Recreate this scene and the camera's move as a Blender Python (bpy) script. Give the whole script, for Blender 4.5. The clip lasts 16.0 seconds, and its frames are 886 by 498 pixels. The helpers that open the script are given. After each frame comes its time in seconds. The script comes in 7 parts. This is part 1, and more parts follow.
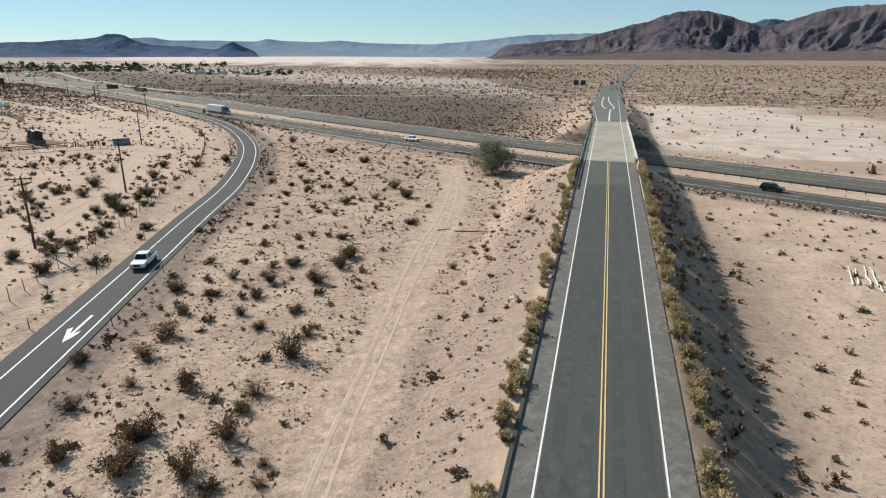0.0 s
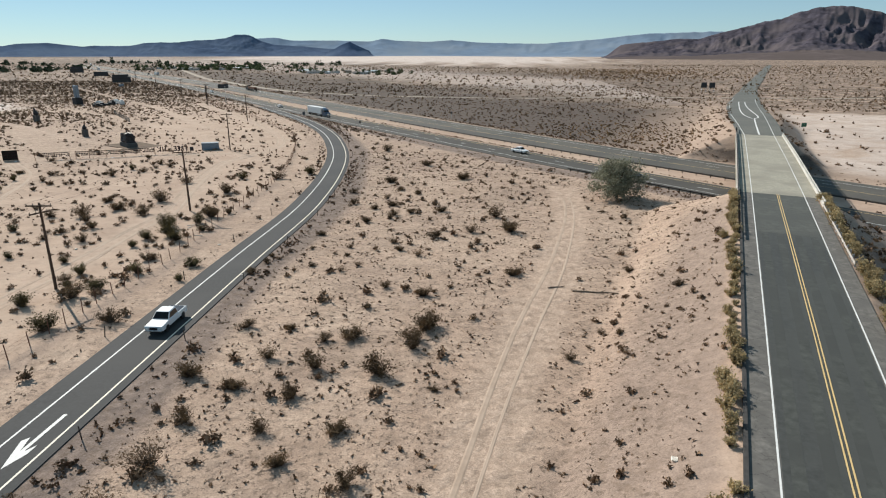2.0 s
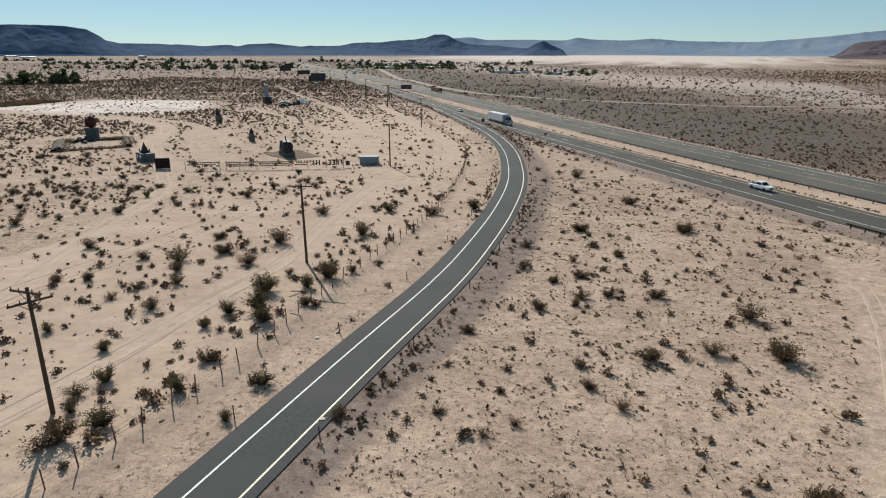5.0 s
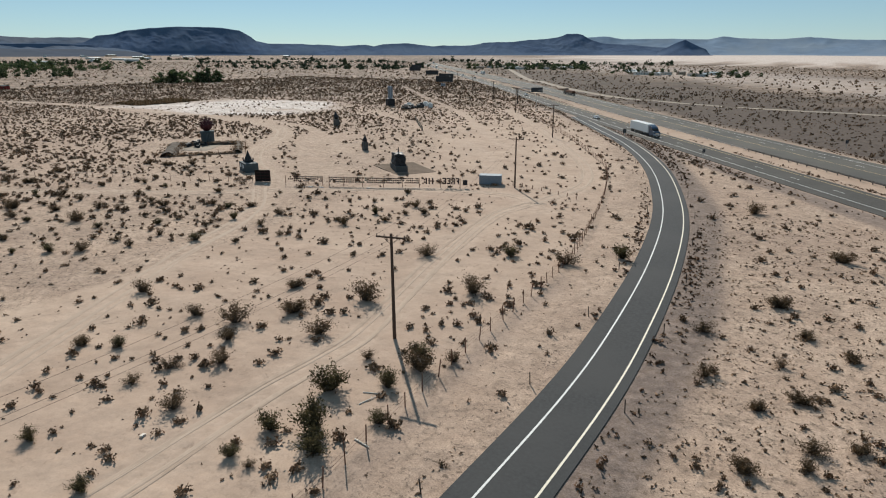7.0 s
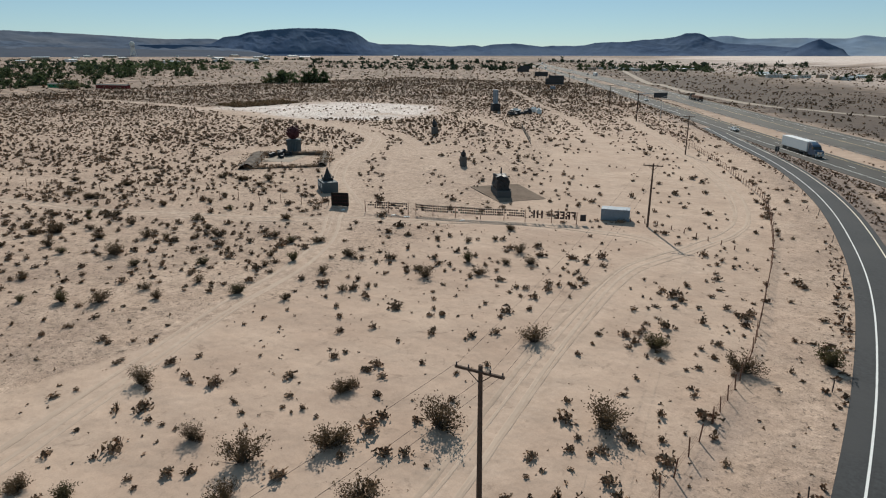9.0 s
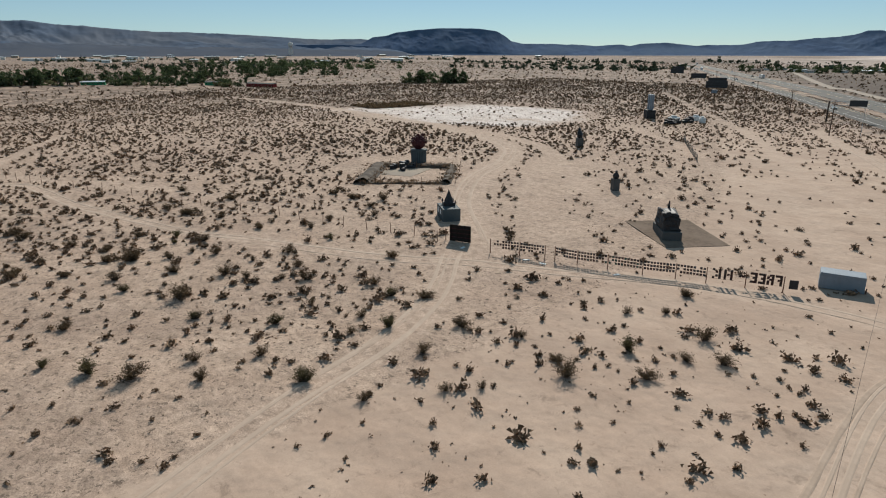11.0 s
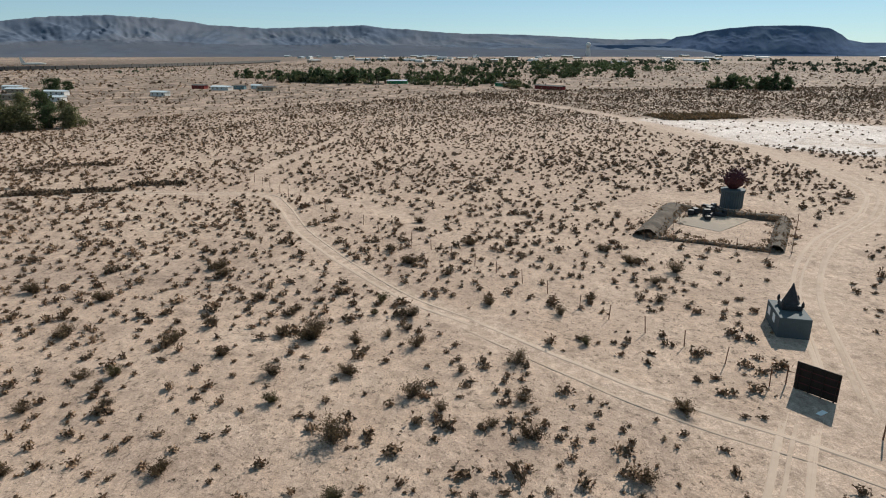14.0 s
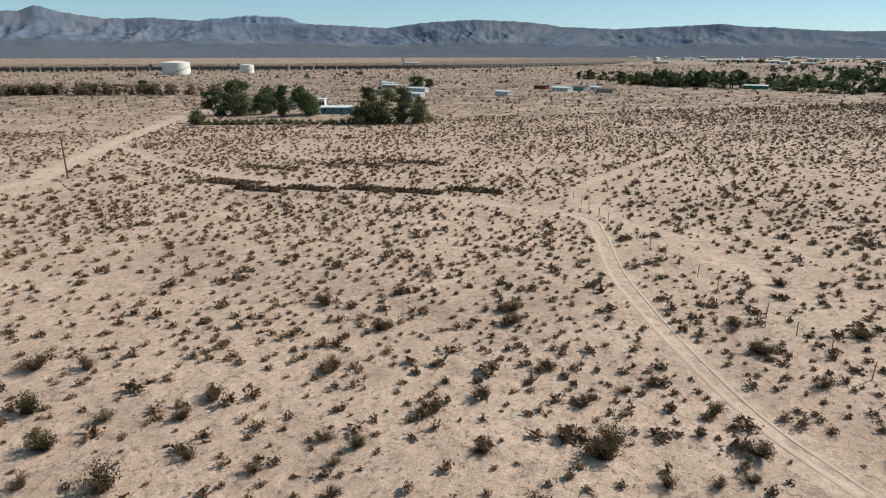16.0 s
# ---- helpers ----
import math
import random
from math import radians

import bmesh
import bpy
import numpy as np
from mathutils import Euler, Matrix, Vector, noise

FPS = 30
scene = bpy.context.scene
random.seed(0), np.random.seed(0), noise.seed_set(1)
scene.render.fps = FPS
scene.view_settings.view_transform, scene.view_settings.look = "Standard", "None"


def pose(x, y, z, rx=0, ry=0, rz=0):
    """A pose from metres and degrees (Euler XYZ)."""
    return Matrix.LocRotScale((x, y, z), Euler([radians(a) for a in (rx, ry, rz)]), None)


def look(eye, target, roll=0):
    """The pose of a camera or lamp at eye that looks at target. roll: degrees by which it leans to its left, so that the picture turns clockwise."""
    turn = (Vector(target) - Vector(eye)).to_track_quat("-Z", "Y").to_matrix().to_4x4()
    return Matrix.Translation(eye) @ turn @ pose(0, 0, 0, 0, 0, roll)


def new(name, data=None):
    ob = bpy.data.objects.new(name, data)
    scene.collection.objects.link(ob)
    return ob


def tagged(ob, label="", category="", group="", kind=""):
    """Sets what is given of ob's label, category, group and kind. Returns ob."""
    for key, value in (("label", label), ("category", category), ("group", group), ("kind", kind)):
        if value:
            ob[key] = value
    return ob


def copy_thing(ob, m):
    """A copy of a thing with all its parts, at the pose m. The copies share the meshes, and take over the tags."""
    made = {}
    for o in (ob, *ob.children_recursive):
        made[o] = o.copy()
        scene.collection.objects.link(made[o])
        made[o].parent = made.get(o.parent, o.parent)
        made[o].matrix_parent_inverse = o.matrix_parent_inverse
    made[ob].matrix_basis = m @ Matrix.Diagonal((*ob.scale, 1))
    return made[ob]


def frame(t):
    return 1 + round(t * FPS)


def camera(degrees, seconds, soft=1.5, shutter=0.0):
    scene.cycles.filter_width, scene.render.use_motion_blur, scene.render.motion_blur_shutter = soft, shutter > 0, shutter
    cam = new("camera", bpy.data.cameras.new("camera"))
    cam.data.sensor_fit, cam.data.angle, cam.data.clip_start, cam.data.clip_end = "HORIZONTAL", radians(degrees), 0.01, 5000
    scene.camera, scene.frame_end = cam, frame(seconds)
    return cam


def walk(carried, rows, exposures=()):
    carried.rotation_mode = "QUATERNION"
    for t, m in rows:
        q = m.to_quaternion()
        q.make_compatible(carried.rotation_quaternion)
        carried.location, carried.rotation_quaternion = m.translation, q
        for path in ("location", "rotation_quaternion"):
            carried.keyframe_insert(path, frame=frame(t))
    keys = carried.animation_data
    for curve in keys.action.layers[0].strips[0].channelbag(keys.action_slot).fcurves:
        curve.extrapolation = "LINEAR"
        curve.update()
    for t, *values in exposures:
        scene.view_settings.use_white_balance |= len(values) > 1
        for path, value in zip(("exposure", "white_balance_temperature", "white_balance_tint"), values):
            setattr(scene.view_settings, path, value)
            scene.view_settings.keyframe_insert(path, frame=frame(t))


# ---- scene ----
cam = camera(70.2, 16.0, 1.1)
# seconds, eye, yaw and pitch in degrees
PATH = [
    (0.0, -0.00, 0.00, 28.54, -5.26, -17.18),
    (0.5, 0.59, 6.80, 28.49, -3.02, -17.20),
    (1.0, 0.95, 13.43, 28.53, -0.70, -17.19),
    (1.5, 1.07, 19.95, 28.55, 1.79, -17.21),
    (2.0, 0.88, 26.35, 28.59, 4.39, -17.22),
    (2.5, 0.44, 32.88, 28.59, 7.02, -17.22),
    (3.0, -0.41, 39.49, 28.55, 9.52, -17.23),
    (5.5, -9.25, 71.44, 28.76, 24.05, -17.28),
    (6.0, -11.98, 77.40, 28.77, 27.05, -17.27),
    (6.5, -15.13, 83.28, 28.86, 30.03, -17.29),
    (7.0, -18.60, 89.02, 28.94, 32.36, -17.31),
    (7.5, -22.28, 94.72, 29.01, 34.69, -17.29),
    (8.0, -26.30, 100.44, 29.10, 37.02, -17.27),
    (8.5, -30.39, 105.77, 29.23, 39.38, -17.27),
    (11.0, -53.62, 128.56, 29.15, 54.05, -17.31),
    (11.5, -58.65, 132.25, 29.15, 57.69, -17.30),
    (12.0, -63.90, 135.45, 29.16, 58.81, -17.35),
    (12.5, -69.50, 138.64, 29.39, 62.75, -17.31),
    (13.0, -75.05, 141.32, 29.46, 67.26, -17.31),
    (13.5, -80.59, 143.46, 29.54, 72.49, -17.30),
    (14.0, -85.92, 144.98, 29.55, 79.44, -17.28),
    (14.5, -91.15, 145.58, 29.48, 86.62, -17.28),
    (15.0, -96.15, 145.63, 29.47, 93.97, -17.25),
    (15.5, -100.84, 145.23, 29.48, 101.45, -17.21),
    (16.0, -105.50, 144.22, 29.61, 108.84, -17.21),
]
walk(cam, [(t, pose(x, y, z, 90 + pitch, 0, yaw)) for t, x, y, z, yaw, pitch in PATH], [(0.0, 0.2), (3.0, 0.0), (5.5, -0.05), (8.5, -0.18), (11.0, -0.18), (13.0, -0.04), (14.5, 0.12), (16.0, 0.22)])

# ---- light: clear desert sky, sun ahead and to the left of the first view ----
SUN_YAW, SUN_HIGH = 44.0, 35.0
world = bpy.data.worlds.new("desert_sky")
scene.world = world
world.use_nodes = True
wn = world.node_tree
wn.nodes.clear()
sky = wn.nodes.new("ShaderNodeTexSky")
sky.sky_type, sky.sun_disc = "NISHITA", False
sky.sun_elevation, sky.sun_rotation = radians(SUN_HIGH), radians(-SUN_YAW)
sky.altitude, sky.air_density, sky.dust_density, sky.ozone_density = 2000, 1.0, 0.0, 3.4
bg = wn.nodes.new("ShaderNodeBackground")
bg.inputs["Strength"].default_value = 0.074
wout = wn.nodes.new("ShaderNodeOutputWorld")
clear = wn.nodes.new("ShaderNodeMix")
clear.data_type, clear.blend_type = "RGBA", "MULTIPLY"
clear.inputs["Factor"].default_value = 1.0
clear.inputs["B"].default_value = (0.90, 0.99, 1.0, 1)
wn.links.new(sky.outputs[0], clear.inputs["A"])
pale = wn.nodes.new("ShaderNodeMix")
pale.data_type = "RGBA"
pale.inputs["Factor"].default_value = 0.3
pale.inputs["B"].default_value = (6.0, 9.3, 10.6, 1)
wn.links.new(clear.outputs["Result"], pale.inputs["A"])
wn.links.new(pale.outputs["Result"], bg.inputs["Color"])
wn.links.new(bg.outputs[0], wout.inputs["Surface"])
sun_data = bpy.data.lights.new("sun", "SUN")
sun_data.energy, sun_data.angle, sun_data.color = 5.8, radians(0.53), (1.0, 0.945, 0.85)
sun = new("sun", sun_data)
sy, sh = radians(SUN_YAW), radians(SUN_HIGH)
sun.matrix_world = look((0, 0, 0), (math.sin(sy) * math.cos(sh), -math.cos(sy) * math.cos(sh), -math.sin(sh)))


# ---- materials ----
def material(name, colour, rough=0.9, metal=0.0, spread=0.25, grain=1.0, bump=0.3, second=None, blotch=0.05, spec=0.3, per_object=0.0, per_island=0.0, cracks=0.0):
    """A procedural surface: two scales of colour variation, fine relief, and an optional second colour in blotches."""
    m = bpy.data.materials.new(name)
    m.use_nodes = True
    nt = m.node_tree
    n, l = nt.nodes, nt.links
    bsdf = n["Principled BSDF"]
    bsdf.inputs["Roughness"].default_value = rough
    bsdf.inputs["Metallic"].default_value = metal
    bsdf.inputs["Specular IOR Level"].default_value = spec
    co = n.new("ShaderNodeTexCoord")
    fine = n.new("ShaderNodeTexNoise")
    fine.inputs["Scale"].default_value, fine.inputs["Detail"].default_value, fine.inputs["Roughness"].default_value = grain, 8, 0.65
    big = n.new("ShaderNodeTexNoise")
    big.inputs["Scale"].default_value, big.inputs["Detail"].default_value = blotch, 4
    l.new(co.outputs["Object"], fine.inputs["Vector"])
    l.new(co.outputs["Object"], big.inputs["Vector"])
    ramp = n.new("ShaderNodeValToRGB")
    e = ramp.color_ramp.elements
    e[0].position, e[1].position = 0.3, 0.7
    e[0].color = (*[c * (1 - spread) for c in colour], 1)
    e[1].color = (*[min(1, c * (1 + spread)) for c in colour], 1)
    l.new(fine.outputs["Fac"], ramp.inputs["Fac"])
    out = ramp.outputs["Color"]
    if second:
        mix = n.new("ShaderNodeMix")
        mix.data_type = "RGBA"
        edge = n.new("ShaderNodeValToRGB")
        edge.color_ramp.elements[0].position, edge.color_ramp.elements[1].position = 0.42, 0.62
        l.new(big.outputs["Fac"], edge.inputs["Fac"])
        l.new(edge.outputs["Color"], mix.inputs["Factor"])
        l.new(out, mix.inputs["A"])
        mix.inputs["B"].default_value = (*second, 1)
        out = mix.outputs["Result"]
    if cracks:
        vor = n.new("ShaderNodeTexVoronoi")
        vor.feature = "DISTANCE_TO_EDGE"
        vor.inputs["Scale"].default_value = cracks
        bend = n.new("ShaderNodeVectorMath")
        bend.operation = "ADD"
        l.new(co.outputs["Object"], bend.inputs[0])
        l.new(fine.outputs["Color"], bend.inputs[1])
        l.new(bend.outputs[0], vor.inputs["Vector"])
        line = n.new("ShaderNodeValToRGB")
        line.color_ramp.elements[0].position, line.color_ramp.elements[1].position = 0.004, 0.012
        line.color_ramp.elements[0].color = (0.55, 0.55, 0.55, 1)
        l.new(vor.outputs["Distance"], line.inputs["Fac"])
        mul = n.new("ShaderNodeMix")
        mul.data_type, mul.blend_type = "RGBA", "MULTIPLY"
        mul.inputs["Factor"].default_value = 1.0
        l.new(out, mul.inputs["A"])
        l.new(line.outputs["Color"], mul.inputs["B"])
        out = mul.outputs["Result"]
    for amount, node, socket in ((per_object, "ShaderNodeObjectInfo", "Random"), (per_island, "ShaderNodeNewGeometry", "Random Per Island")):
        if amount:
            info = n.new(node)
            hsv = n.new("ShaderNodeHueSaturation")
            rng = n.new("ShaderNodeMapRange")
            rng.inputs["To Min"].default_value, rng.inputs["To Max"].default_value = 1 - amount, 1 + amount
            l.new(info.outputs[socket], rng.inputs["Value"])
            l.new(rng.outputs["Result"], hsv.inputs["Value"])
            l.new(out, hsv.inputs["Color"])
            out = hsv.outputs["Color"]
    l.new(out, bsdf.inputs["Base Color"])
    if bump:
        b = n.new("ShaderNodeBump")
        b.inputs["Strength"].default_value, b.inputs["Distance"].default_value = bump, 0.05
        l.new(fine.outputs["Fac"], b.inputs["Height"])
        l.new(b.outputs["Normal"], bsdf.inputs["Normal"])
    return m


M = {}
M["asphalt_new"] = material("asphalt_new", (0.034, 0.036, 0.038), 0.85, grain=3, spread=0.3, second=(0.043, 0.044, 0.045), blotch=0.08)
M["asphalt_old"] = material("asphalt_old", (0.104, 0.096, 0.083), 0.85, spec=0.2, grain=2.5, spread=0.25, second=(0.078, 0.075, 0.068), blotch=0.06)
# pale copy of the guard rail steel, sun glint put into its colour
M["rail_sunlit"] = material("rail_sunlit", (0.34, 0.31, 0.28), 0.7, 0.0, grain=4, spread=0.3)
M["asphalt_mid"] = material("asphalt_mid", (0.064, 0.060, 0.054), 0.85, grain=2.5, spread=0.3, second=(0.078, 0.073, 0.065), blotch=0.06, spec=0.2)
M["asphalt_shoulder"] = material("asphalt_shoulder", (0.135, 0.127, 0.116), 0.9, grain=1.6, spread=0.4, second=(0.11, 0.104, 0.096), blotch=0.5, cracks=0.6)
M["asphalt_far"] = material("asphalt_far", (0.125, 0.124, 0.108), 0.85, grain=1.5, spread=0.25, second=(0.105, 0.105, 0.094), blotch=0.05)
M["dirt_road"] = material("dirt_road", (0.30, 0.245, 0.19), 0.95, grain=0.8, spread=0.25, second=(0.24, 0.2, 0.16), blotch=0.04)
# dark copy of the guard rail steel, coloured as if backlit
M["rail_backlit"] = material("rail_backlit", (0.07, 0.064, 0.058), 0.7, 0.2, grain=4, spread=0.3)
M["asphalt_lane"] = material("asphalt_lane", (0.045, 0.047, 0.044), 0.75, grain=1.8, spread=0.3, second=(0.055, 0.057, 0.052), blotch=0.09, spec=0.4)
M["asphalt_worn"] = material("asphalt_worn", (0.056, 0.059, 0.053), 0.8, grain=1.2, spread=0.35, second=(0.048, 0.05, 0.046), blotch=0.25, spec=0.35)
M["asphalt_patch"] = material("asphalt_patch", (0.078, 0.08, 0.071), 0.8, grain=1.2, spread=0.3, second=(0.068, 0.07, 0.063), blotch=0.2, spec=0.35)
M["concrete"] = material("concrete", (0.31, 0.29, 0.235), 0.9, grain=2, spread=0.18, second=(0.25, 0.232, 0.19), blotch=0.2)
M["concrete_pale"] = material("concrete_pale", (0.52, 0.5, 0.46), 0.9, grain=2, spread=0.15, second=(0.42, 0.40, 0.36), blotch=0.3)
M["paint_white"] = material("paint_white", (0.66, 0.66, 0.64), 0.7, grain=6, spread=0.15, bump=0.1)
M["paint_yellow"] = material("paint_yellow", (0.60, 0.43, 0.20), 0.7, grain=6, spread=0.15, bump=0.1)
M["paint_cream"] = material("paint_cream", (0.74, 0.68, 0.56), 0.7, grain=6, spread=0.15, bump=0.1)
M["pole_wood"] = material("pole_wood", (0.085, 0.055, 0.04), 0.9, grain=5, spread=0.35)
M["galvanised"] = material("galvanised", (0.42, 0.43, 0.44), 0.5, 0.7, grain=4, spread=0.2)
M["dark_steel"] = material("dark_steel", (0.05, 0.045, 0.042), 0.65, 0.4, grain=4, spread=0.3)
M["rust"] = material("rust", (0.16, 0.08, 0.05), 0.9, grain=5, spread=0.4)


# ---- mesh helpers ----
def part(name, bm, mat, parent=None, label="", smooth=False):
    """Links a bmesh as one mesh object, under its parent if there is one."""
    me = bpy.data.meshes.new(name)
    bm.to_mesh(me)
    bm.free()
    if smooth:
        me.polygons.foreach_set("use_smooth", [True] * len(me.polygons))
    if mat:
        me.materials.append(mat)
    ob = new(name, me)
    if parent:
        ob.parent = parent
    if label:
        ob["label"] = label
    return ob


def sheet(name, verts, faces, mat, parent=None, smooth=False):
    """The same from lists or arrays of vertices and faces."""
    me = bpy.data.meshes.new(name)
    me.from_pydata([tuple(map(float, v)) for v in verts], [], [tuple(map(int, f)) for f in faces])
    me.update()
    if smooth:
        me.polygons.foreach_set("use_smooth", [True] * len(me.polygons))
    if mat:
        me.materials.append(mat)
    ob = new(name, me)
    if parent:
        ob.parent = parent
    return ob


def thing(name, m, label, category, group="", kind=""):
    ob = new(name)
    ob.matrix_world = m
    ob.empty_display_size = 0.2
    return tagged(ob, label, category, group, kind)


def box(bm, x0, x1, y0, y1, z0, z1, bevel=0.0, m=None):
    got = bmesh.ops.create_cube(bm, size=1)["verts"]
    bmesh.ops.scale(bm, vec=(x1 - x0, y1 - y0, z1 - z0), verts=got)
    bmesh.ops.translate(bm, vec=((x0 + x1) / 2, (y0 + y1) / 2, (z0 + z1) / 2), verts=got)
    if bevel:
        edges = list({e for v in got for e in v.link_edges})
        made = bmesh.ops.bevel(bm, geom=edges, offset=bevel, segments=1, affect="EDGES", profile=0.5)
        got = list({v for f in made["faces"] for v in f.verts} | {v for v in got if v.is_valid})
    if m:
        bmesh.ops.transform(bm, matrix=m, verts=got)
    return got


def rod(bm, a, b, r0, r1=None, sides=8):
    a, b = Vector(a), Vector(b)
    got = bmesh.ops.create_cone(bm, cap_ends=True, segments=sides, radius1=r0, radius2=r0 if r1 is None else r1, depth=(b - a).length)["verts"]
    turn = (b - a).to_track_quat("Z", "Y").to_matrix().to_4x4()
    bmesh.ops.transform(bm, matrix=Matrix.Translation((a + b) / 2) @ turn, verts=got)
    return got


def fresh():
    return bmesh.new()


# ---- plan ----
# overpass: origin, direction along it (away from the first view) and to its right
OX, OY = 29.43, 79.2
DX, DY = 0.333, 0.943
ROAD_S = [-160, -90, -60, -30, 0, 30, 60, 100, 140, 180, 230, 300, 400, 9000]
ROAD_Z = [0.8, 2.6, 3.6, 4.7, 5.7, 6.3, 6.8, 7.0, 6.8, 6.2, 5.2, 3.0, 0.6, 0.3]
BRIDGE = (58.0, 144.0)
# the ground falls slightly to the east
SLOPE = -0.0093


def smooth_step(a, b, v):
    t = np.clip((v - a) / (b - a), 0, 1)
    return t * t * (3 - 2 * t)


def overpass_sq(x, y):
    return (x - OX) * DX + (y - OY) * DY, (x - OX) * DY - (y - OY) * DX


def overpass_point(s, q):
    return OX + s * DX + q * DY, OY + s * DY - q * DX


def spline(points, step):
    """Evenly spaced points along a smooth curve through a few given ones."""
    p = np.array(points, float)
    p = np.vstack([2 * p[0] - p[1], p, 2 * p[-1] - p[-2]])
    out = []
    for i in range(1, len(p) - 2):
        a, b, c, d = p[i - 1:i + 3]
        k = max(1, int(np.linalg.norm(c - b) / step))
        for t in np.arange(k) / k:
            out.append(0.5 * (2 * b + (c - a) * t + (2 * a - 5 * b + 4 * c - d) * t * t + (3 * b - a - 3 * c + d) * t ** 3))
    out.append(p[-2])
    return np.array(out)


def offset(line, q):
    """The line moved q metres to its right."""
    t = np.gradient(line, axis=0)
    t /= np.linalg.norm(t, axis=1)[:, None]
    return line + q * np.stack([t[:, 1], -t[:, 0]], 1) if np.ndim(q) == 0 else line + q[:, None] * np.stack([t[:, 1], -t[:, 0]], 1)


# lane line of the near carriageway, and the white line of the off-ramp
FREEWAY = spline([(330, -140), (190, 10), (93.7, 119), (74.3, 141.5), (45.3, 174), (17.8, 204.7), (-28, 260), (-110, 363), (-255, 553), (-560, 952), (-1500, 2182), (-2900, 4010)], 6.0)
RAMP = spline([(-35.0, -90), (-35.2, 10), (-35.3, 54), (-35.6, 85), (-35.9, 112), (-35.8, 136), (-36.8, 153), (-39.2, 175), (-43.2, 199), (-48.6, 220.5), (-57.5, 248), (-68.6, 274), (-83, 301), (-102.3, 331.5), (-124, 366)], 2.5)


def tilt(x, y):
    return SLOPE * np.clip(x, -260, 160)


def along(line, x, y, reach):
    """Signed distance to the right of a line, by its nearest point; reach where the point is far off."""
    x, y = np.asarray(x, float), np.asarray(y, float)
    out = np.full(x.shape, 1e3)
    lo, hi = line.min(0) - reach, line.max(0) + reach
    near = (x > lo[0]) & (x < hi[0]) & (y > lo[1]) & (y < hi[1])
    idx = np.nonzero(near)[0]
    t = np.gradient(line, axis=0)
    t /= np.linalg.norm(t, axis=1)[:, None]
    for c in range(0, len(idx), 4000):
        k = idx[c:c + 4000]
        d = (x[k, None] - line[None, :, 0]) ** 2 + (y[k, None] - line[None, :, 1]) ** 2
        j = d.argmin(1)
        side = (x[k] - line[j, 0]) * t[j, 1] - (y[k] - line[j, 1]) * t[j, 0]
        far = np.sqrt(d[np.arange(len(k)), j])
        out[k] = np.where(far < reach, side, 1e3)
    return out


def ground_z(x, y, raw=False):
    """Height of the ground: low swells, the two approach banks of the overpass, level under the roads."""
    x, y = np.atleast_1d(np.asarray(x, float)), np.atleast_1d(np.asarray(y, float))
    z = 0.16 * np.sin(x / 17 + 1.3 * np.sin(y / 29)) * np.sin(y / 21 + 0.7) + 0.10 * np.sin(x / 7.3 + y / 11.0) * np.sin(y / 8.1 - x / 19)
    z = z + 0.05 * np.sin(x / 2.9 + 2 * np.sin(y / 5.3)) * np.sin(y / 3.7 + x / 9.1)
    far = np.hypot(x + 40, y - 120)
    z = z * (1 - smooth_step(300, 900, far)) + 12.0 * smooth_step(1500, 4800, far)
    f = along(FREEWAY, x, y, 60)
    z = z * (1 - smooth_step(-14, -8, f) * (1 - smooth_step(38, 46, f)))
    r = along(RAMP, x, y, 16)
    z = z * smooth_step(3.4, 8, np.abs(r - 1.5))
    s, q = overpass_sq(x, y)
    top = np.interp(s, ROAD_S, ROAD_Z)
    s0, s1 = BRIDGE
    end = np.maximum(0, np.minimum(s - s0 + 2, s1 + 2 - s))
    run = np.maximum(np.abs(q) - 6.6 - np.where(q < 0, 5.5, 4.0) * smooth_step(165, 235, s), 0)
    bank = top - 0.12 - np.maximum(run / np.where(q > 0, 1.6, 2.2), end / 1.6)
    # the far junction fans out to a wide shelf
    keep = smooth_step(-0.1, 0.9, bank - z)
    z = np.where(bank > z, z * (1 - keep) + bank * keep, z)
    return z + tilt(x, y)


def gz(x, y):
    return float(ground_z(x, y)[0])


def ribbon(name, line, left, right, mat, height=None, lift=0.05, cross=4, parent=None, skirt=0.25):
    """A strip of road from left to right of a line, its sides turned down into the ground."""
    cols = [offset(line, left + (right - left) * k / cross) for k in range(cross + 1)]
    zs = [(ground_z(c[:, 0], c[:, 1]) if height is None else height(c)) + lift for c in cols]
    if skirt:
        cols, zs = [cols[0], *cols, cols[-1]], [zs[0] - skirt, *zs, zs[-1] - skirt]
    n, w = len(line), len(cols)
    verts = np.stack([np.c_[c, z] for c, z in zip(cols, zs)], 1).reshape(-1, 3)
    faces = [(i * w + k, i * w + k + 1, (i + 1) * w + k + 1, (i + 1) * w + k) for i in range(n - 1) for k in range(w - 1)]
    return sheet(name, verts, faces, mat, parent, smooth=False)


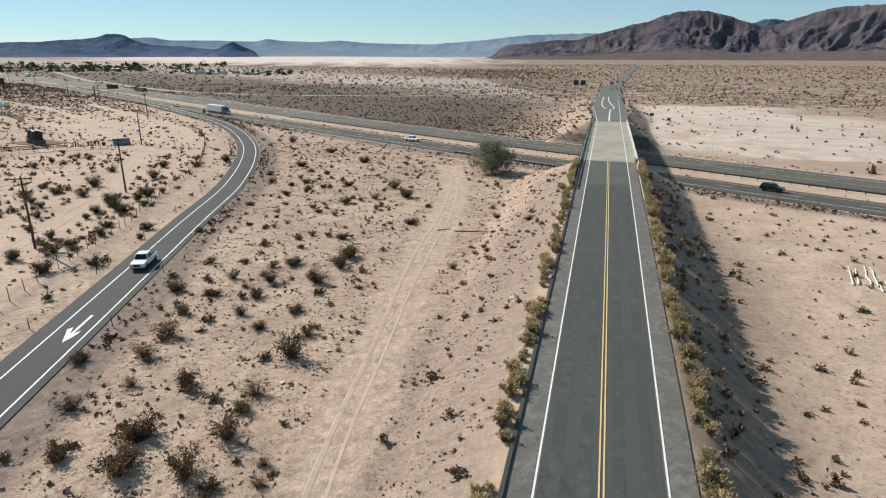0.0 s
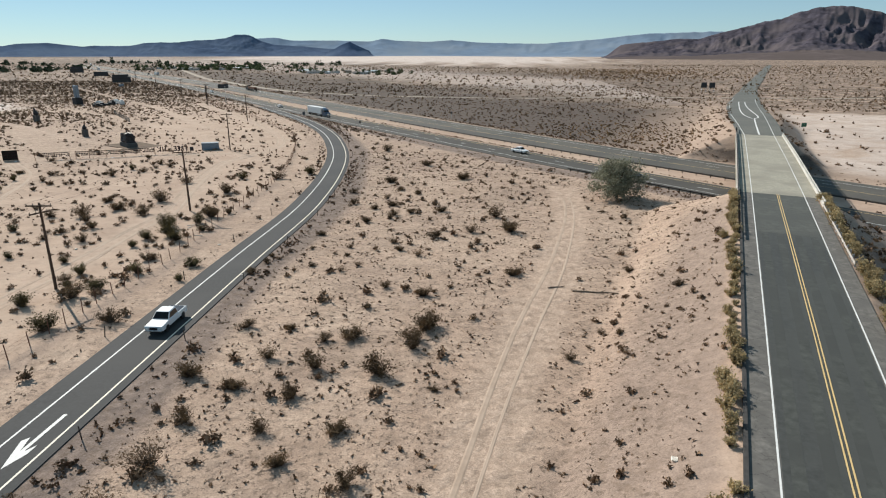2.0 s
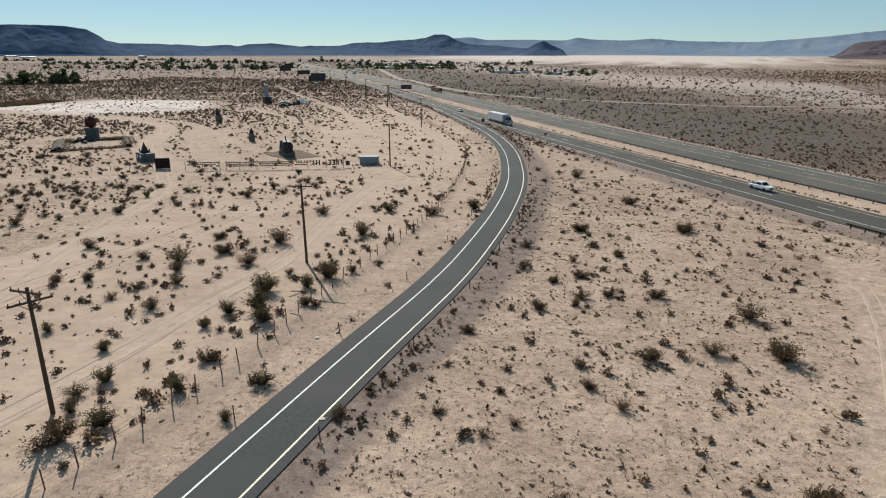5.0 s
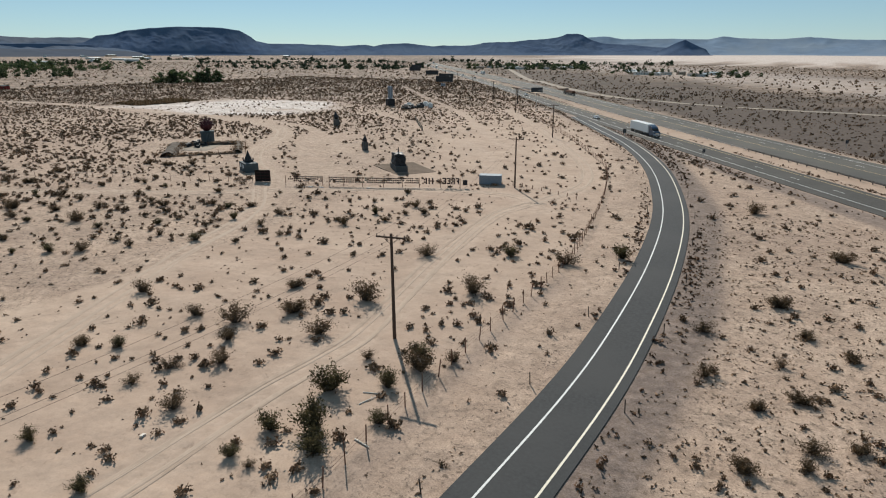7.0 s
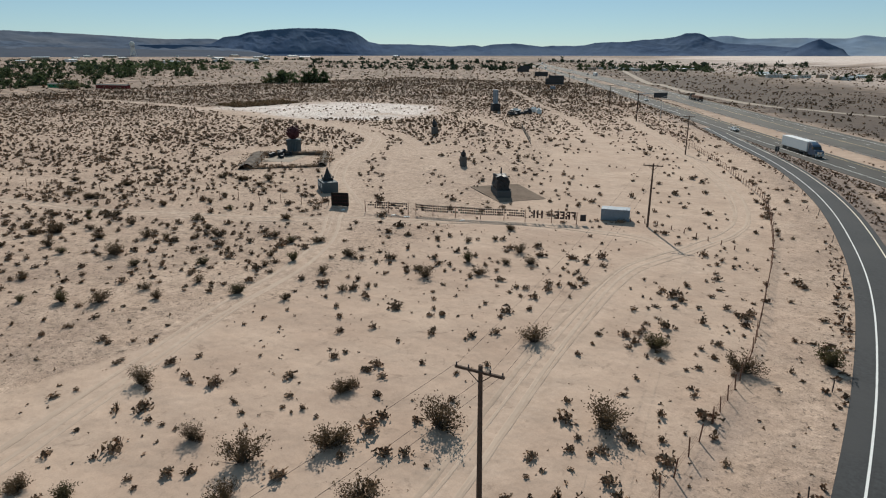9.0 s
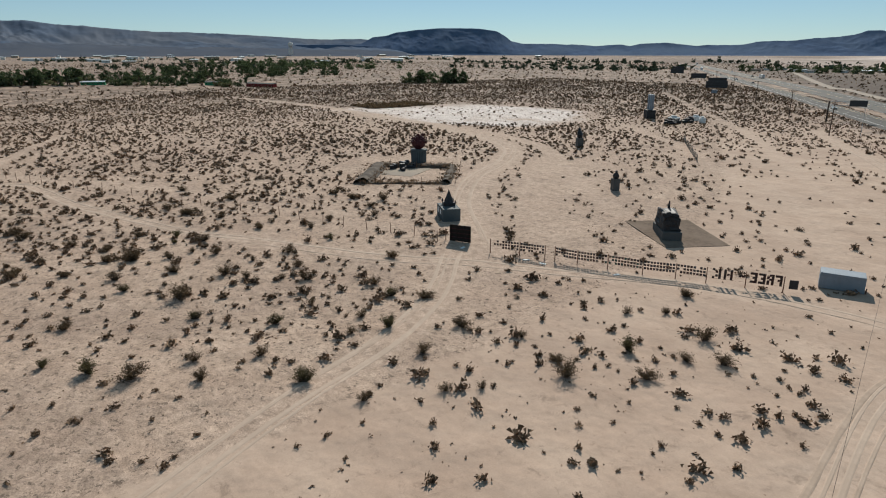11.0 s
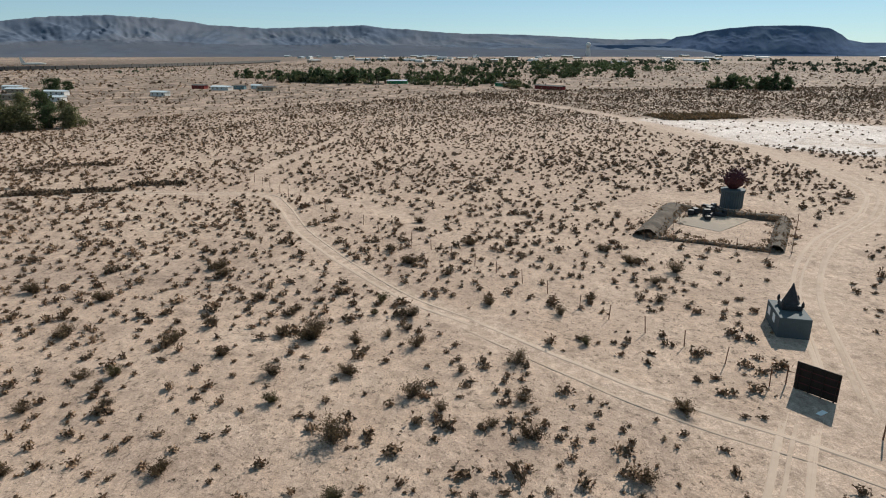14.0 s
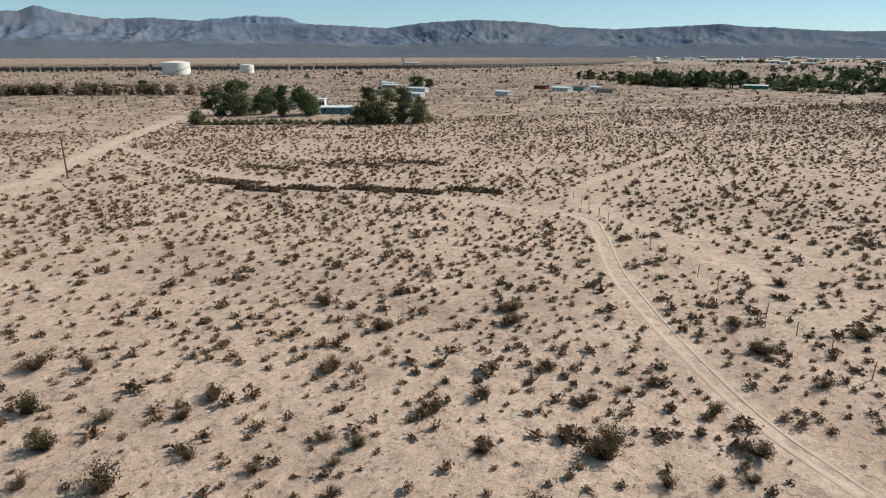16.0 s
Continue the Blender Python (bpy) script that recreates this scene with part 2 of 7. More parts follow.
def dashes(name, line, q, width, mat, mark, cycle, height=None, lift=0.06, start=0.0, stop=1e9):
    """Painted lane dashes along a line."""
    far = np.r_[0, np.cumsum(np.linalg.norm(np.diff(line, axis=0), axis=1))]
    c = offset(line, q)
    verts, faces = [], []
    a = start
    while a + mark < min(far[-1], stop):
        p = np.array([[np.interp(d, far, c[:, k]) for k in (0, 1)] for d in (a, a + mark)])
        t = (p[1] - p[0]) / np.linalg.norm(p[1] - p[0])
        o = np.array([t[1], -t[0]]) * width / 2
        quad = np.array([p[0] - o, p[0] + o, p[1] + o, p[1] - o])
        z = (ground_z(quad[:, 0], quad[:, 1]) if height is None else height(quad)) + lift
        b = len(verts)
        verts += [(*v, h) for v, h in zip(quad, z)]
        faces.append((b, b + 1, b + 2, b + 3))
        a += cycle
    return sheet(name, verts, faces, mat)


# dirt tracks: points, half width, strength
TRACKS = [
    ([(-8.0, 10), (-5.2, 36), (-0.6, 60.5), (4.9, 88), (10.8, 113), (15.6, 141), (17.0, 163)], 3.6, 0.9),
    ([(-147.5, 160), (-153.4, 155.4), (-162.8, 150.4), (-174.6, 145.3), (-188.7, 140.4), (-205, 136.8), (-215.7, 132.6), (-219.8, 118.4), (-224.5, 93), (-230.4, 40), (-261.7, -19.6)], 1.9, 1.0),
    ([(-147.5, 159), (-139.8, 163.9), (-134.7, 167.4), (-127.4, 172.6), (-122.2, 178.0), (-116.2, 183), (-110.3, 187.4), (-102, 194), (-92, 200.5), (-76, 205), (-66, 198)], 2.4, 0.85),
    ([(-150, -10), (-200.7, 11.3), (-222, 2.5), (-261.7, -19.6), (-347.6, -63.5), (-420, -100)], 4.0, 1.0),
    ([(-300, 150), (-242, 129.3), (-222.9, 134.8), (-213, 142.3), (-203.2, 152.4), (-187, 161.2)], 1.8, 0.6),
    ([(-60, 70), (-81, 111), (-89.4, 127), (-97.4, 142), (-101, 150), (-105.2, 160), (-112.2, 170.6), (-119.2, 177.4), (-127, 185)], 2.8, 0.7),
    ([(-55.5, 60), (-56.3, 95), (-56.6, 106), (-57.6, 122), (-57.5, 134), (-61, 147.9), (-65.5, 165), (-70, 188.5), (-67.5, 205), (-66, 222), (-74, 246), (-92, 276), (-120, 318), (-160, 372)], 2.8, 0.75),
    ([(-123, 186), (-131, 191), (-149, 203), (-166, 220), (-182, 243), (-205, 261), (-255, 272), (-283, 270), (-322, 273), (-373, 272), (-440, 262)], 4.6, 0.68),
    ([(-120, 200), (-130, 206), (-139, 214), (-152, 226), (-172, 250)], 5.5, 0.35),
    ([(-128, 222), (-150, 236), (-170, 252), (-200, 268), (-240, 276)], 3.0, 0.5),
    ([(-86, 214), (-96, 236), (-118, 262), (-140, 276), (-166, 300), (-210, 330)], 2.2, 0.6),
    ([(-76, 246), (-104, 262), (-132, 296), (-170, 345), (-240, 420), (-330, 520)], 2.2, 0.6),
]
TRACK_LINES = [(spline(p, 2.0), w, k) for p, w, k in TRACKS]


# ---- ground: one sheet to the horizon ----
def graded(lo, hi, step, far):
    inner = np.arange(lo, hi + step, step)
    grow = [step]
    while sum(grow) < far:
        grow.append(grow[-1] * 1.14)
    out = np.cumsum(grow)
    return np.r_[(lo - out)[::-1], inner, inner[-1] + out]


gx, gy = graded(-255, 110, 1.05, 4700), graded(24, 310, 1.05, 4700)
gxx, gyy = np.meshgrid(gx, gy)
px, py = gxx.ravel(), gyy.ravel()
pz = ground_z(px, py)
near_track = np.zeros(len(px))
ruts = np.zeros(len(px))
for line, w, k in TRACK_LINES:
    d = np.abs(along(line, px, py, w + 3))
    wob = 0.35 * np.sin(px / 3.1 + py / 4.3) + 0.3 * np.sin(px / 1.7 - py / 2.3)
    near_track = np.maximum(near_track, k * (1 - smooth_step(w * 0.55, w * 1.25, d + wob)))
    ruts = np.maximum(ruts, k * (1 - smooth_step(0.15, 0.7, np.abs(d - 0.42 * w))))
pz = pz - 0.05 * ruts * (np.hypot(px + 80, py - 150) < 320)
# pale dry pan, reddish scrub soil and dark gravel plain, each with its own soft outline
wobble = 14 * np.sin(px / 23 + py / 31) + 9 * np.sin(px / 11 - py / 13) + 6 * np.sin(py / 7)
pan = 1 - smooth_step(0.75, 1.1, np.hypot(((px + 292) * 0.85 + (py - 312) * 0.53) / 66, ((py - 312) * 0.85 - (px + 292) * 0.53) / 46) + wobble / 90)
fw = along(FREEWAY[::3], px, py, 900)
beyond = np.where(fw < 900, fw, np.where(px * 0.78 + py * 0.62 > 160, 901, -901))
gravel = smooth_step(34, 44, beyond) * (1 - smooth_step(150, 215, beyond + wobble)) * smooth_step(-1200, -200, px - 0.0 * py + 2000 * (px < -900))
gravel = np.maximum(gravel, 0.6 * smooth_step(150, 215, beyond + wobble) * (1 - smooth_step(600, 860, beyond + 4 * wobble)) * (0.6 + 0.4 * np.sin(px / 90 + 2 * np.sin(py / 70))))
s_, q_ = overpass_sq(px, py)
east = smooth_step(12, 22, q_)
gravel = gravel * (1 - 0.75 * east) * (1 - 0.75 * (1 - smooth_step(16, 60, np.abs(q_))) * (s_ > 140))
# stony soil on the bank's right side, its colour darkened for shade too
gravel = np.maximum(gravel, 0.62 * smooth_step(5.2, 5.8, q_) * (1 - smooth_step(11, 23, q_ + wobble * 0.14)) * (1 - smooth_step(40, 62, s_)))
crust = (1 - smooth_step(0, 18, along(RAMP, px, py, 60) * -1.0)) * (1 - smooth_step(-14, -6, fw)) * (1 - smooth_step(-14, -4, q_))
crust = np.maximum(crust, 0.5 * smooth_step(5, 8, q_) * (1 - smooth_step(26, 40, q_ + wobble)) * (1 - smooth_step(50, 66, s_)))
red = 0.14 * (1 - smooth_step(6, 13, np.abs(q_ + 15 + wobble * 0.15))) * smooth_step(-90, -40, s_) * (1 - smooth_step(25, 55, s_))
bearing = px / np.maximum(py, 1)
lake = 0.75 * smooth_step(1500, 2300, py + 14 * wobble) * (1 - smooth_step(4300, 4600, py)) * smooth_step(-0.43, -0.33, bearing + wobble * 0.002) * (1 - smooth_step(0.05, 0.2, bearing + wobble * 0.003))
pan = np.maximum(pan, np.maximum(lake, 0.42 * east * (1 - smooth_step(90, 130, q_ + wobble)) * (s_ > 120) * (s_ < 330) * smooth_step(40, 60, beyond)))
pan = np.maximum(pan, 0.3 * smooth_step(190, 290, beyond + wobble) * (1 - smooth_step(380, 500, beyond + wobble)) * (px < 120) * (py > 330))
rails = along(spline([(-560, -1200), (-838, -818), (-1079, -478), (-1310, -240), (-1663, -83), (-2100, 30)], 60.0), px, py, 1500)
gravel = np.maximum(gravel, 0.62 * smooth_step(10, 30, -rails) * (1 - smooth_step(500, 900, -rails + 3 * wobble)) * (rails > -1400))
verge = np.maximum(1 - smooth_step(2.0, 4.6, np.abs(along(RAMP, px, py, 30) - 6.2 + wobble * 0.04)), 0.9 * (1 - smooth_step(2, 4.5, np.abs(fw + 10.5))))
verge = np.maximum(verge, 0.62 * smooth_step(-19, -13, q_ + wobble * 0.1) * (1 - smooth_step(-7.4, -6.6, q_)) * (1 - smooth_step(45, 60, s_)))
fence_side = along(spline([(-44.9, 60), (-44.6, 105), (-46.0, 124), (-47.1, 138.9), (-48.1, 158.6)], 2.0), px, py, 6)
verge = np.maximum(verge, 0.4 * (1 - smooth_step(0.5, 1.7, np.abs(fence_side - 1.3))))
nx_, ny_ = len(gx), len(gy)
ii = (np.arange(ny_ - 1)[:, None] * nx_ + np.arange(nx_ - 1)[None, :]).ravel()
quads = np.stack([ii, ii + 1, ii + nx_ + 1, ii + nx_], 1)
gm = bpy.data.meshes.new("ground")
gm.vertices.add(len(px))
gm.vertices.foreach_set("co", np.stack([px, py, pz], 1).ravel())
gm.loops.add(quads.size)
gm.loops.foreach_set("vertex_index", quads.ravel())
gm.polygons.add(len(quads))
gm.polygons.foreach_set("loop_start", np.arange(0, quads.size, 4))
gm.update(calc_edges=True)
gm.polygons.foreach_set("use_smooth", np.ones(len(quads), bool))
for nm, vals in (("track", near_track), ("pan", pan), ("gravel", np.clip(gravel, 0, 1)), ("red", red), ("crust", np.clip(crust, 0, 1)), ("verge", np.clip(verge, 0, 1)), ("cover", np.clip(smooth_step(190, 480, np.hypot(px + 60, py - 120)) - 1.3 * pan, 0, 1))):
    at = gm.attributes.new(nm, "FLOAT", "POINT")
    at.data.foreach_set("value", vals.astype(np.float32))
ground = new("ground", gm)
tagged(ground, "pale tan desert sand with tyre tracks, gravel and low swells", "ground", kind="structure")


def sand_material():
    m = bpy.data.materials.new("desert_sand")
    m.use_nodes = True
    nt = m.node_tree
    n, l = nt.nodes, nt.links
    bsdf = n["Principled BSDF"]
    bsdf.inputs["Roughness"].default_value, bsdf.inputs["Specular IOR Level"].default_value = 0.95, 0.1
    co = n.new("ShaderNodeTexCoord")

    def noise_tex(scale, detail=6, rough=0.6, dist=0.0):
        t = n.new("ShaderNodeTexNoise")
        t.inputs["Scale"].default_value, t.inputs["Detail"].default_value, t.inputs["Roughness"].default_value, t.inputs["Distortion"].default_value = scale, detail, rough, dist
        l.new(co.outputs["Object"], t.inputs["Vector"])
        return t.outputs["Fac"]

    def ramp(fac, p0, p1, c0, c1):
        r = n.new("ShaderNodeValToRGB")
        e = r.color_ramp.elements
        e[0].position, e[1].position, e[0].color, e[1].color = p0, p1, (*c0, 1), (*c1, 1)
        l.new(fac, r.inputs["Fac"])
        return r.outputs["Color"]

    def mix(fac, a, b, kind="MIX"):
        x = n.new("ShaderNodeMix")
        x.data_type, x.blend_type = "RGBA", kind
        for sock, v in (("Factor", fac), ("A", a), ("B", b)):
            if isinstance(v, tuple):
                x.inputs[sock].default_value = (*v, 1)
            elif isinstance(v, float):
                x.inputs[sock].default_value = v
            else:
                l.new(v, x.inputs[sock])
        return x.outputs["Result"]

    def attr(name):
        a = n.new("ShaderNodeAttribute")
        a.attribute_name = name
        return a.outputs["Fac"]

    big, mid, fine, grit = noise_tex(0.018, 5), noise_tex(0.11, 7, 0.65), noise_tex(0.9, 8, 0.7), noise_tex(7.0, 5, 0.7)
    coarse = ramp(attr("crust"), 0.0, 1.0, (0.22, 0.22, 0.22), (1, 1, 1))
    base = mix(ramp(mid, 0.35, 0.68, (0, 0, 0), (1, 1, 1)), (0.403, 0.296, 0.226), (0.499, 0.380, 0.297))
    base = mix(ramp(big, 0.40, 0.64, (0, 0, 0), (0.5, 0.5, 0.5)), base, (0.357, 0.258, 0.201))
    blot = noise_tex(0.05, 6, 0.7, 0.6)
    stain = n.new("ShaderNodeMath")
    stain.operation = "MULTIPLY"
    l.new(ramp(blot, 0.50, 0.66, (0, 0, 0), (0.75, 0.75, 0.75)), stain.inputs[0])
    l.new(coarse, stain.inputs[1])
    base = mix(stain.outputs[0], base, ramp(fine, 0.3, 0.7, (0.267, 0.196, 0.154), (0.347, 0.258, 0.205)))
    # gravel tint: real stones, plus shade painted on the embankment's right side
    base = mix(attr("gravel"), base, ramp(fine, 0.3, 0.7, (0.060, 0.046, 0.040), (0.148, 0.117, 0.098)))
    base = mix(attr("red"), base, ramp(mid, 0.35, 0.65, (0.239, 0.161, 0.116), (0.316, 0.206, 0.150)))
    base = mix(attr("verge"), base, ramp(fine, 0.35, 0.65, (0.184, 0.144, 0.125), (0.247, 0.192, 0.163)))
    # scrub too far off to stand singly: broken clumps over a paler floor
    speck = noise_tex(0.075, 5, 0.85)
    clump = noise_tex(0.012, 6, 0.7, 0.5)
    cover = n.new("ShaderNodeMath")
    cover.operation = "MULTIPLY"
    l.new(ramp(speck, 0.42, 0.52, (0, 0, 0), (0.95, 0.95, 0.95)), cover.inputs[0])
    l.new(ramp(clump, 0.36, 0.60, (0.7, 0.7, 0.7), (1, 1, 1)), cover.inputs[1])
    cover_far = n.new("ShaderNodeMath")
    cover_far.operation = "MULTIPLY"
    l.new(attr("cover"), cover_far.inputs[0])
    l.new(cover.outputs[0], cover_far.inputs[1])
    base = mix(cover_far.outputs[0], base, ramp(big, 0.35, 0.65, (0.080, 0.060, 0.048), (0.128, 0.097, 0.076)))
    ragged = n.new("ShaderNodeMath")
    ragged.operation = "MULTIPLY"
    l.new(attr("pan"), ragged.inputs[0])
    l.new(ramp(noise_tex(0.035, 7, 0.7, 0.8), 0.34, 0.48, (0.15, 0.15, 0.15), (1, 1, 1)), ragged.inputs[1])
    base = mix(ragged.outputs[0], base, ramp(mid, 0.3, 0.7, (0.506, 0.433, 0.390), (0.740, 0.676, 0.640)))
    base = mix(attr("track"), base, ramp(fine, 0.3, 0.7, (0.402, 0.302, 0.233), (0.486, 0.370, 0.294)))
    grainy = mix(1.0, ramp(fine, 0.28, 0.72, (0.82, 0.81, 0.80), (1.22, 1.22, 1.22)), ramp(grit, 0.30, 0.62, (0.62, 0.61, 0.60), (1.13, 1.13, 1.13)), "MULTIPLY")
    base = mix(1.0, base, mix(coarse, ramp(fine, 0.28, 0.72, (0.965, 0.96, 0.955), (1.025, 1.025, 1.025)), grainy), "MULTIPLY")
    crumbs = noise_tex(1.9, 3, 0.8, 0.4)
    thin = n.new("ShaderNodeMath")
    thin.operation = "MULTIPLY"
    wide = noise_tex(0.62, 5, 0.75, 0.5)
    shift = n.new("ShaderNodeMath")
    shift.operation = "MULTIPLY_ADD"
    l.new(attr("crust"), shift.inputs[0])
    shift.inputs[1].default_value = 0.06
    l.new(wide, shift.inputs[2])
    base = mix(ramp(shift.outputs[0], 0.58, 0.68, (0, 0, 0), (0.5, 0.5, 0.5)), base, (0.202, 0.147, 0.111))
    l.new(ramp(crumbs, 0.555, 0.63, (0, 0, 0), (0.9, 0.9, 0.9)), thin.inputs[0])
    l.new(ramp(attr("track"), 0.2, 0.7, (1, 1, 1), (0.1, 0.1, 0.1)), thin.inputs[1])
    sparse = n.new("ShaderNodeMath")
    sparse.operation = "MULTIPLY"
    l.new(thin.outputs[0], sparse.inputs[0])
    l.new(ramp(attr("crust"), 0.0, 1.0, (0.12, 0.12, 0.12), (1, 1, 1)), sparse.inputs[1])
    base = mix(sparse.outputs[0], base, (0.143, 0.106, 0.082))
    l.new(base, bsdf.inputs["Base Color"])
    b1 = n.new("ShaderNodeBump")
    b1.inputs["Distance"].default_value = 0.22
    l.new(ramp(attr("crust"), 0.0, 1.0, (0.07, 0.07, 0.07), (0.8, 0.8, 0.8)), b1.inputs["Strength"])
    l.new(fine, b1.inputs["Height"])
    b2 = n.new("ShaderNodeBump")
    b2.inputs["Strength"].default_value, b2.inputs["Distance"].default_value = 0.22, 0.05
    l.new(grit, b2.inputs["Height"])
    b0 = n.new("ShaderNodeBump")
    b0.inputs["Strength"].default_value, b0.inputs["Distance"].default_value = 0.5, 0.8
    l.new(noise_tex(0.24, 3, 0.5), b0.inputs["Height"])
    l.new(b0.outputs["Normal"], b1.inputs["Normal"])
    l.new(b1.outputs["Normal"], b2.inputs["Normal"])
    l.new(b2.outputs["Normal"], bsdf.inputs["Normal"])
    return m


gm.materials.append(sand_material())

# tyre marks of the clearer tracks, each a narrow shallow trough between small shoulders
M["rut_sand"] = material("rut_sand", (0.375, 0.286, 0.222), 0.95, grain=1.2, spread=0.12, bump=0.5, second=(0.425, 0.328, 0.258), blotch=0.3, spec=0.1)
M["rut_pale"] = material("rut_pale", (0.445, 0.345, 0.272), 0.95, grain=1.2, spread=0.10, bump=0.4, second=(0.41, 0.316, 0.248), blotch=0.2, spec=0.1)


def rut(line, q, width, seed, mat):
    k = np.arange(len(line))
    wander = 0.26 * np.sin(k / 17.3 + seed * 2.1) + 0.05 * np.sin(k / 6.7 + seed)
    ends = np.minimum(1, np.minimum(k, len(line) - 1 - k) / 6.0)
    prof = [(-0.8, -0.06), (-0.5, 0.012), (-0.22, 0.0), (0.22, 0.0), (0.5, 0.012), (0.8, -0.06)]
    cols = [offset(line, q + wander + p * width) for p, _ in prof]
    verts = np.stack([np.c_[c, ground_z(c[:, 0], c[:, 1]) - 0.035 + 0.045 * ends + h] for c, (_, h) in zip(cols, prof)], 1).reshape(-1, 3)
    w = len(prof)
    faces = [(i * w + k, i * w + k + 1, (i + 1) * w + k + 1, (i + 1) * w + k) for i in range(len(line) - 1) for k in range(w - 1)]
    return tagged(sheet("ground_rut", verts, faces, M[mat], smooth=True), "shallow tyre mark pressed into the sand", "rut", kind="structure")


for t_no, (line, w, k) in enumerate(TRACK_LINES):
    if k > 0.65:
        fine_line = spline(line[::3], 1.0)
        marks = (-0.56, -0.36, 0.16, 0.38) if w > 2.6 else (-0.45, 0.42)
        marks = marks if t_no else (-0.3, 0.22)
        for j, q in enumerate(marks):
            rut(fine_line, q * min(w, 3.4), 0.26 if j % 2 else 0.42, t_no * 7 + j, "rut_pale" if (j + t_no) % 3 else "rut_sand")

# ---- roads ----
NEAR_FW = FREEWAY[FREEWAY[:, 1] < 4000]
tagged(ribbon("road_freeway_near", NEAR_FW, -7.2, 5.8, M["asphalt_mid"], lift=0.10, cross=6), "grey asphalt freeway carriageway with two lanes", "road", kind="structure")
tagged(ribbon("road_freeway_far", NEAR_FW, 16.0, 36.0, M["asphalt_old"], lift=0.10, cross=6), "weathered grey asphalt freeway carriageway", "road", kind="structure")
for nm, q, w, mat in (("white", -3.7, 0.18, "paint_white"), ("yellow", 3.9, 0.18, "paint_yellow"), ("white", 32.6, 0.18, "paint_white"), ("yellow", 24.6, 0.18, "paint_yellow")):
    tagged(ribbon("marking_freeway_" + nm, NEAR_FW, q - w / 2, q + w / 2, M[mat], lift=0.106, cross=1, skirt=0), "painted " + nm + " edge line on the freeway", "road marking", kind="structure")
for q in (0.0, 28.6):
    tagged(dashes("marking_freeway_lane", NEAR_FW, q, 0.16, M["paint_white"], 3.66, 14.63, lift=0.106, start=7.0, stop=1500), "white dashed lane line on the freeway", "road marking", kind="structure")
tagged(ribbon("road_ramp", RAMP, -1.9, 4.5, M["asphalt_new"], lift=0.09, cross=5), "dark fresh asphalt single-lane off-ramp", "road", kind="structure")
tagged(ribbon("marking_ramp_white", RAMP, -0.09, 0.09, M["paint_white"], lift=0.097, cross=1, skirt=0), "white edge line on the ramp", "road marking", kind="structure")
tagged(ribbon("marking_ramp_yellow", RAMP, 3.45, 3.63, M["paint_cream"], lift=0.097, cross=1, skirt=0), "worn cream edge line on the ramp", "road marking", kind="structure")
FRONTAGE = spline([(420, 560), (250, 500), (145, 497), (58, 480), (-8, 461), (-106, 478.5), (-168, 522), (-268, 658), (-440, 945), (-1712, 3251), (-2200, 4150)], 8.0)
tagged(ribbon("road_frontage", FRONTAGE, -3.5, 3.5, M["dirt_road"], lift=0.08, cross=2), "sun-bleached frontage road", "road", kind="structure")


def road_height(c):
    s, q = overpass_sq(c[:, 0], c[:, 1])
    return np.interp(s, ROAD_S, ROAD_Z) + tilt(c[:, 0], c[:, 1])


def over_line(*sq):
    return spline([overpass_point(s, q) for s, q in sq], 3.0)


OVER = over_line((-150, 0), (-60, 0), (0, 0), (60, 0), (140, 0), (200, 0), (260, 0), (350, 0), (440, 1.0), (520, 4.0), (600, 7.5), (780, 18), (1030, 31), (1500, 57), (2620, 120), (3900, 190))
OVER_A = OVER[[i for i, p in enumerate(OVER) if overpass_sq(*p)[0] < BRIDGE[0]]]
OVER_B = OVER[[i for i, p in enumerate(OVER) if BRIDGE[0] - 3 <= overpass_sq(*p)[0] <= BRIDGE[1] + 3]]
OVER_C = OVER[[i for i, p in enumerate(OVER) if overpass_sq(*p)[0] > BRIDGE[1]]]
tagged(ribbon("road_overpass_south", OVER_A, -5.6, 5.6, M["asphalt_shoulder"], road_height, 0.0, 6), "cracked grey asphalt road on the embankment", "road", kind="structure")
tagged(ribbon("road_overpass_lanes", OVER_A, -3.75, 3.75, M["asphalt_lane"], road_height, 0.004, 6, skirt=0), "darker asphalt lanes of the overpass road", "road", kind="structure")
for q in (-2.85, -1.05, 1.05, 2.85):
    tagged(ribbon("road_wheel_path", OVER_A, q - 0.42, q + 0.42, M["asphalt_worn"], road_height, 0.009, 1, skirt=0), "paler wheel path worn into the asphalt lane", "road", kind="structure")
PATCHED = OVER_A[[i for i, p in enumerate(OVER_A) if overpass_sq(*p)[0] > 30]]
tagged(ribbon("road_overpass_patch", PATCHED, -3.75, 3.75, M["asphalt_patch"], road_height, 0.014, 4, skirt=0), "paler resurfaced asphalt before the bridge", "road", kind="structure")
C_S = np.array([overpass_sq(*p)[0] for p in OVER_C])
C_LEFT = -np.interp(C_S, [144, 190, 230, 300, 360, 440, 510, 600, 9000], [5.6, 7.2, 8.8, 9.8, 9.8, 8.0, 6.6, 6.2, 6.2])
C_RIGHT = np.interp(C_S, [144, 190, 260, 360, 440, 510, 600, 9000], [6.2, 7.6, 8.2, 9.0, 8.8, 7.0, 6.2, 6.2])
tagged(ribbon("road_overpass_north", OVER_C, C_LEFT, C_RIGHT, M["asphalt_far"], road_height, 0.02, 4), "grey asphalt road beyond the bridge", "road", kind="structure")
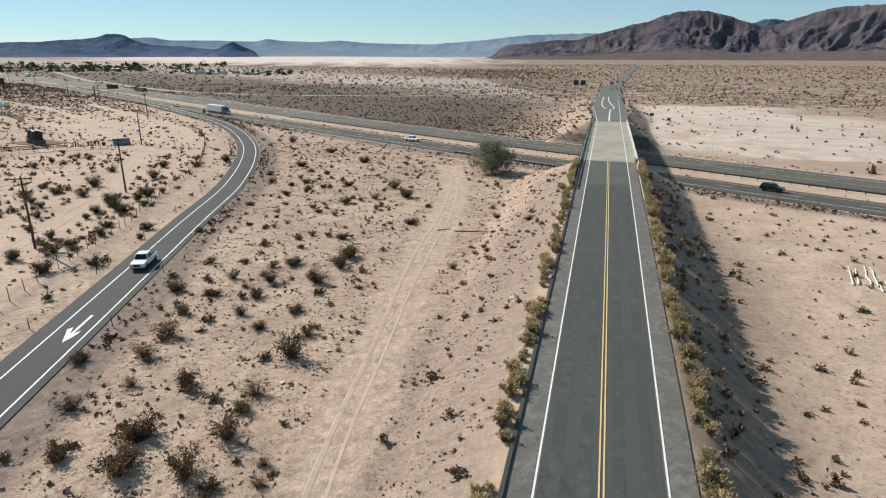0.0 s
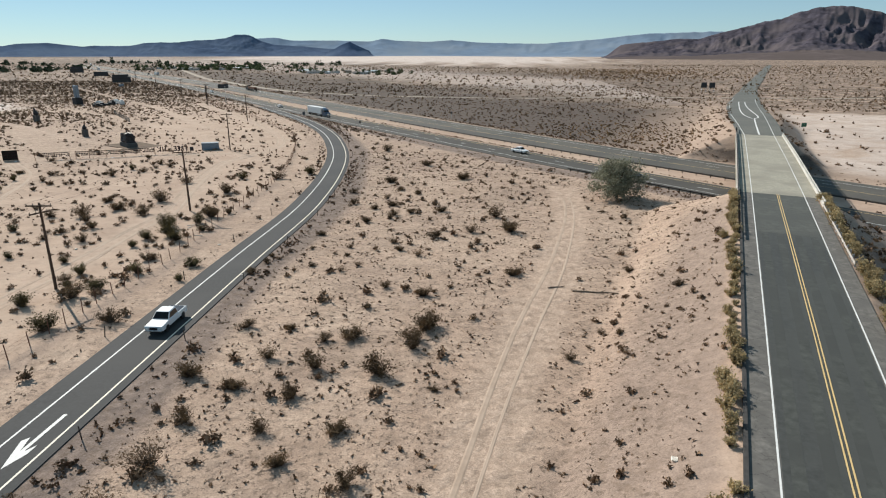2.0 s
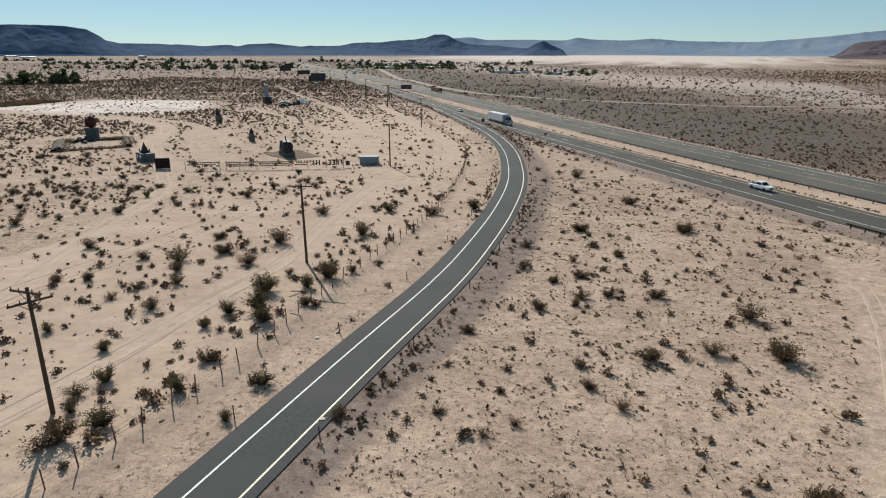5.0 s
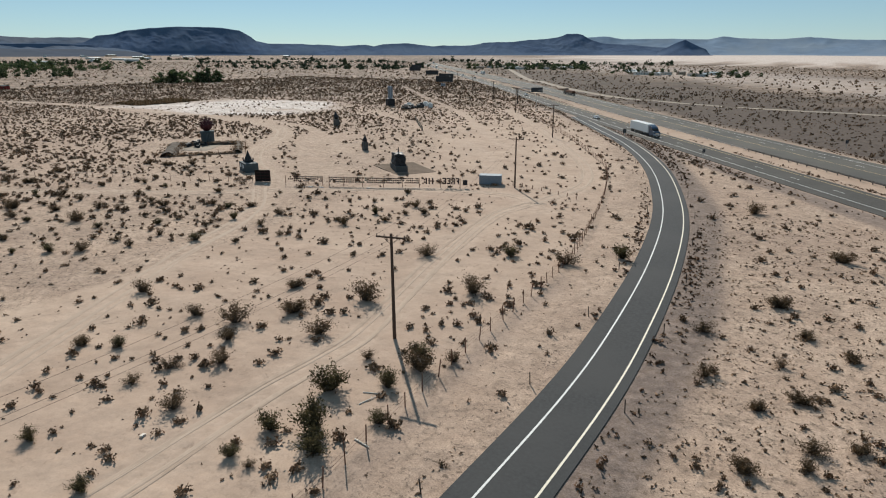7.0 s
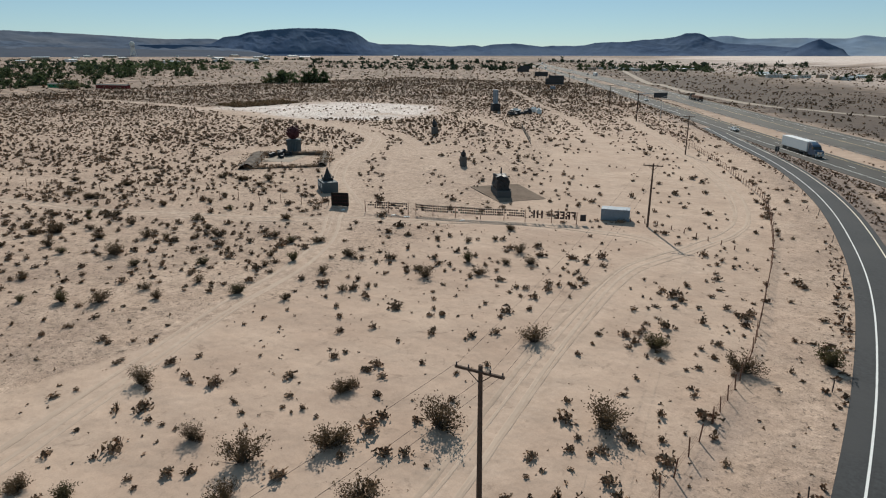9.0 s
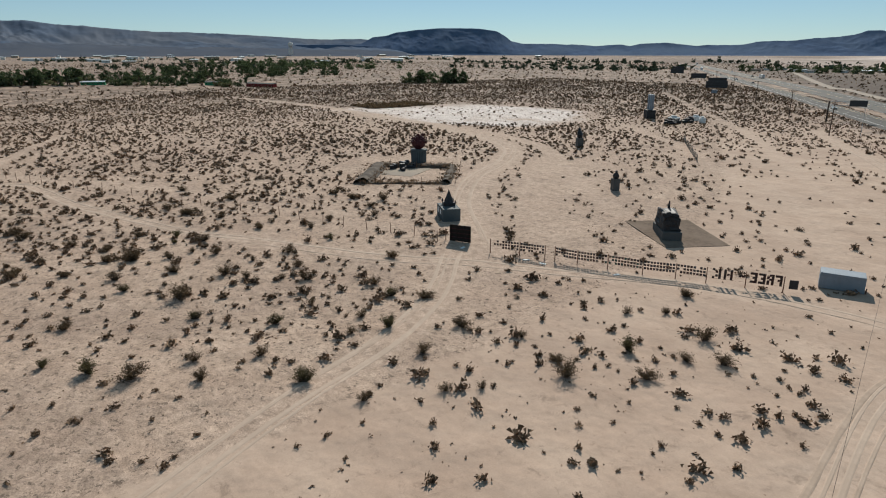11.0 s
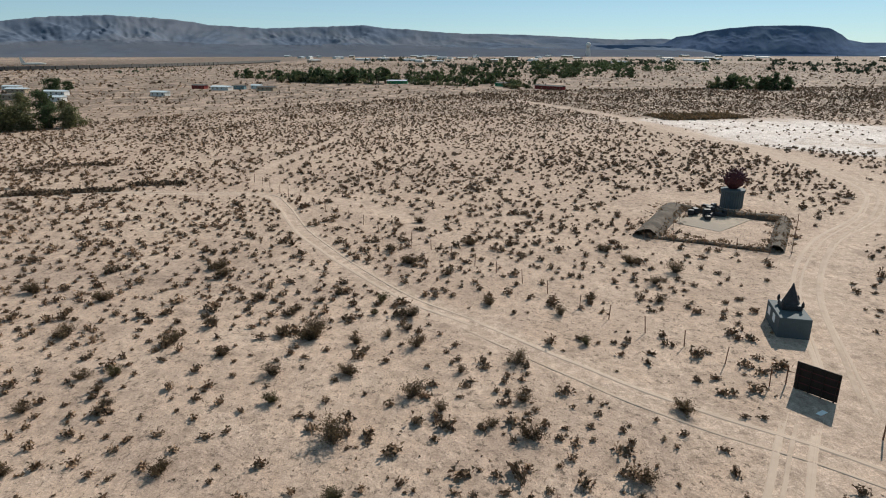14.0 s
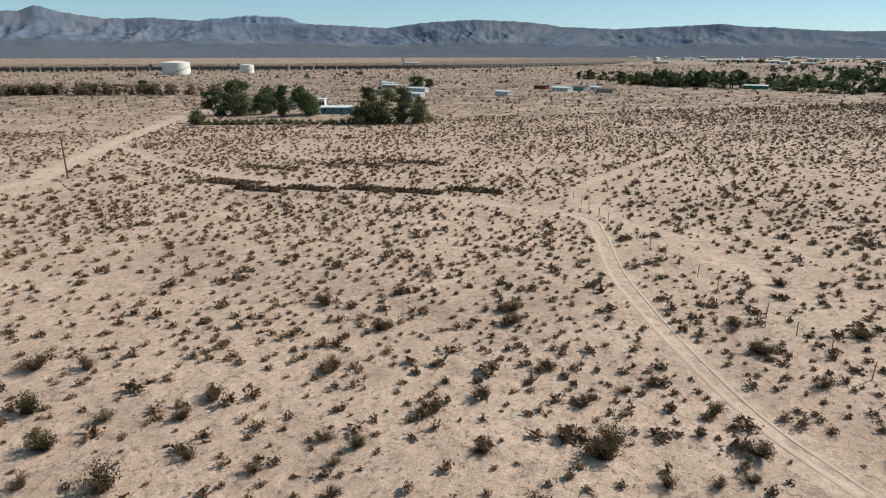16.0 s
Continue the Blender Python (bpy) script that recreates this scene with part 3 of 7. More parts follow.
for nm, q, w, mat, ln in (("white", -3.9, 0.13, "paint_white", np.vstack([OVER_A, OVER_B[2:]])), ("white", 3.9, 0.13, "paint_white", np.vstack([OVER_A, OVER_B[2:]])), ("yellow", -0.14, 0.11, "paint_yellow", OVER_A), ("yellow", 0.14, 0.11, "paint_yellow", OVER_A)):
    tagged(ribbon("marking_overpass_" + nm, ln[:160], q - w / 2, q + w / 2, M[mat], road_height, 0.03, 1, skirt=0), "painted " + nm + " line on the overpass road", "road marking", kind="structure")
NEAR_C = C_S < 430
for q in (np.interp(C_S, [144, 185, 235, 360, 440], [-3.9, -5.4, -7.6, -8.6, -7.0]), np.interp(C_S, [144, 200, 300, 430], [3.9, 4.6, 5.6, 6.5])):
    tagged(ribbon("marking_junction_white", OVER_C[NEAR_C], (q - 0.09)[NEAR_C], (q + 0.09)[NEAR_C], M["paint_white"], road_height, 0.035, 1, skirt=0), "painted white edge line on the road beyond the bridge", "road marking", kind="structure")
tagged(ribbon("bridge_deck", OVER_B, -6.2, 6.2, M["concrete"], road_height, 0.012, 6, skirt=1.5), "weathered concrete bridge deck over the freeway", "bridge", kind="structure")

# ---- mountains ----
# the blue in these rock and fan tints is distance haze put into the colour
M["rock_brown"] = material("rock_brown", (0.066, 0.060, 0.074), 1.0, grain=0.03, spread=0.55, bump=0, second=(0.112, 0.096, 0.102), blotch=0.006, spec=0.0)
M["rock_haze_blue"] = material("rock_haze_blue", (0.080, 0.112, 0.175), 1.0, grain=0.012, spread=0.3, bump=0, second=(0.100, 0.135, 0.195), blotch=0.004, spec=0.0)
M["rock_haze_pale"] = material("rock_haze_pale", (0.19, 0.25, 0.33), 1.0, grain=0.01, spread=0.15, bump=0, second=(0.22, 0.27, 0.33), blotch=0.004, spec=0.0)
M["fan_brown"] = material("fan_brown", (0.12, 0.098, 0.095), 1.0, grain=0.02, spread=0.25, bump=0, second=(0.11, 0.09, 0.086), blotch=0.006, spec=0.0)
M["fan_haze_slate"] = material("fan_haze_slate", (0.088, 0.102, 0.130), 1.0, grain=0.01, spread=0.15, bump=0, second=(0.096, 0.106, 0.128), blotch=0.004, spec=0.0)
M["rock_haze_slate"] = material("rock_haze_slate", (0.092, 0.116, 0.158), 1.0, grain=0.01, spread=0.35, bump=0, second=(0.125, 0.14, 0.17), blotch=0.003, spec=0.0)


def mountain(name, eye, ridge, dist, depth, mat, label, relief=0.5, foot=0.3, step=0.08, seed=0, fan=None, jag=0.02, spur=240.0, power=1.1, apron=0.13):
    """A range about eye: crest heights by direction, branching spurs and gullies on its flanks, a gentle fan at its foot."""
    az, el = np.array(ridge, float).T
    if az[0] > az[-1]:
        az, el = az[::-1], el[::-1]
    a = np.arange(az[0], az[-1], step)
    rise = 12.0 * smooth_step(1500, 4800, dist)
    crest = dist * np.tan(np.radians(np.convolve(np.pad(np.interp(a, az, el), 1, "edge"), (0.25, 0.5, 0.25), "valid"))) + 29 - rise
    ease = min(1.6, 0.14 * (a[-1] - a[0]))
    crest = crest * smooth_step(0, ease, a - a[0]) * smooth_step(0, ease, a[-1] - a)
    wide = max(3, int(2.6 / step) | 1)
    bell = np.hanning(wide + 2)[1:-1]
    body = np.convolve(np.pad(crest, wide // 2, "edge"), bell / bell.sum(), "valid")
    crest = crest * (1 + jag * np.array([noise.fractal(Vector((v * 1.7, seed * 3.1, 0)), 0.9, 2.1, 5) for v in a]))
    rows = np.r_[np.linspace(-1, 0, 52), np.linspace(0.3, 1, 3)]
    verts, w, bare = [], len(rows), []
    for ang, top, low in zip(a, crest, body):
        t = radians(ang)
        for r in rows:
            d = dist + r * depth
            tip = low + (top - low) * max(0.0, 1 - abs(r)) ** 4
            p = Vector((ang * dist / 57.3 / spur + seed * 7.7, r * depth / spur / 1.7, seed * 1.3))
            p = p + Vector((noise.noise(p * 0.6), noise.noise(p * 0.6 + Vector((5, 1, 2))), 0)) * 0.7
            n = sum(abs(noise.noise(p * f)) * k for f, k in ((1.0, 0.62), (2.3, 0.34), (4.9, 0.2), (10.3, 0.1)))
            up = max(0.0, 1 - abs(r))
            lift = min(up / foot, 1.0)
            prof = apron * lift ** 1.4 + (1 - apron) * max(0.0, (up - foot) / (1 - foot)) ** power
            cut = relief * smooth_step(foot * 0.5, foot * 1.5, up) * (1 - up ** 5) * min(1.0, 2.2 * n)
            verts.append((eye[0] - math.sin(t) * d, eye[1] + math.cos(t) * d, (tip + 6) * prof * (1 - cut) - 6 + 12.0 * smooth_step(1500, 4800, d)))
            bare.append(up < foot * (0.75 + 1.1 * n))
    faces = [(i * w + j, i * w + j + 1, (i + 1) * w + j + 1, (i + 1) * w + j) for i in range(len(a) - 1) for j in range(w - 1)]
    ob = sheet(name, verts, faces, M[mat], smooth=True)
    if fan:
        ob.data.materials.append(M[fan])
        ob.data.polygons.foreach_set("material_index", np.array([int(bare[f[0]]) for f in faces], np.int32))
    return tagged(ob, label, "mountain", kind="structure")


mountain("backdrop_far_ridge", (0, 0), [(34, 0.4), (27, 0.7), (20.2, 1.18), (18.5, 1.28), (17.1, 1.04), (13.7, 1.06), (10.6, 0.99), (9.5, 1.22), (8.3, 1.05), (5.5, 0.97), (3.6, 1.11), (1.7, 0.93), (-1.2, 0.84), (-4.1, 0.8), (-6, 0.94), (-8.5, 1.12), (-10.9, 1.39), (-12.8, 1.57), (-18, 1.68), (-26, 1.3), (-36, 0.8)], 4750, 500, "rock_haze_pale", "hazy blue mountain ridge on the horizon", 0.15, step=0.16, seed=1)
mountain("backdrop_brown_range", (0, 0), [(-9, 0.3), (-11, 0.75), (-13.5, 0.97), (-15, 1.15), (-16.6, 1.1), (-18, 1.54), (-20.2, 2.06), (-21.3, 2.4), (-22.2, 2.48), (-23.5, 2.98), (-24.7, 3.25), (-26, 3.31), (-27.3, 3.16), (-28.3, 2.88), (-29.6, 2.44), (-30.6, 2.1), (-31.6, 2.1), (-32.7, 2.5), (-33.8, 2.79), (-34.5, 3.05), (-35.5, 3.29), (-37.6, 3.37), (-40, 3.4), (-45, 2.9), (-52, 1.5), (-60, 0.4)], 4000, 1000, "rock_brown", "grey-brown eroded desert mountains", 0.6, 0.36, 0.06, seed=2, fan="fan_brown", spur=300.0, power=1.2, apron=0.2)
mountain("backdrop_saddle_hill", (0, 0), [(-28.4, 1.6), (-30.2, 2.35), (-30.8, 2.54), (-31.6, 2.57), (-32.3, 2.47), (-34, 1.6)], 4650, 300, "rock_haze_blue", "hill behind the mountain saddle, haze blue in its colour", 0.5, 0.25, seed=8)
mountain("backdrop_peak", (-9, 71), [(45, 0.5), (42.9, 0.66), (41, 0.52), (39, 0.65), (38.3, 0.51), (37.4, 0.69), (35.4, 0.77), (33.2, 0.5), (32.4, 0.58), (30, 0.55), (28.8, 0.8), (27.6, 0.86), (26.4, 0.86), (25, 1.03), (23.4, 1.11), (22.6, 1.24), (21.8, 1.49), (21.1, 1.54), (20.5, 1.38), (19.8, 1.02), (18.8, 0.72), (16.5, 0.6), (14.5, 0.42), (10, 0.2)], 4350, 420, "rock_haze_blue", "pointed mountain with dark blue haze in its colour", 0.25, 0.25, seed=3)
mountain("backdrop_small_peak", (-9, 71), [(14.8, 0.05), (13.7, 0.4), (13.0, 0.78), (12.4, 1.0), (11.9, 0.74), (11.1, 0.38), (10.2, 0.05)], 4150, 200, "rock_haze_blue", "small dark pyramid-shaped hill", 0.2, 0.2, seed=4)
mountain("backdrop_mesa", (-54, 129), [(64.5, 0.2), (61, 0.76), (60.1, 1.25), (58.9, 1.38), (58.1, 1.64), (56.2, 1.87), (54.2, 2.0), (52.5, 2.0), (50.9, 1.96), (49.4, 1.73), (48.6, 1.27), (48.2, 0.94), (47.2, 0.72), (44.6, 0.71), (42.9, 0.6), (39, 0.3)], 4250, 330, "rock_haze_blue", "dark flat-topped mesa", 0.2, 0.2, seed=5, jag=0.006, power=0.8)
mountain("backdrop_low_hills", (-54, 129), [(68.2, 0.1), (66.6, 0.62), (63, 0.66), (60.6, 0.55), (56, 0.2)], 4120, 150, "rock_haze_blue", "low dark hills beside the mesa", 0.2, 0.2, seed=9)
mountain("backdrop_west_range", (-80, 138), [(172, 1.2), (160, 2.0), (150, 2.4), (142.2, 2.93), (140.8, 2.98), (139.9, 3.39), (138.2, 2.98), (135.4, 2.57), (131.9, 2.73), (129, 2.53), (126.8, 2.44), (120, 2.38), (113.4, 2.1), (110, 2.56), (105.4, 2.78), (101.1, 2.54), (98.5, 2.16), (94.1, 1.95), (89.5, 2.11), (87.8, 2.2), (86, 2.25), (84.4, 2.0), (82.6, 1.95), (80.4, 1.76), (77.6, 1.6), (74.7, 1.55), (72.1, 1.47), (67.6, 1.24), (64.4, 1.07), (61, 1.12), (56, 0.7)], 4450, 1100, "rock_haze_slate", "long mountain range with eroded flanks, slate haze in its colour", 0.36, 0.5, 0.1, seed=6, fan="fan_haze_slate", spur=380.0, power=1.2, apron=0.42)
mountain("backdrop_blue_crest", (-105, 144), [(132, 2.0), (129.4, 2.4), (127.9, 2.81), (127, 2.74), (125.9, 2.93), (124.5, 3.03), (121.8, 2.89), (120.9, 2.55), (118, 2.0)], 4800, 250, "rock_haze_pale", "summit behind the range, pale blue haze in its colour", 0.15, seed=7)

# ---- overpass: parapets, curbs, girders, piers ----
def bar_along(name, line, q, width, z0, z1, mat, parent=None, height=road_height):
    """A solid beam of the given section along a line."""
    a, b = offset(line, q - width / 2), offset(line, q + width / 2)
    za, zb = height(a), height(b)
    verts, faces = [], []
    for i in range(len(line)):
        verts += [(*a[i], za[i] + z0), (*b[i], zb[i] + z0), (*b[i], zb[i] + z1), (*a[i], za[i] + z1)]
        if i:
            o = 4 * i
            faces += [(o - 4 + k, o - 4 + (k + 1) % 4, o + (k + 1) % 4, o + k) for k in range(4)]
    faces += [(3, 2, 1, 0), tuple(len(verts) - 4 + k for k in range(4))]
    return sheet(name, verts, faces, mat, parent)


def stretch(s0, s1, q=0.0, step=3.0):
    k = max(2, int((s1 - s0) / step) + 1)
    return np.array([overpass_point(s, q) for s in np.linspace(s0, s1, k)])


M["asphalt_dike"] = material("asphalt_dike", (0.055, 0.052, 0.05), 0.95, grain=3, spread=0.3)
for side in (-1,):
    tagged(bar_along("curb", stretch(-140, 58), side * 5.72, 0.28, -0.5, 0.16, M["asphalt_dike"]), "dark asphalt dike along the road edge", "curb", kind="structure")
bridge = thing("bridge", Matrix(), "concrete freeway overbridge with pale parapets and steel railings", "bridge")
for side in (-1, 1):
    wall = bar_along("parapet", stretch(50, 147), side * 6.05, 0.3, -1.1, 0.55, M["concrete_pale"], bridge)
    # left railing and posts get a dark material to stand for their shade
    bar_along("railing", stretch(50, 147), side * 6.05, 0.12, 0.86, 1.0, M["dark_steel"] if side < 0 else M["concrete_pale"], bridge)
    post_mesh = None
    for s in np.arange(51, 147, 2.4):
        x, y = overpass_point(s, side * 6.05)
        if post_mesh is None:
            bm = fresh()
            box(bm, -0.08, 0.08, -0.10, 0.10, 0.5, 0.9)
            first = part("post", bm, M["dark_steel"] if side < 0 else M["concrete_pale"], bridge)
            post_mesh = first.data
            ob = first
        else:
            ob = new("post", post_mesh)
            ob.parent = bridge
        ob.matrix_local = Matrix.Translation((x, y, float(road_height(np.array([[x, y]]))[0])))
for q in (-4.8, -2.4, 0.0, 2.4, 4.8):
    bar_along("girder", stretch(57, 145), q, 0.7, -1.55, -0.05, M["concrete"], bridge)
for s in (62.5, 92.5, 109.0, 139.0):
    for q in (-4.5, -1.5, 1.5, 4.5):
        x, y = overpass_point(s, q)
        bm = fresh()
        top = float(road_height(np.array([[x, y]]))[0]) - 1.5
        rod(bm, (x, y, gz(x, y) - 0.5), (x, y, top), 0.5, 0.5, 12)
        part("pier", bm, M["concrete"], bridge, smooth=False)
    x0, y0 = overpass_point(s, 0)
    bm = fresh()
    box(bm, -5.8, 5.8, -0.6, 0.6, -0.95, 0, 0.05, Matrix.Translation((x0, y0, float(road_height(np.array([[x0, y0]]))[0]) - 1.45)) @ pose(0, 0, 0, 0, 0, -math.degrees(math.atan2(DX, DY))))
    part("pier_cap", bm, M["concrete"], bridge)


# ---- guard rails: corrugated steel beam on blocked-out posts ----
def guard_rail(label, line, q, spacing, height=None, both=True, blocks="rust", facing=1):
    th = thing("guard_rail", Matrix(), label, "guard rail", "guard rails")
    hf = height or (lambda c: ground_z(c[:, 0], c[:, 1]))
    sides = (-1, 1) if both else (facing,)
    for sd in sides:
        prof = [(0.00, 0.42), (0.07, 0.47), (0.00, 0.56), (0.00, 0.60), (0.07, 0.69), (0.00, 0.74)]
        rows = [offset(line, q + sd * (0.22 + dx)) for dx, _ in prof]
        base = hf(offset(line, q))
        verts = np.stack([np.c_[r, base + z] for r, (_, z) in zip(rows, prof)], 1).reshape(-1, 3)
        w = len(prof)
        faces = [(i * w + k, i * w + k + 1, (i + 1) * w + k + 1, (i + 1) * w + k) for i in range(len(line) - 1) for k in range(w - 1)]
        # beams on wooden blocks are painted backlit, the others sunlit
        sheet("beam", verts, faces, M["rail_backlit" if blocks == "post_wood" else "rail_sunlit"], th)
    far = np.r_[0, np.cumsum(np.linalg.norm(np.diff(line, axis=0), axis=1))]
    c = offset(line, q)
    mesh = None
    for d in np.arange(1.0, far[-1], spacing):
        x, y = np.interp(d, far, c[:, 0]), np.interp(d, far, c[:, 1])
        j = min(len(line) - 2, int(np.searchsorted(far, d)))
        ang = math.atan2(*(line[j + 1] - line[j])[::-1])
        if mesh is None:
            bm = fresh()
            box(bm, -0.09, 0.09, -0.21 if both else -0.1, 0.21 if both else 0.1, 0.36, 0.80)
            box(bm, -0.08, 0.08, -0.08, 0.08, -0.4, 0.82)
            ob = part("post", bm, M[blocks], th)
            mesh = ob.data
        else:
            ob = new("post", mesh)
            ob.parent = th
        ob.matrix_local = Matrix.Translation((x, y, float(hf(np.array([[x, y]]))[0]))) @ Matrix.Rotation(ang, 4, "Z")
    return th


def piece(line, y0, y1):
    return line[(line[:, 1] > y0) & (line[:, 1] < y1)]


FW_FINE = spline(FREEWAY[::2], 4.0)
M["post_wood"] = material("post_wood", (0.045, 0.036, 0.03), 0.9, grain=5, spread=0.3)
guard_rail("galvanised median guard rail on dark wooden blocks", piece(FW_FINE, 60, 292), 13.6, 3.8, blocks="post_wood")
guard_rail("bright galvanised median guard rail in the sun", piece(FW_FINE, 288, 640), 13.6, 7.6, blocks="galvanised")
guard_rail("galvanised roadside guard rail near the bridge pier", piece(FW_FINE, 156, 198), -8.3, 2.6, both=False, blocks="post_wood", facing=1)
guard_rail("dark guard rail on the bridge approach", stretch(27, 50), -5.95, 1.9, road_height, False, "post_wood", 1)
guard_rail("pale guard rail on the bridge approach", stretch(20, 50), 5.95, 1.9, road_height, False, "galvanised", -1)
guard_rail("dark guard rail beyond the bridge", stretch(147, 162), -6.0, 1.9, road_height, False, "post_wood", 1)

# ---- painted arrow on the ramp, and island lines at the far junction ----
bm = fresh()
av = [(-0.16, 7.2), (0.16, 7.2), (0.16, 2.2), (0.62, 3.0), (0.62, 1.9), (0.0, 0.0), (-1.0, 3.4), (-0.62, 3.9), (-0.16, 2.2)]
a_face = bm.faces.new([bm.verts.new((-33.35 + x, 61.9 + y, gz(-33.4, 62 + y) + 0.101)) for x, y in av])
bmesh.ops.triangulate(bm, faces=[a_face])
tagged(part("marking_arrow", bm, M["paint_white"]), "white painted turn arrow on the ramp", "road marking", kind="structure")
for pts in ([(392, -3.3), (340, -3.6), (296, -3.7), (258, -3.3), (236, -2.5), (221, -0.8), (217, 0.6), (221, 2.0), (232, 2.4), (252, 2.0), (279, 1.2), (333, 0.0), (392, 0.1)], [(218, 0.8), (195, 0.4), (170, 0.2), (148, 0.1)]):
    tagged(ribbon("marking_island", over_line(*pts), -0.24, 0.24, M["paint_white"], road_height, 0.05, 1, skirt=0), "white painted island line at the junction", "road marking", kind="structure")


# ---- power poles and lines ----
POLES = [(-52.9, 96.1, 11.0), (-54.9, 136.9, 11.3), (-78.1, 212.3, 11.0), (-104.3, 295.1, 11.2), (-154.2, 368.0, 11.5), (-193.0, 418.0, 11.5), (-246.0, 487.0, 11.5), (-306.0, 566.0, 11.5), (-372.0, 652.0, 11.5)]
POLES = [(-51.4, 54.0, 11.0)] + POLES


def power_pole(x, y, h, ang, lean, double=False):
    th = thing("power_pole", Matrix.Translation((x, y, gz(x, y))) @ pose(0, 0, 0, lean[0], lean[1], math.degrees(ang)), "brown wooden power pole with crossarm standing in sand", "power pole", "power poles")
    bm = fresh()
    rod(bm, (0, 0, -0.8), (0, 0, h), 0.20, 0.13, 10)
    part("pole", bm, M["pole_wood"], th)
    for k, z in enumerate((h - 0.35, h - 1.15) if double else (h - 0.35,)):
        bm = fresh()
        turn = Matrix.Rotation(radians(70 if k else 0), 4, "Z")
        box(bm, -1.6, 1.6, 0.08, 0.24, z - 0.08, z + 0.08, 0.01, turn)
        arm = part("crossarm", bm, M["pole_wood"], th)
        bm = fresh()
        for sd in (-1, 1):
            p = turn @ Vector((sd * 0.8, 0.12, z - 0.08)), turn @ Vector((0, 0.12, z - 0.75))
            rod(bm, p[0], p[1], 0.03, 0.03, 5)
        part("brace", bm, M["pole_wood"], th)
        for px_ in (-1.5, -0.7, 0.7, 1.5):
            bm = fresh()
            q = turn @ Vector((px_, 0.16, z + 0.08))
            rod(bm, q, q + Vector((0, 0, 0.22)), 0.05, 0.035, 6)
            part("insulator", bm, M["dark_steel"], th)
    return th


rng = random.Random(5)
for k, (x, y, h) in enumerate(POLES):
    a, b = POLES[max(0, k - 1)], POLES[min(len(POLES) - 1, k + 1)]
    ang = math.atan2(b[1] - a[1], b[0] - a[0]) + math.pi / 2
    power_pole(x, y, h, ang, (rng.uniform(-0.8, 0.8), rng.uniform(-0.8, 0.8)), k == 1)
power_pole(-214.7, 14.6, 9.5, 0.4, (0.6, -1.0))
wire = material("wire", (0.02, 0.02, 0.02), 0.6, bump=0)
for k in range(len(POLES) - 1):
    for off in (-1.5, 0.7, 1.5):
        (x0, y0, h0), (x1, y1, h1) = POLES[k], POLES[k + 1]
        t = Vector((y1 - y0, x0 - x1)).normalized() * off
        p0, p1 = Vector((x0 + t.x, y0 + t.y, gz(x0, y0) + h0 - 0.05)), Vector((x1 + t.x, y1 + t.y, gz(x1, y1) + h1 - 0.05))
        span = (p1 - p0).length
        verts, faces = [], []
        for i in range(13):
            u = i / 12
            c = p0.lerp(p1, u) - Vector((0, 0, 4 * u * (1 - u) * span * 0.012))
            verts += [c + Vector((0, 0, 0.01)), c + Vector((t.x, t.y, 0)).normalized() * 0.009 - Vector((0, 0, 0.005)), c - Vector((t.x, t.y, 0)).normalized() * 0.009 - Vector((0, 0, 0.005))]
            if i:
                faces += [(3 * i - 3 + e, 3 * i - 3 + (e + 1) % 3, 3 * i + (e + 1) % 3, 3 * i + e) for e in range(3)]
        tagged(sheet("power_line", verts, faces, wire), "thin black overhead power line strung between poles", "power line", "power lines")


# ---- wire fences ----
def wire_fence(label, line, spacing, post_h, post_r, mat, strands, mesh_net=False, seed=1, sides=6):
    th = thing("wire_fence", Matrix(), label, "fence", "fences")
    r = random.Random(seed)
    far = np.r_[0, np.cumsum(np.linalg.norm(np.diff(line, axis=0), axis=1))]
    tops, mesh = [], None
    for d in np.arange(0, far[-1], spacing):
        d = d + r.uniform(-0.3, 0.3)
        x, y = np.interp(d, far, line[:, 0]), np.interp(d, far, line[:, 1])
        if mesh is None:
            bm = fresh()
            rod(bm, (0, 0, -0.4), (0, 0, post_h), post_r, post_r * 0.85, sides)
            ob = part("post", bm, M[mat], th)
            mesh = ob.data
        else:
            ob = new("post", mesh)
            ob.parent = th
        m = Matrix.Translation((x, y, gz(x, y))) @ pose(0, 0, 0, r.uniform(-5, 5), r.uniform(-5, 5), r.uniform(0, 360)) @ Matrix.Scale(r.uniform(0.88, 1.1), 4, (0, 0, 1))
        ob.matrix_local = m
        tops.append((Vector((x, y, gz(x, y)))))
    if strands:
        bm = fresh()
        for z in strands:
            for a, b in zip(tops, tops[1:]):
                rod(bm, a + Vector((0, 0, z)), b + Vector((0, 0, z)), 0.010, 0.010, 3)
        part("wire", bm, M["rust"], th)
    return th


RAMP_FENCE = spline([(-44.9, 60), (-44.8, 94.2), (-44.6, 105), (-44.9, 113.6), (-46.0, 124), (-47.1, 138.9), (-47.5, 148), (-48.1, 158.6)], 1.0)
RAMP_FENCE_B = spline([(-48.0, 158.6), (-49.3, 172), (-52.4, 187.3), (-58.6, 214), (-68.2, 244), (-78, 262), (-102.5, 302), (-116, 321), (-154.7, 377), (-200, 440)], 1.0)
wire_fence("leaning dark fence posts with rusty barbed wire beside the ramp", RAMP_FENCE, 2.9, 1.7, 0.06, "rust", (0.5, 0.85, 1.2), seed=3)
wire_fence("close-set rusty mesh fence curving beside the ramp", RAMP_FENCE_B, 2.3, 1.6, 0.055, "rust", (0.1, 0.3, 0.5, 0.7, 0.9, 1.1, 1.3, 1.5), seed=4)
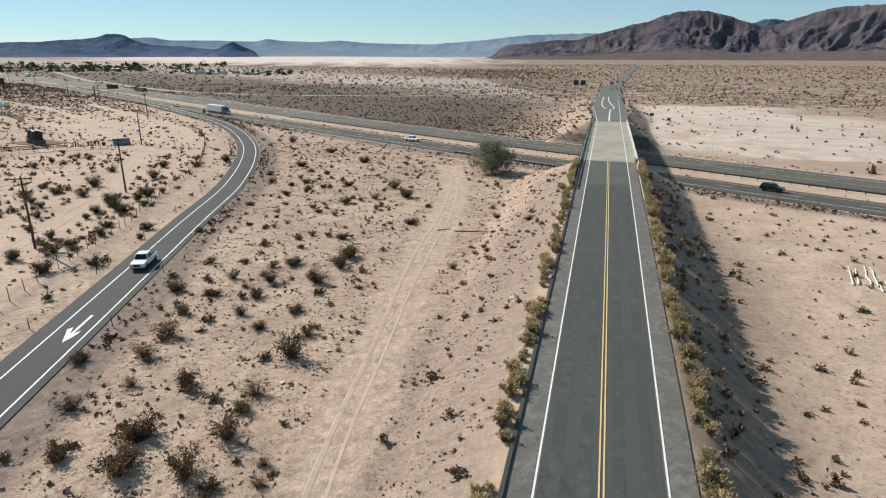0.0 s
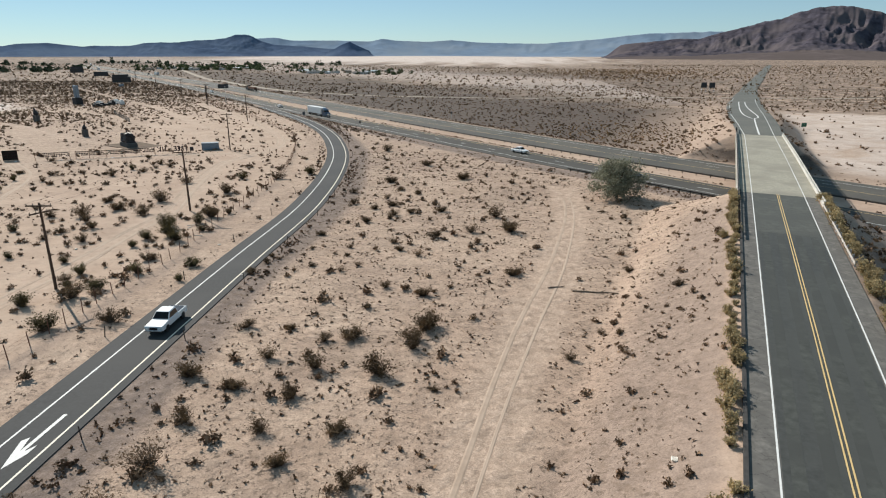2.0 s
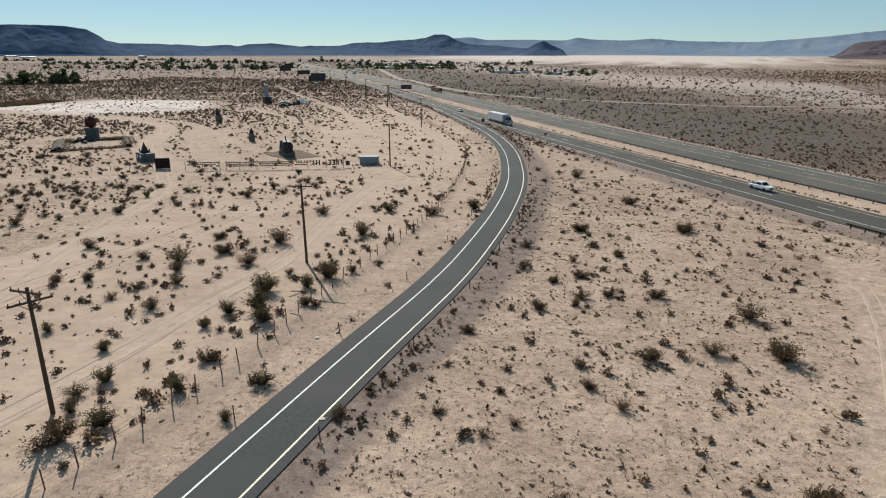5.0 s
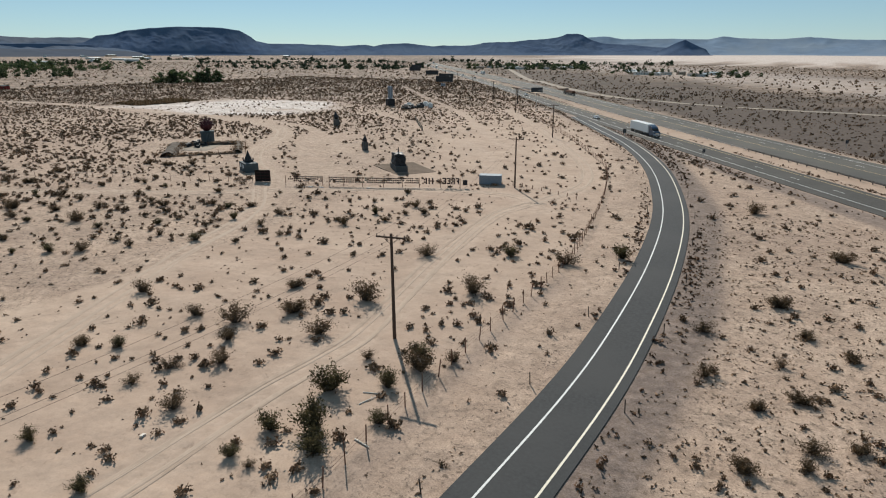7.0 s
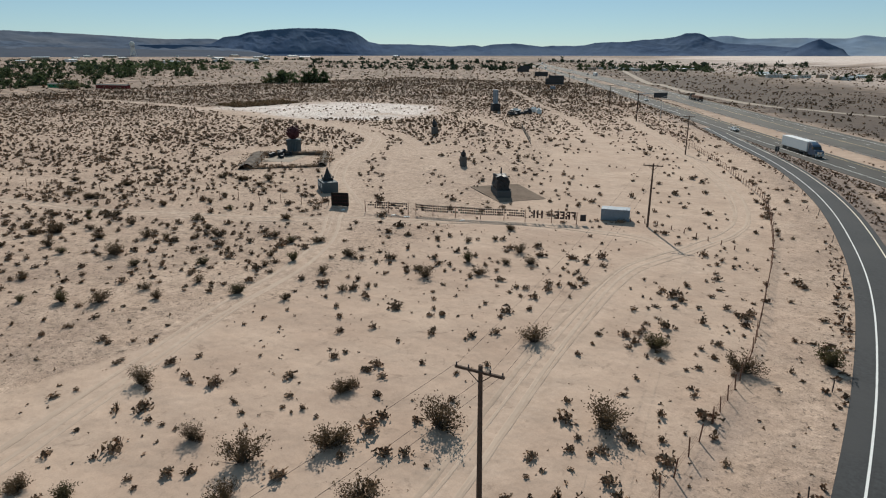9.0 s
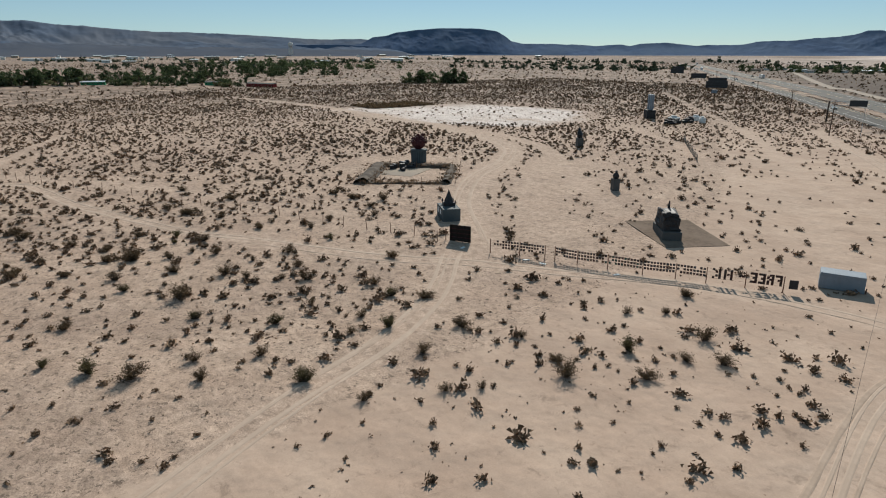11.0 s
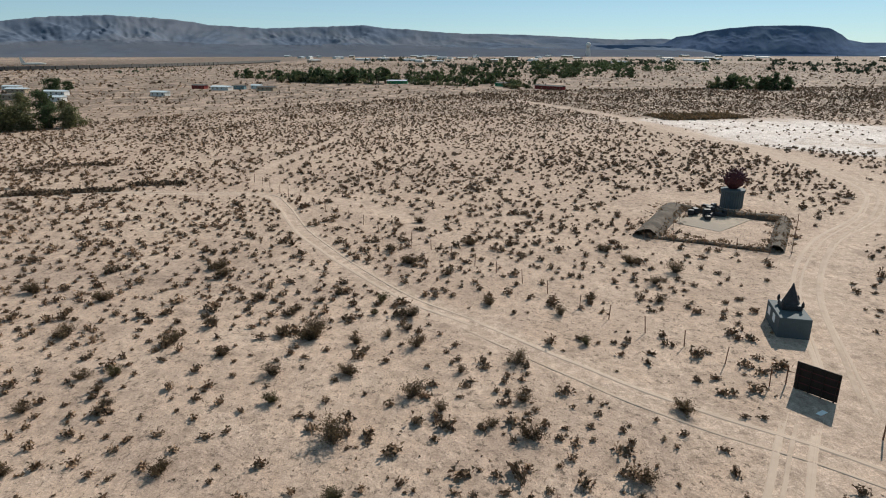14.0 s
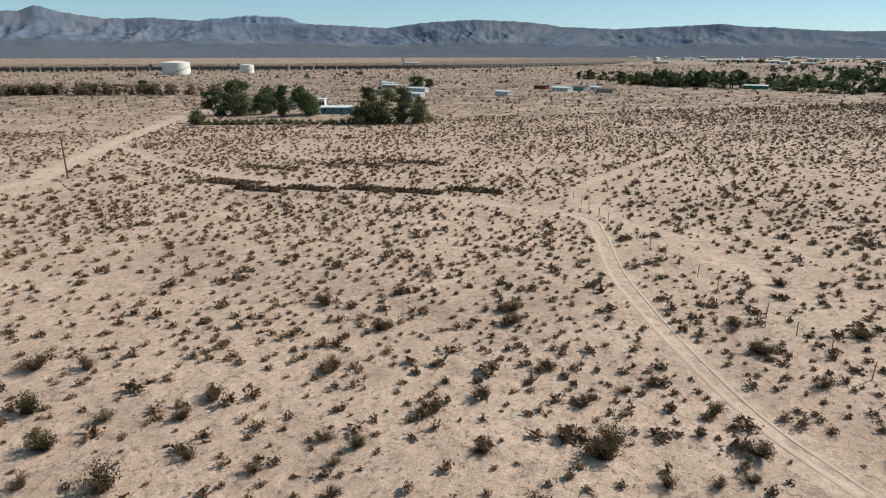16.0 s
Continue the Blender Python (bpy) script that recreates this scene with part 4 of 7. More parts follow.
PARK_FENCE = spline([(-129.5, 182.6), (-136.5, 180.4), (-142.6, 176.8), (-150.9, 172.4), (-158.6, 168.5), (-167.5, 163.2), (-175.1, 158.8), (-182.7, 154.3), (-190.7, 150.0), (-203.3, 143.6), (-214, 137), (-232, 128)], 1.0)
wire_fence("row of bare rusty steel fence posts in the sand", PARK_FENCE, 4.55, 1.75, 0.055, "rust", (), seed=5)
wire_fence("row of short dark stakes beside the container", spline([(-82.0, 213.4), (-78.5, 214.2), (-72.0, 212.5), (-62, 208)], 1.0), 2.6, 0.8, 0.09, "rust", (), seed=6)
bm = fresh()
rod(bm, (0, 0, -0.3), (0, 0, 1.25), 0.055, 0.05, 6)
box(bm, -0.05, 0.05, -0.012, 0.012, 0.9, 1.22)
marker = part("delineator_post", bm, M["post_wood"])
marker_mesh = marker.data
r = random.Random(8)
first = True
for q in (-3.0, 5.4):
    ln = offset(RAMP, q)
    for y in np.arange(66, 300, 17.5):
        x = np.interp(y, ln[:, 1], ln[:, 0]) + r.uniform(-0.3, 0.3)
        ob = marker if first else new("delineator_post", marker_mesh)
        first = False
        ob.matrix_world = pose(x, y, gz(x, y), r.uniform(-5, 5), r.uniform(-5, 5), r.uniform(0, 90))
        tagged(ob, "thin dark marker post beside the ramp shoulder", "marker post", "ramp marker posts")


# ---- vegetation ----
def leaf_material(name, dark, light, rough=0.8):
    m = material(name, dark, rough, grain=3, spread=0.35, bump=0, second=light, blotch=1.3, spec=0.15, per_object=0.22)
    nt = m.node_tree
    bsdf = nt.nodes["Principled BSDF"]
    glow = nt.nodes.new("ShaderNodeBsdfTranslucent")
    both = nt.nodes.new("ShaderNodeMixShader")
    both.inputs["Fac"].default_value = 0.3
    nt.links.new(bsdf.inputs["Base Color"].links[0].from_socket, glow.inputs["Color"])
    nt.links.new(bsdf.outputs[0], both.inputs[1])
    nt.links.new(glow.outputs[0], both.inputs[2])
    nt.links.new(both.outputs[0], nt.nodes["Material Output"].inputs["Surface"])
    return m


M["creosote"] = leaf_material("creosote", (0.078, 0.054, 0.031), (0.16, 0.106, 0.061))
M["creosote_green"] = leaf_material("creosote_green", (0.07, 0.06, 0.029), (0.14, 0.114, 0.055))
M["dry_brush"] = leaf_material("dry_brush", (0.16, 0.105, 0.065), (0.23, 0.155, 0.10))
M["rabbitbrush"] = leaf_material("rabbitbrush", (0.33, 0.255, 0.135), (0.45, 0.355, 0.20))
M["stem"] = material("stem", (0.10, 0.08, 0.06), 0.9, grain=4, spread=0.3, bump=0)
M["scrub"] = material("scrub", (0.165, 0.106, 0.066), 0.9, grain=1.2, spread=0.4, bump=0, second=(0.245, 0.160, 0.102), blotch=0.25, spec=0.1, per_island=0.5)
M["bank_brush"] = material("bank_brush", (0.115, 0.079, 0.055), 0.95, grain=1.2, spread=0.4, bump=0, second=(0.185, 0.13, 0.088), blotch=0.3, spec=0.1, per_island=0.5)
M["far_green"] = material("far_green", (0.055, 0.07, 0.04), 0.9, grain=0.4, spread=0.4, bump=0, second=(0.085, 0.095, 0.055), blotch=0.05, spec=0.1, per_island=0.3)
M["rusty_brush"] = material("rusty_brush", (0.17, 0.095, 0.055), 0.9, grain=1.2, spread=0.35, bump=0, second=(0.12, 0.075, 0.048), blotch=0.2, spec=0.1, per_island=0.3)
M["orange_brush"] = material("orange_brush", (0.30, 0.175, 0.085), 0.9, grain=1.2, spread=0.3, bump=0, second=(0.22, 0.135, 0.07), blotch=0.1, spec=0.1, per_island=0.25)


def leaf(verts, faces, c, size, r):
    """One small leaf clump: a bent diamond, freely turned."""
    a = Vector((r.gauss(0, 1), r.gauss(0, 1), r.gauss(0, 0.7))).normalized()
    b = a.cross(Vector((r.gauss(0, 1), r.gauss(0, 1), r.gauss(0, 1)))).normalized()
    n = len(verts)
    verts += [c - a * size, c + b * size * 0.55, c + a * size, c - b * size * 0.55]
    faces += [(n, n + 1, n + 2), (n, n + 2, n + 3)]


def bush_kind(name, seed, stems, leaves, spread, tall, size, mat, dense=False):
    """An unplaced bush, one metre wide: thin stems fanning from the root and small leaves along their outer halves, with gaps between the fans."""
    r = random.Random(seed)
    th = thing(name, Matrix(), "", "bush")
    tv, tf_ = [], []
    lv, lf = [], []
    fans = [(r.uniform(0, 2 * math.pi), r.uniform(0.25, 1.0), r.uniform(0.75, 1.1)) for _ in range(11 if dense else 15)]
    for k in range(stems):
        az, lean, reach = fans[k % len(fans)]
        az += r.gauss(0, 0.22)
        lean = max(0.02, lean + r.gauss(0, 0.16)) * 1.12
        out = Vector((math.cos(az) * math.sin(lean), math.sin(az) * math.sin(lean), 0))
        tip = Vector((out.x * 0.56 * spread, out.y * 0.56 * spread, max(0.06, tall * math.cos(lean * 0.92)))) * reach * r.uniform(0.72, 1.06)
        root = Vector((r.gauss(0, 0.03), r.gauss(0, 0.03), -0.04))
        side = tip.cross(Vector((r.gauss(0, 1), r.gauss(0, 1), 1))).normalized() * 0.007
        n = len(tv)
        tv += [root - side, root + side, tip]
        tf_.append((n, n + 1, n + 2))
        for _ in range(leaves):
            u = r.random() ** (0.75 if dense else 0.55)
            p = root.lerp(tip, 0.18 + 0.86 * u) + Vector((r.gauss(0, 1), r.gauss(0, 1), r.gauss(0, 0.8))) * 0.036 * (0.5 + u)
            p.z = abs(p.z)
            a = (tip.normalized() * 0.8 + Vector((r.gauss(0, 0.6), r.gauss(0, 0.6), r.gauss(0, 0.5)))).normalized()
            b = a.cross(Vector((r.gauss(0, 1), r.gauss(0, 1), r.gauss(0, 1)))).normalized()
            s1 = size * r.uniform(0.6, 1.4)
            n = len(lv)
            lv += [p - a * s1, p + a * s1 * 0.5 + b * s1 * 0.55, p + a * s1 * 0.8 - b * s1 * 0.45]
            lf.append((n, n + 1, n + 2))
    sheet("trunk", tv, tf_, M["stem"], th)
    sheet("crown", lv, lf, M[mat], th)
    return th


KINDS = [bush_kind("creosote_bush", 11, 120, 12, 1.0, 0.56, 0.028, "creosote"),
         bush_kind("creosote_bush", 12, 105, 11, 1.0, 0.62, 0.027, "creosote"),
         bush_kind("creosote_bush", 13, 125, 15, 0.95, 0.46, 0.029, "creosote", True),
         bush_kind("creosote_bush", 14, 115, 15, 0.95, 0.62, 0.030, "creosote_green", True),
         bush_kind("creosote_bush", 15, 125, 7, 1.05, 0.5, 0.024, "dry_brush")]
LABELS = ["dark olive creosote bush with fanning stems in pale sand", "sparse dark creosote bush rooted in pale sand", "dense dark brown desert bush on a sand mound",
          "green-tinged leafy creosote bush in pale sand", "dry brown twiggy desert shrub in pale sand"]
# x, y and width of the larger bushes, patch by patch
PATCHES = [
    [(-45.9, 84.3, 3.8), (-40.4, 86.9, 3.4), (-52.9, 90.1, 3.5), (-143.4, 91.1, 3.2), (-48.9, 93.2, 3.8), (-144.8, 95.5, 2.5), (-47.5, 96.1, 3.2), (-51.7, 96.8, 1.8), (-137.6, 97.2, 3.1), (-53.7, 99.0, 2.4), (-39.2, 100.5, 1.7), (-53.3, 101.7, 2.7), (-134.2, 102.8, 3.1), (-46.2, 102.9, 2.6), (-138.8, 104.0, 2.1), (-130.6, 105.2, 1.9), (-58.8, 106.4, 2.3), (-40.2, 106.5, 2.8), (-68.0, 107.5, 2.0), (-47.5, 108.1, 2.7), (-166.5, 108.7, 2.7), (-141.1, 109.8, 2.0), (-144.6, 110.2, 2.5), (-132.3, 110.7, 3.7), (-136.9, 113.6, 1.9), (-51.1, 114.2, 1.3), (-53.3, 114.3, 1.8), (-62.4, 116.1, 2.8), (-171.7, 116.3, 2.8), (-69.4, 116.9, 2.0), (-152.3, 117.4, 3.0), (-131.3, 117.5, 2.5)],
    [(-161.8, 118.1, 2.7), (-48.3, 118.1, 3.9), (-53.3, 118.4, 2.8), (-80.4, 118.5, 2.4), (-137.2, 119.2, 1.9), (-76.9, 120.2, 2.3), (-68.8, 120.3, 2.2), (-50.4, 120.4, 4.4), (-128.6, 121.2, 1.9), (-142.0, 122.2, 1.8), (-46.5, 123.5, 2.2), (-65.5, 123.6, 2.6), (-139.6, 124.3, 1.5), (-142.0, 124.9, 1.8), (-53.5, 125.3, 4.0), (-136.4, 125.7, 1.8), (-69.0, 127.3, 2.5), (-148.4, 128.4, 2.9), (-49.5, 128.5, 2.8), (-77.1, 129.2, 2.5), (-118.5, 129.3, 1.7), (-170.9, 130.2, 3.0), (-71.7, 130.3, 4.0), (-88.9, 130.5, 3.1), (-167.4, 131.2, 2.8), (-54.3, 131.7, 1.7), (-151.7, 131.9, 2.4), (-127.1, 132.0, 2.2), (-114.9, 132.7, 2.6), (-49.0, 132.8, 3.9), (-62.1, 133.5, 3.6), (-144.3, 133.9, 2.0)],
    [(-50.7, 135.3, 2.9), (-111.6, 135.6, 3.2), (-47.0, 135.8, 2.1), (-68.7, 136.0, 3.8), (-158.8, 136.3, 2.3), (-139.8, 139.0, 2.5), (-135.1, 139.3, 1.9), (-148.1, 139.6, 2.1), (-153.5, 140.4, 2.0), (-107.6, 140.7, 1.9), (-111.7, 141.3, 2.0), (-74.2, 141.9, 2.7), (-146.6, 142.7, 3.6), (-148.9, 143.0, 3.2), (-64.2, 143.4, 4.5), (-156.6, 143.5, 1.6), (-121.9, 144.2, 2.0), (-128.8, 144.5, 3.8), (-158.5, 145.7, 2.0), (-138.8, 146.0, 2.5), (-109.1, 146.9, 2.0), (-144.9, 146.9, 1.9), (-101.9, 148.2, 2.6), (-151.8, 149.4, 1.2), (-145.8, 150.4, 1.6), (-155.5, 150.6, 2.3), (-96.0, 150.9, 1.6), (-115.6, 150.9, 2.2), (-133.8, 151.3, 2.8), (-54.5, 152.3, 4.6), (-147.1, 152.5, 1.6), (-142.9, 152.9, 2.4)],
    [(-150.6, 153.3, 3.0), (-131.2, 153.3, 1.8), (-174.2, 153.7, 2.7), (-168.0, 155.7, 3.0), (-137.1, 156.2, 1.5), (-108.5, 156.4, 1.8), (-118.6, 156.6, 1.7), (-128.3, 156.8, 1.7), (-93.3, 157.6, 1.7), (-126.2, 159.4, 2.5), (-111.7, 159.5, 1.9), (-100.4, 160.0, 1.9), (-163.0, 160.0, 2.1), (-190.0, 160.3, 2.3), (-107.6, 160.5, 2.3), (-131.4, 160.5, 2.1), (-91.7, 160.5, 1.3), (-67.1, 161.1, 3.7), (-138.0, 162.0, 2.8), (-152.4, 162.9, 2.2), (-115.2, 165.5, 2.1), (-120.0, 165.8, 2.2), (-174.9, 165.8, 2.8), (-102.9, 166.7, 2.8), (-88.8, 168.0, 3.3), (-112.4, 168.5, 2.6), (-57.4, 168.6, 3.0), (-49.1, 169.5, 3.8), (-91.4, 169.6, 2.1), (-140.7, 170.0, 1.7), (-148.4, 170.1, 2.1), (-97.1, 170.2, 1.5)],
    [(-127.6, 173.3, 2.4), (-84.1, 173.6, 2.3), (-151.9, 175.1, 2.0), (-43.2, 176.3, 3.4), (-88.9, 177.0, 2.5), (-84.4, 179.8, 2.0), (-81.8, 182.0, 2.6), (-149.8, 183.1, 2.4), (-95.1, 184.5, 1.7), (-169.0, 184.9, 2.5), (-85.8, 185.3, 2.8), (-155.1, 185.4, 2.2), (-163.1, 185.8, 2.7), (-92.4, 188.1, 1.5), (-158.4, 190.0, 3.1), (-94.1, 194.2, 2.3), (-12.8, 37.5, 2.4), (-9.3, 37.6, 1.7), (-14.7, 39.2, 3.4), (-9.3, 40.0, 1.8), (-19.5, 40.0, 4.0), (-24.4, 42.2, 2.8), (-12.7, 43.5, 3.6), (-19.2, 44.1, 4.0), (-12.5, 47.4, 2.5), (-26.6, 48.9, 2.8), (-11.8, 50.2, 3.4), (-23.0, 52.3, 2.3), (-18.2, 52.5, 2.8), (-9.5, 57.3, 4.9), (-29.6, 57.7, 2.9), (-23.9, 58.0, 3.7)],
    [(-8.8, 62.6, 2.5), (-23.1, 63.2, 4.1), (-14.0, 64.3, 2.2), (-16.8, 68.4, 2.4), (-23.2, 68.9, 2.4), (-11.0, 68.9, 2.6), (-15.9, 73.7, 2.7), (-21.4, 74.3, 2.5), (-26.4, 76.0, 3.2), (-3.7, 76.0, 1.2), (-9.3, 78.4, 3.6), (-15.2, 78.7, 3.0), (-20.1, 80.2, 2.4), (9.2, 83.2, 1.7), (-6.6, 83.9, 2.6), (-15.9, 84.5, 2.0), (-13.5, 85.6, 3.5), (11.3, 86.0, 1.0), (-6.9, 86.2, 2.9), (-20.0, 86.9, 1.6), (-24.9, 86.9, 2.2), (14.6, 87.3, 1.3), (-5.9, 89.1, 4.2), (13.1, 89.2, 1.3), (-13.3, 93.7, 1.7), (22.6, 96.0, 1.7), (-7.0, 98.3, 2.4), (-12.1, 100.3, 2.0), (-31.0, 104.6, 2.0), (-19.2, 106.0, 1.7), (4.2, 107.0, 2.6), (-23.6, 107.8, 1.3)],
    [(-17.3, 108.3, 1.7), (-30.5, 108.9, 1.4), (19.9, 109.4, 2.1), (-30.8, 111.8, 1.2), (-19.8, 112.9, 1.2), (-9.6, 114.1, 2.3), (-25.9, 116.0, 1.2), (-12.7, 116.6, 1.9), (-20.3, 117.2, 1.5), (-14.4, 120.6, 2.0), (-8.0, 124.3, 2.8), (-26.7, 124.3, 2.1), (-2.2, 128.2, 3.3), (4.4, 129.8, 5.9), (-21.0, 133.1, 2.4), (-17.0, 135.7, 1.9), (-16.8, 138.5, 2.8), (2.0, 139.6, 3.7), (-14.0, 140.3, 2.1), (-8.4, 142.4, 2.9), (-21.1, 142.8, 2.1), (-18.3, 146.3, 2.9), (-26.1, 146.4, 2.6), (-20.2, 152.7, 2.2), (-28.2, 156.9, 2.9), (-14.4, 157.7, 2.4), (-18.8, 161.0, 2.4), (-21.9, 168.7, 3.6), (-6.0, 175.1, 4.3), (-16.1, 192.0, 3.9), (-30.6, 216.2, 7.0)],
]
r = random.Random(21)
used = set()
spots = []
for patch in PATCHES:
    for x, y, w in patch:
        w = min(w, 4.6)
        east = x > -36
        k = r.choice((0, 1, 2, 2, 4) if east else (0, 1, 1, 2, 3))
        if -62 < x < -38 and y < 180:
            k = r.choice((0, 1, 3, 3))
        spots.append((x, y, w))
        m = Matrix.Translation((x, y, gz(x, y) - 0.02)) @ pose(0, 0, 0, r.uniform(-6, 6), r.uniform(-6, 6), r.uniform(0, 360))
        ob = KINDS[k] if k not in used else copy_thing(KINDS[k], m)
        ob.matrix_basis = m @ Matrix.Diagonal((w * 1.05, w * 1.05, w * r.uniform(0.75, 1.05), 1))
        used.add(k)
        size_word = "large " if w > 3.2 else ("small " if w < 1.9 else "")
        tagged(ob, (size_word + LABELS[k]) if size_word else LABELS[k], "bush", "desert bushes")
RABBIT = bush_kind("rabbitbrush", 31, 80, 11, 1.1, 0.72, 0.062, "rabbitbrush", True)
first = True
for s in np.arange(-78, 62, 1.15):
    for side in (-1, 1):
        if r.random() < (0.92 if side < 0 else 0.97) * (1.0 if abs(math.sin(s * 0.23 + side)) > 0.32 else 0.25):
            q = side * ((6.25 if side > 0 else 6.3) + abs(r.gauss(0, 0.5)))
            x, y = overpass_point(s + r.uniform(-0.5, 0.5), q)
            w = r.uniform(0.9, 2.0) if side < 0 else r.uniform(1.2, 2.5)
            m = Matrix.Translation((x, y, gz(x, y) - 0.05)) @ pose(0, 0, 0, 0, 0, r.uniform(0, 360))
            ob = RABBIT if first else copy_thing(RABBIT, m)
            first = False
            ob.matrix_basis = m @ Matrix.Diagonal((w, w, w * r.uniform(0.8, 1.1), 1))
            tagged(ob, "tan and yellow rabbitbrush on the embankment shoulder", "bush", "embankment brush")
            spots.append((x, y, w))


def scatter(name, count, lo, hi, keep, size, tris, seed, mat, label, tallness=0.62, spread_size=0.34):
    """Small scrub over a stretch of ground, joined into one mesh."""
    g = np.random.default_rng(seed)
    # plants keep their distance: one to a cell, each free within it
    cell = math.sqrt((hi[0] - lo[0]) * (hi[1] - lo[1]) / count)
    cx, cy = np.meshgrid(np.arange(lo[0], hi[0], cell), np.arange(lo[1], hi[1], cell))
    count = cx.size
    x, y = cx.ravel() + g.uniform(0, 0.92, count) * cell, cy.ravel() + g.uniform(0, 0.92, count) * cell
    ok = g.random(count) < keep(x, y)
    x, y = x[ok], y[ok]
    n = len(x)
    z = ground_z(x, y)
    w = np.clip(g.lognormal(math.log(size), spread_size, n), size * 0.45, size * 2.3)
    # leaves along a few fans of twigs from the root, gathered into a rounded tuft
    fans = min(16, max(3, tris // 2))
    pick = np.arange(tris) % fans
    az = (g.uniform(0, 6.28, (n, fans)))[:, pick] + g.normal(size=(n, tris)) * 0.25
    lean = (np.sqrt(g.uniform(0.02, 1.0, (n, fans))) * 1.35)[:, pick] + g.normal(size=(n, tris)) * 0.18
    reach = (g.uniform(0.7, 1.05, (n, fans)))[:, pick]
    stem = np.stack([np.cos(az) * np.sin(lean) * 0.46, np.sin(az) * np.sin(lean) * 0.46, np.abs(np.cos(lean * 0.95)) * tallness], -1) * reach[..., None]
    u = g.random((n, tris, 1)) ** 0.8
    p = stem * (0.12 + 0.88 * u)
    # every other leaf fills the dome between the fans
    d = g.normal(size=(n, tris, 3))
    d /= np.linalg.norm(d, axis=2)[..., None]
    d[..., 2] = np.abs(d[..., 2])
    lump = 1 + 0.3 * np.sin(3 * az + 5 * g.random((n, 1)))
    dome = d * (g.random((n, tris, 1)) ** 0.45) * np.array([0.36, 0.36, 0.8 * tallness]) * lump[..., None]
    p = np.where((np.arange(tris) % 2 == 0)[None, :, None], dome, p) + g.normal(size=(n, tris, 3)) * 0.03
    heart = min(9, tris // 4)
    p[:, :heart] = g.normal(size=(n, heart, 3)) * np.array([0.11, 0.11, 0.05]) + np.array([0, 0, 0.26 * tallness])
    la = stem / np.linalg.norm(stem, axis=2)[..., None] * 0.7 + g.normal(size=(n, tris, 3)) * 0.5
    la /= np.linalg.norm(la, axis=2)[..., None]
    lb = np.cross(la, g.normal(size=(n, tris, 3)))
    lb /= np.linalg.norm(lb, axis=2)[..., None]
    ls = 0.80 / math.sqrt(tris) * g.uniform(0.65, 1.3, (n, tris, 1))
    ls[:, :heart] = np.maximum(ls[:, :heart], 0.17)
    v = np.stack([p - la * ls, p + la * ls * 0.6 + lb * ls * 0.6, p + la * ls * 0.8 - lb * ls * 0.5], 2)
    a = g.uniform(0, 6.28, n)
    sx, sy = g.uniform(0.7, 1.5, n), g.uniform(0.6, 1.1, n)
    vx, vy = v[..., 0] * sx[:, None, None], v[..., 1] * sy[:, None, None]
    ca, sa = np.cos(a)[:, None, None], np.sin(a)[:, None, None]
    v = np.stack([vx * ca - vy * sa, vx * sa + vy * ca, np.maximum(v[..., 2], -0.04)], -1) * w[:, None, None, None]
    v[..., 0] += x[:, None, None]
    v[..., 1] += y[:, None, None]
    v[..., 2] += z[:, None, None]
    co = v.reshape(-1, 3)
    me = bpy.data.meshes.new(name)
    me.vertices.add(len(co))
    me.vertices.foreach_set("co", co.astype(np.float32).ravel())
    me.loops.add(len(co))
    me.loops.foreach_set("vertex_index", np.arange(len(co)))
    me.polygons.add(len(co) // 3)
    me.polygons.foreach_set("loop_start", np.arange(0, len(co), 3))
    me.update(calc_edges=True)
    me.materials.append(M[mat])
    return tagged(new(name, me), label, "scrub", kind="stuff")


def clear_of_roads(x, y):
    f = along(FREEWAY[::2], x, y, 60)
    rr = along(RAMP, x, y, 14)
    s, q = overpass_sq(x, y)
    ok = ~((f > -9.5) & (f < 39)) & ~((rr > -3.2) & (rr < 5.8)) & (np.hypot(x + 188, y - 214) > 17) & (np.hypot(x + 112, y - 216) > 8)
    ok &= ~((np.abs(q) < 7.2) & (s < 480)) & (np.abs(along(FRONTAGE, x, y, 20)) > 5)
    for line, w, k in TRACK_LINES:
        ok &= np.abs(along(line, x, y, w + 1)) > w * 0.85
    return ok


def patchy(x, y):
    return 0.6 + 0.28 * np.sin(x / 13 + 1.7 * np.sin(y / 19)) * np.sin(y / 11 + x / 31)


def in_pan(x, y):
    return np.hypot(((x + 292) * 0.85 + (y - 312) * 0.53) / 66, ((y - 312) * 0.85 - (x + 292) * 0.53) / 46) < 1.0


def thick(x, y):
    """How much of the ground the scrub takes, by area."""
    rr = along(RAMP, x, y, 60)
    f = along(FREEWAY[::3], x, y, 400)
    west = (x < -48) & (f < 0)
    d = np.where(west, 0.42 + 0.58 * smooth_step(90, 200, -x), 0.22)
    d = np.where((f > 40) & (f < 400), 0.30, d)
    s, q = overpass_sq(x, y)
    d = np.where((q > 7) & (q < 90) & (s < 110), 0.13, d)
    d = np.where((q > 14) & (s > 110) & (s < 340), 0.05, d)
    d = np.where((q > 7) & (q < 17) & (s < 70), 0.3, d)
    d = np.where((q < -7) & (q > -17) & (s < 70), 0.30, d)
    d = np.where((rr < -3) & (rr > -9), 0.12, d)
    d = np.where(in_pan(x, y), 0.12, d)
    d = d * np.where((x > -175) & (y > 188) & (x < -70) & (y < 330), 0.5, 1)
    return d * np.clip(patchy(x, y), 0.15, 1) * clear_of_roads(x, y)


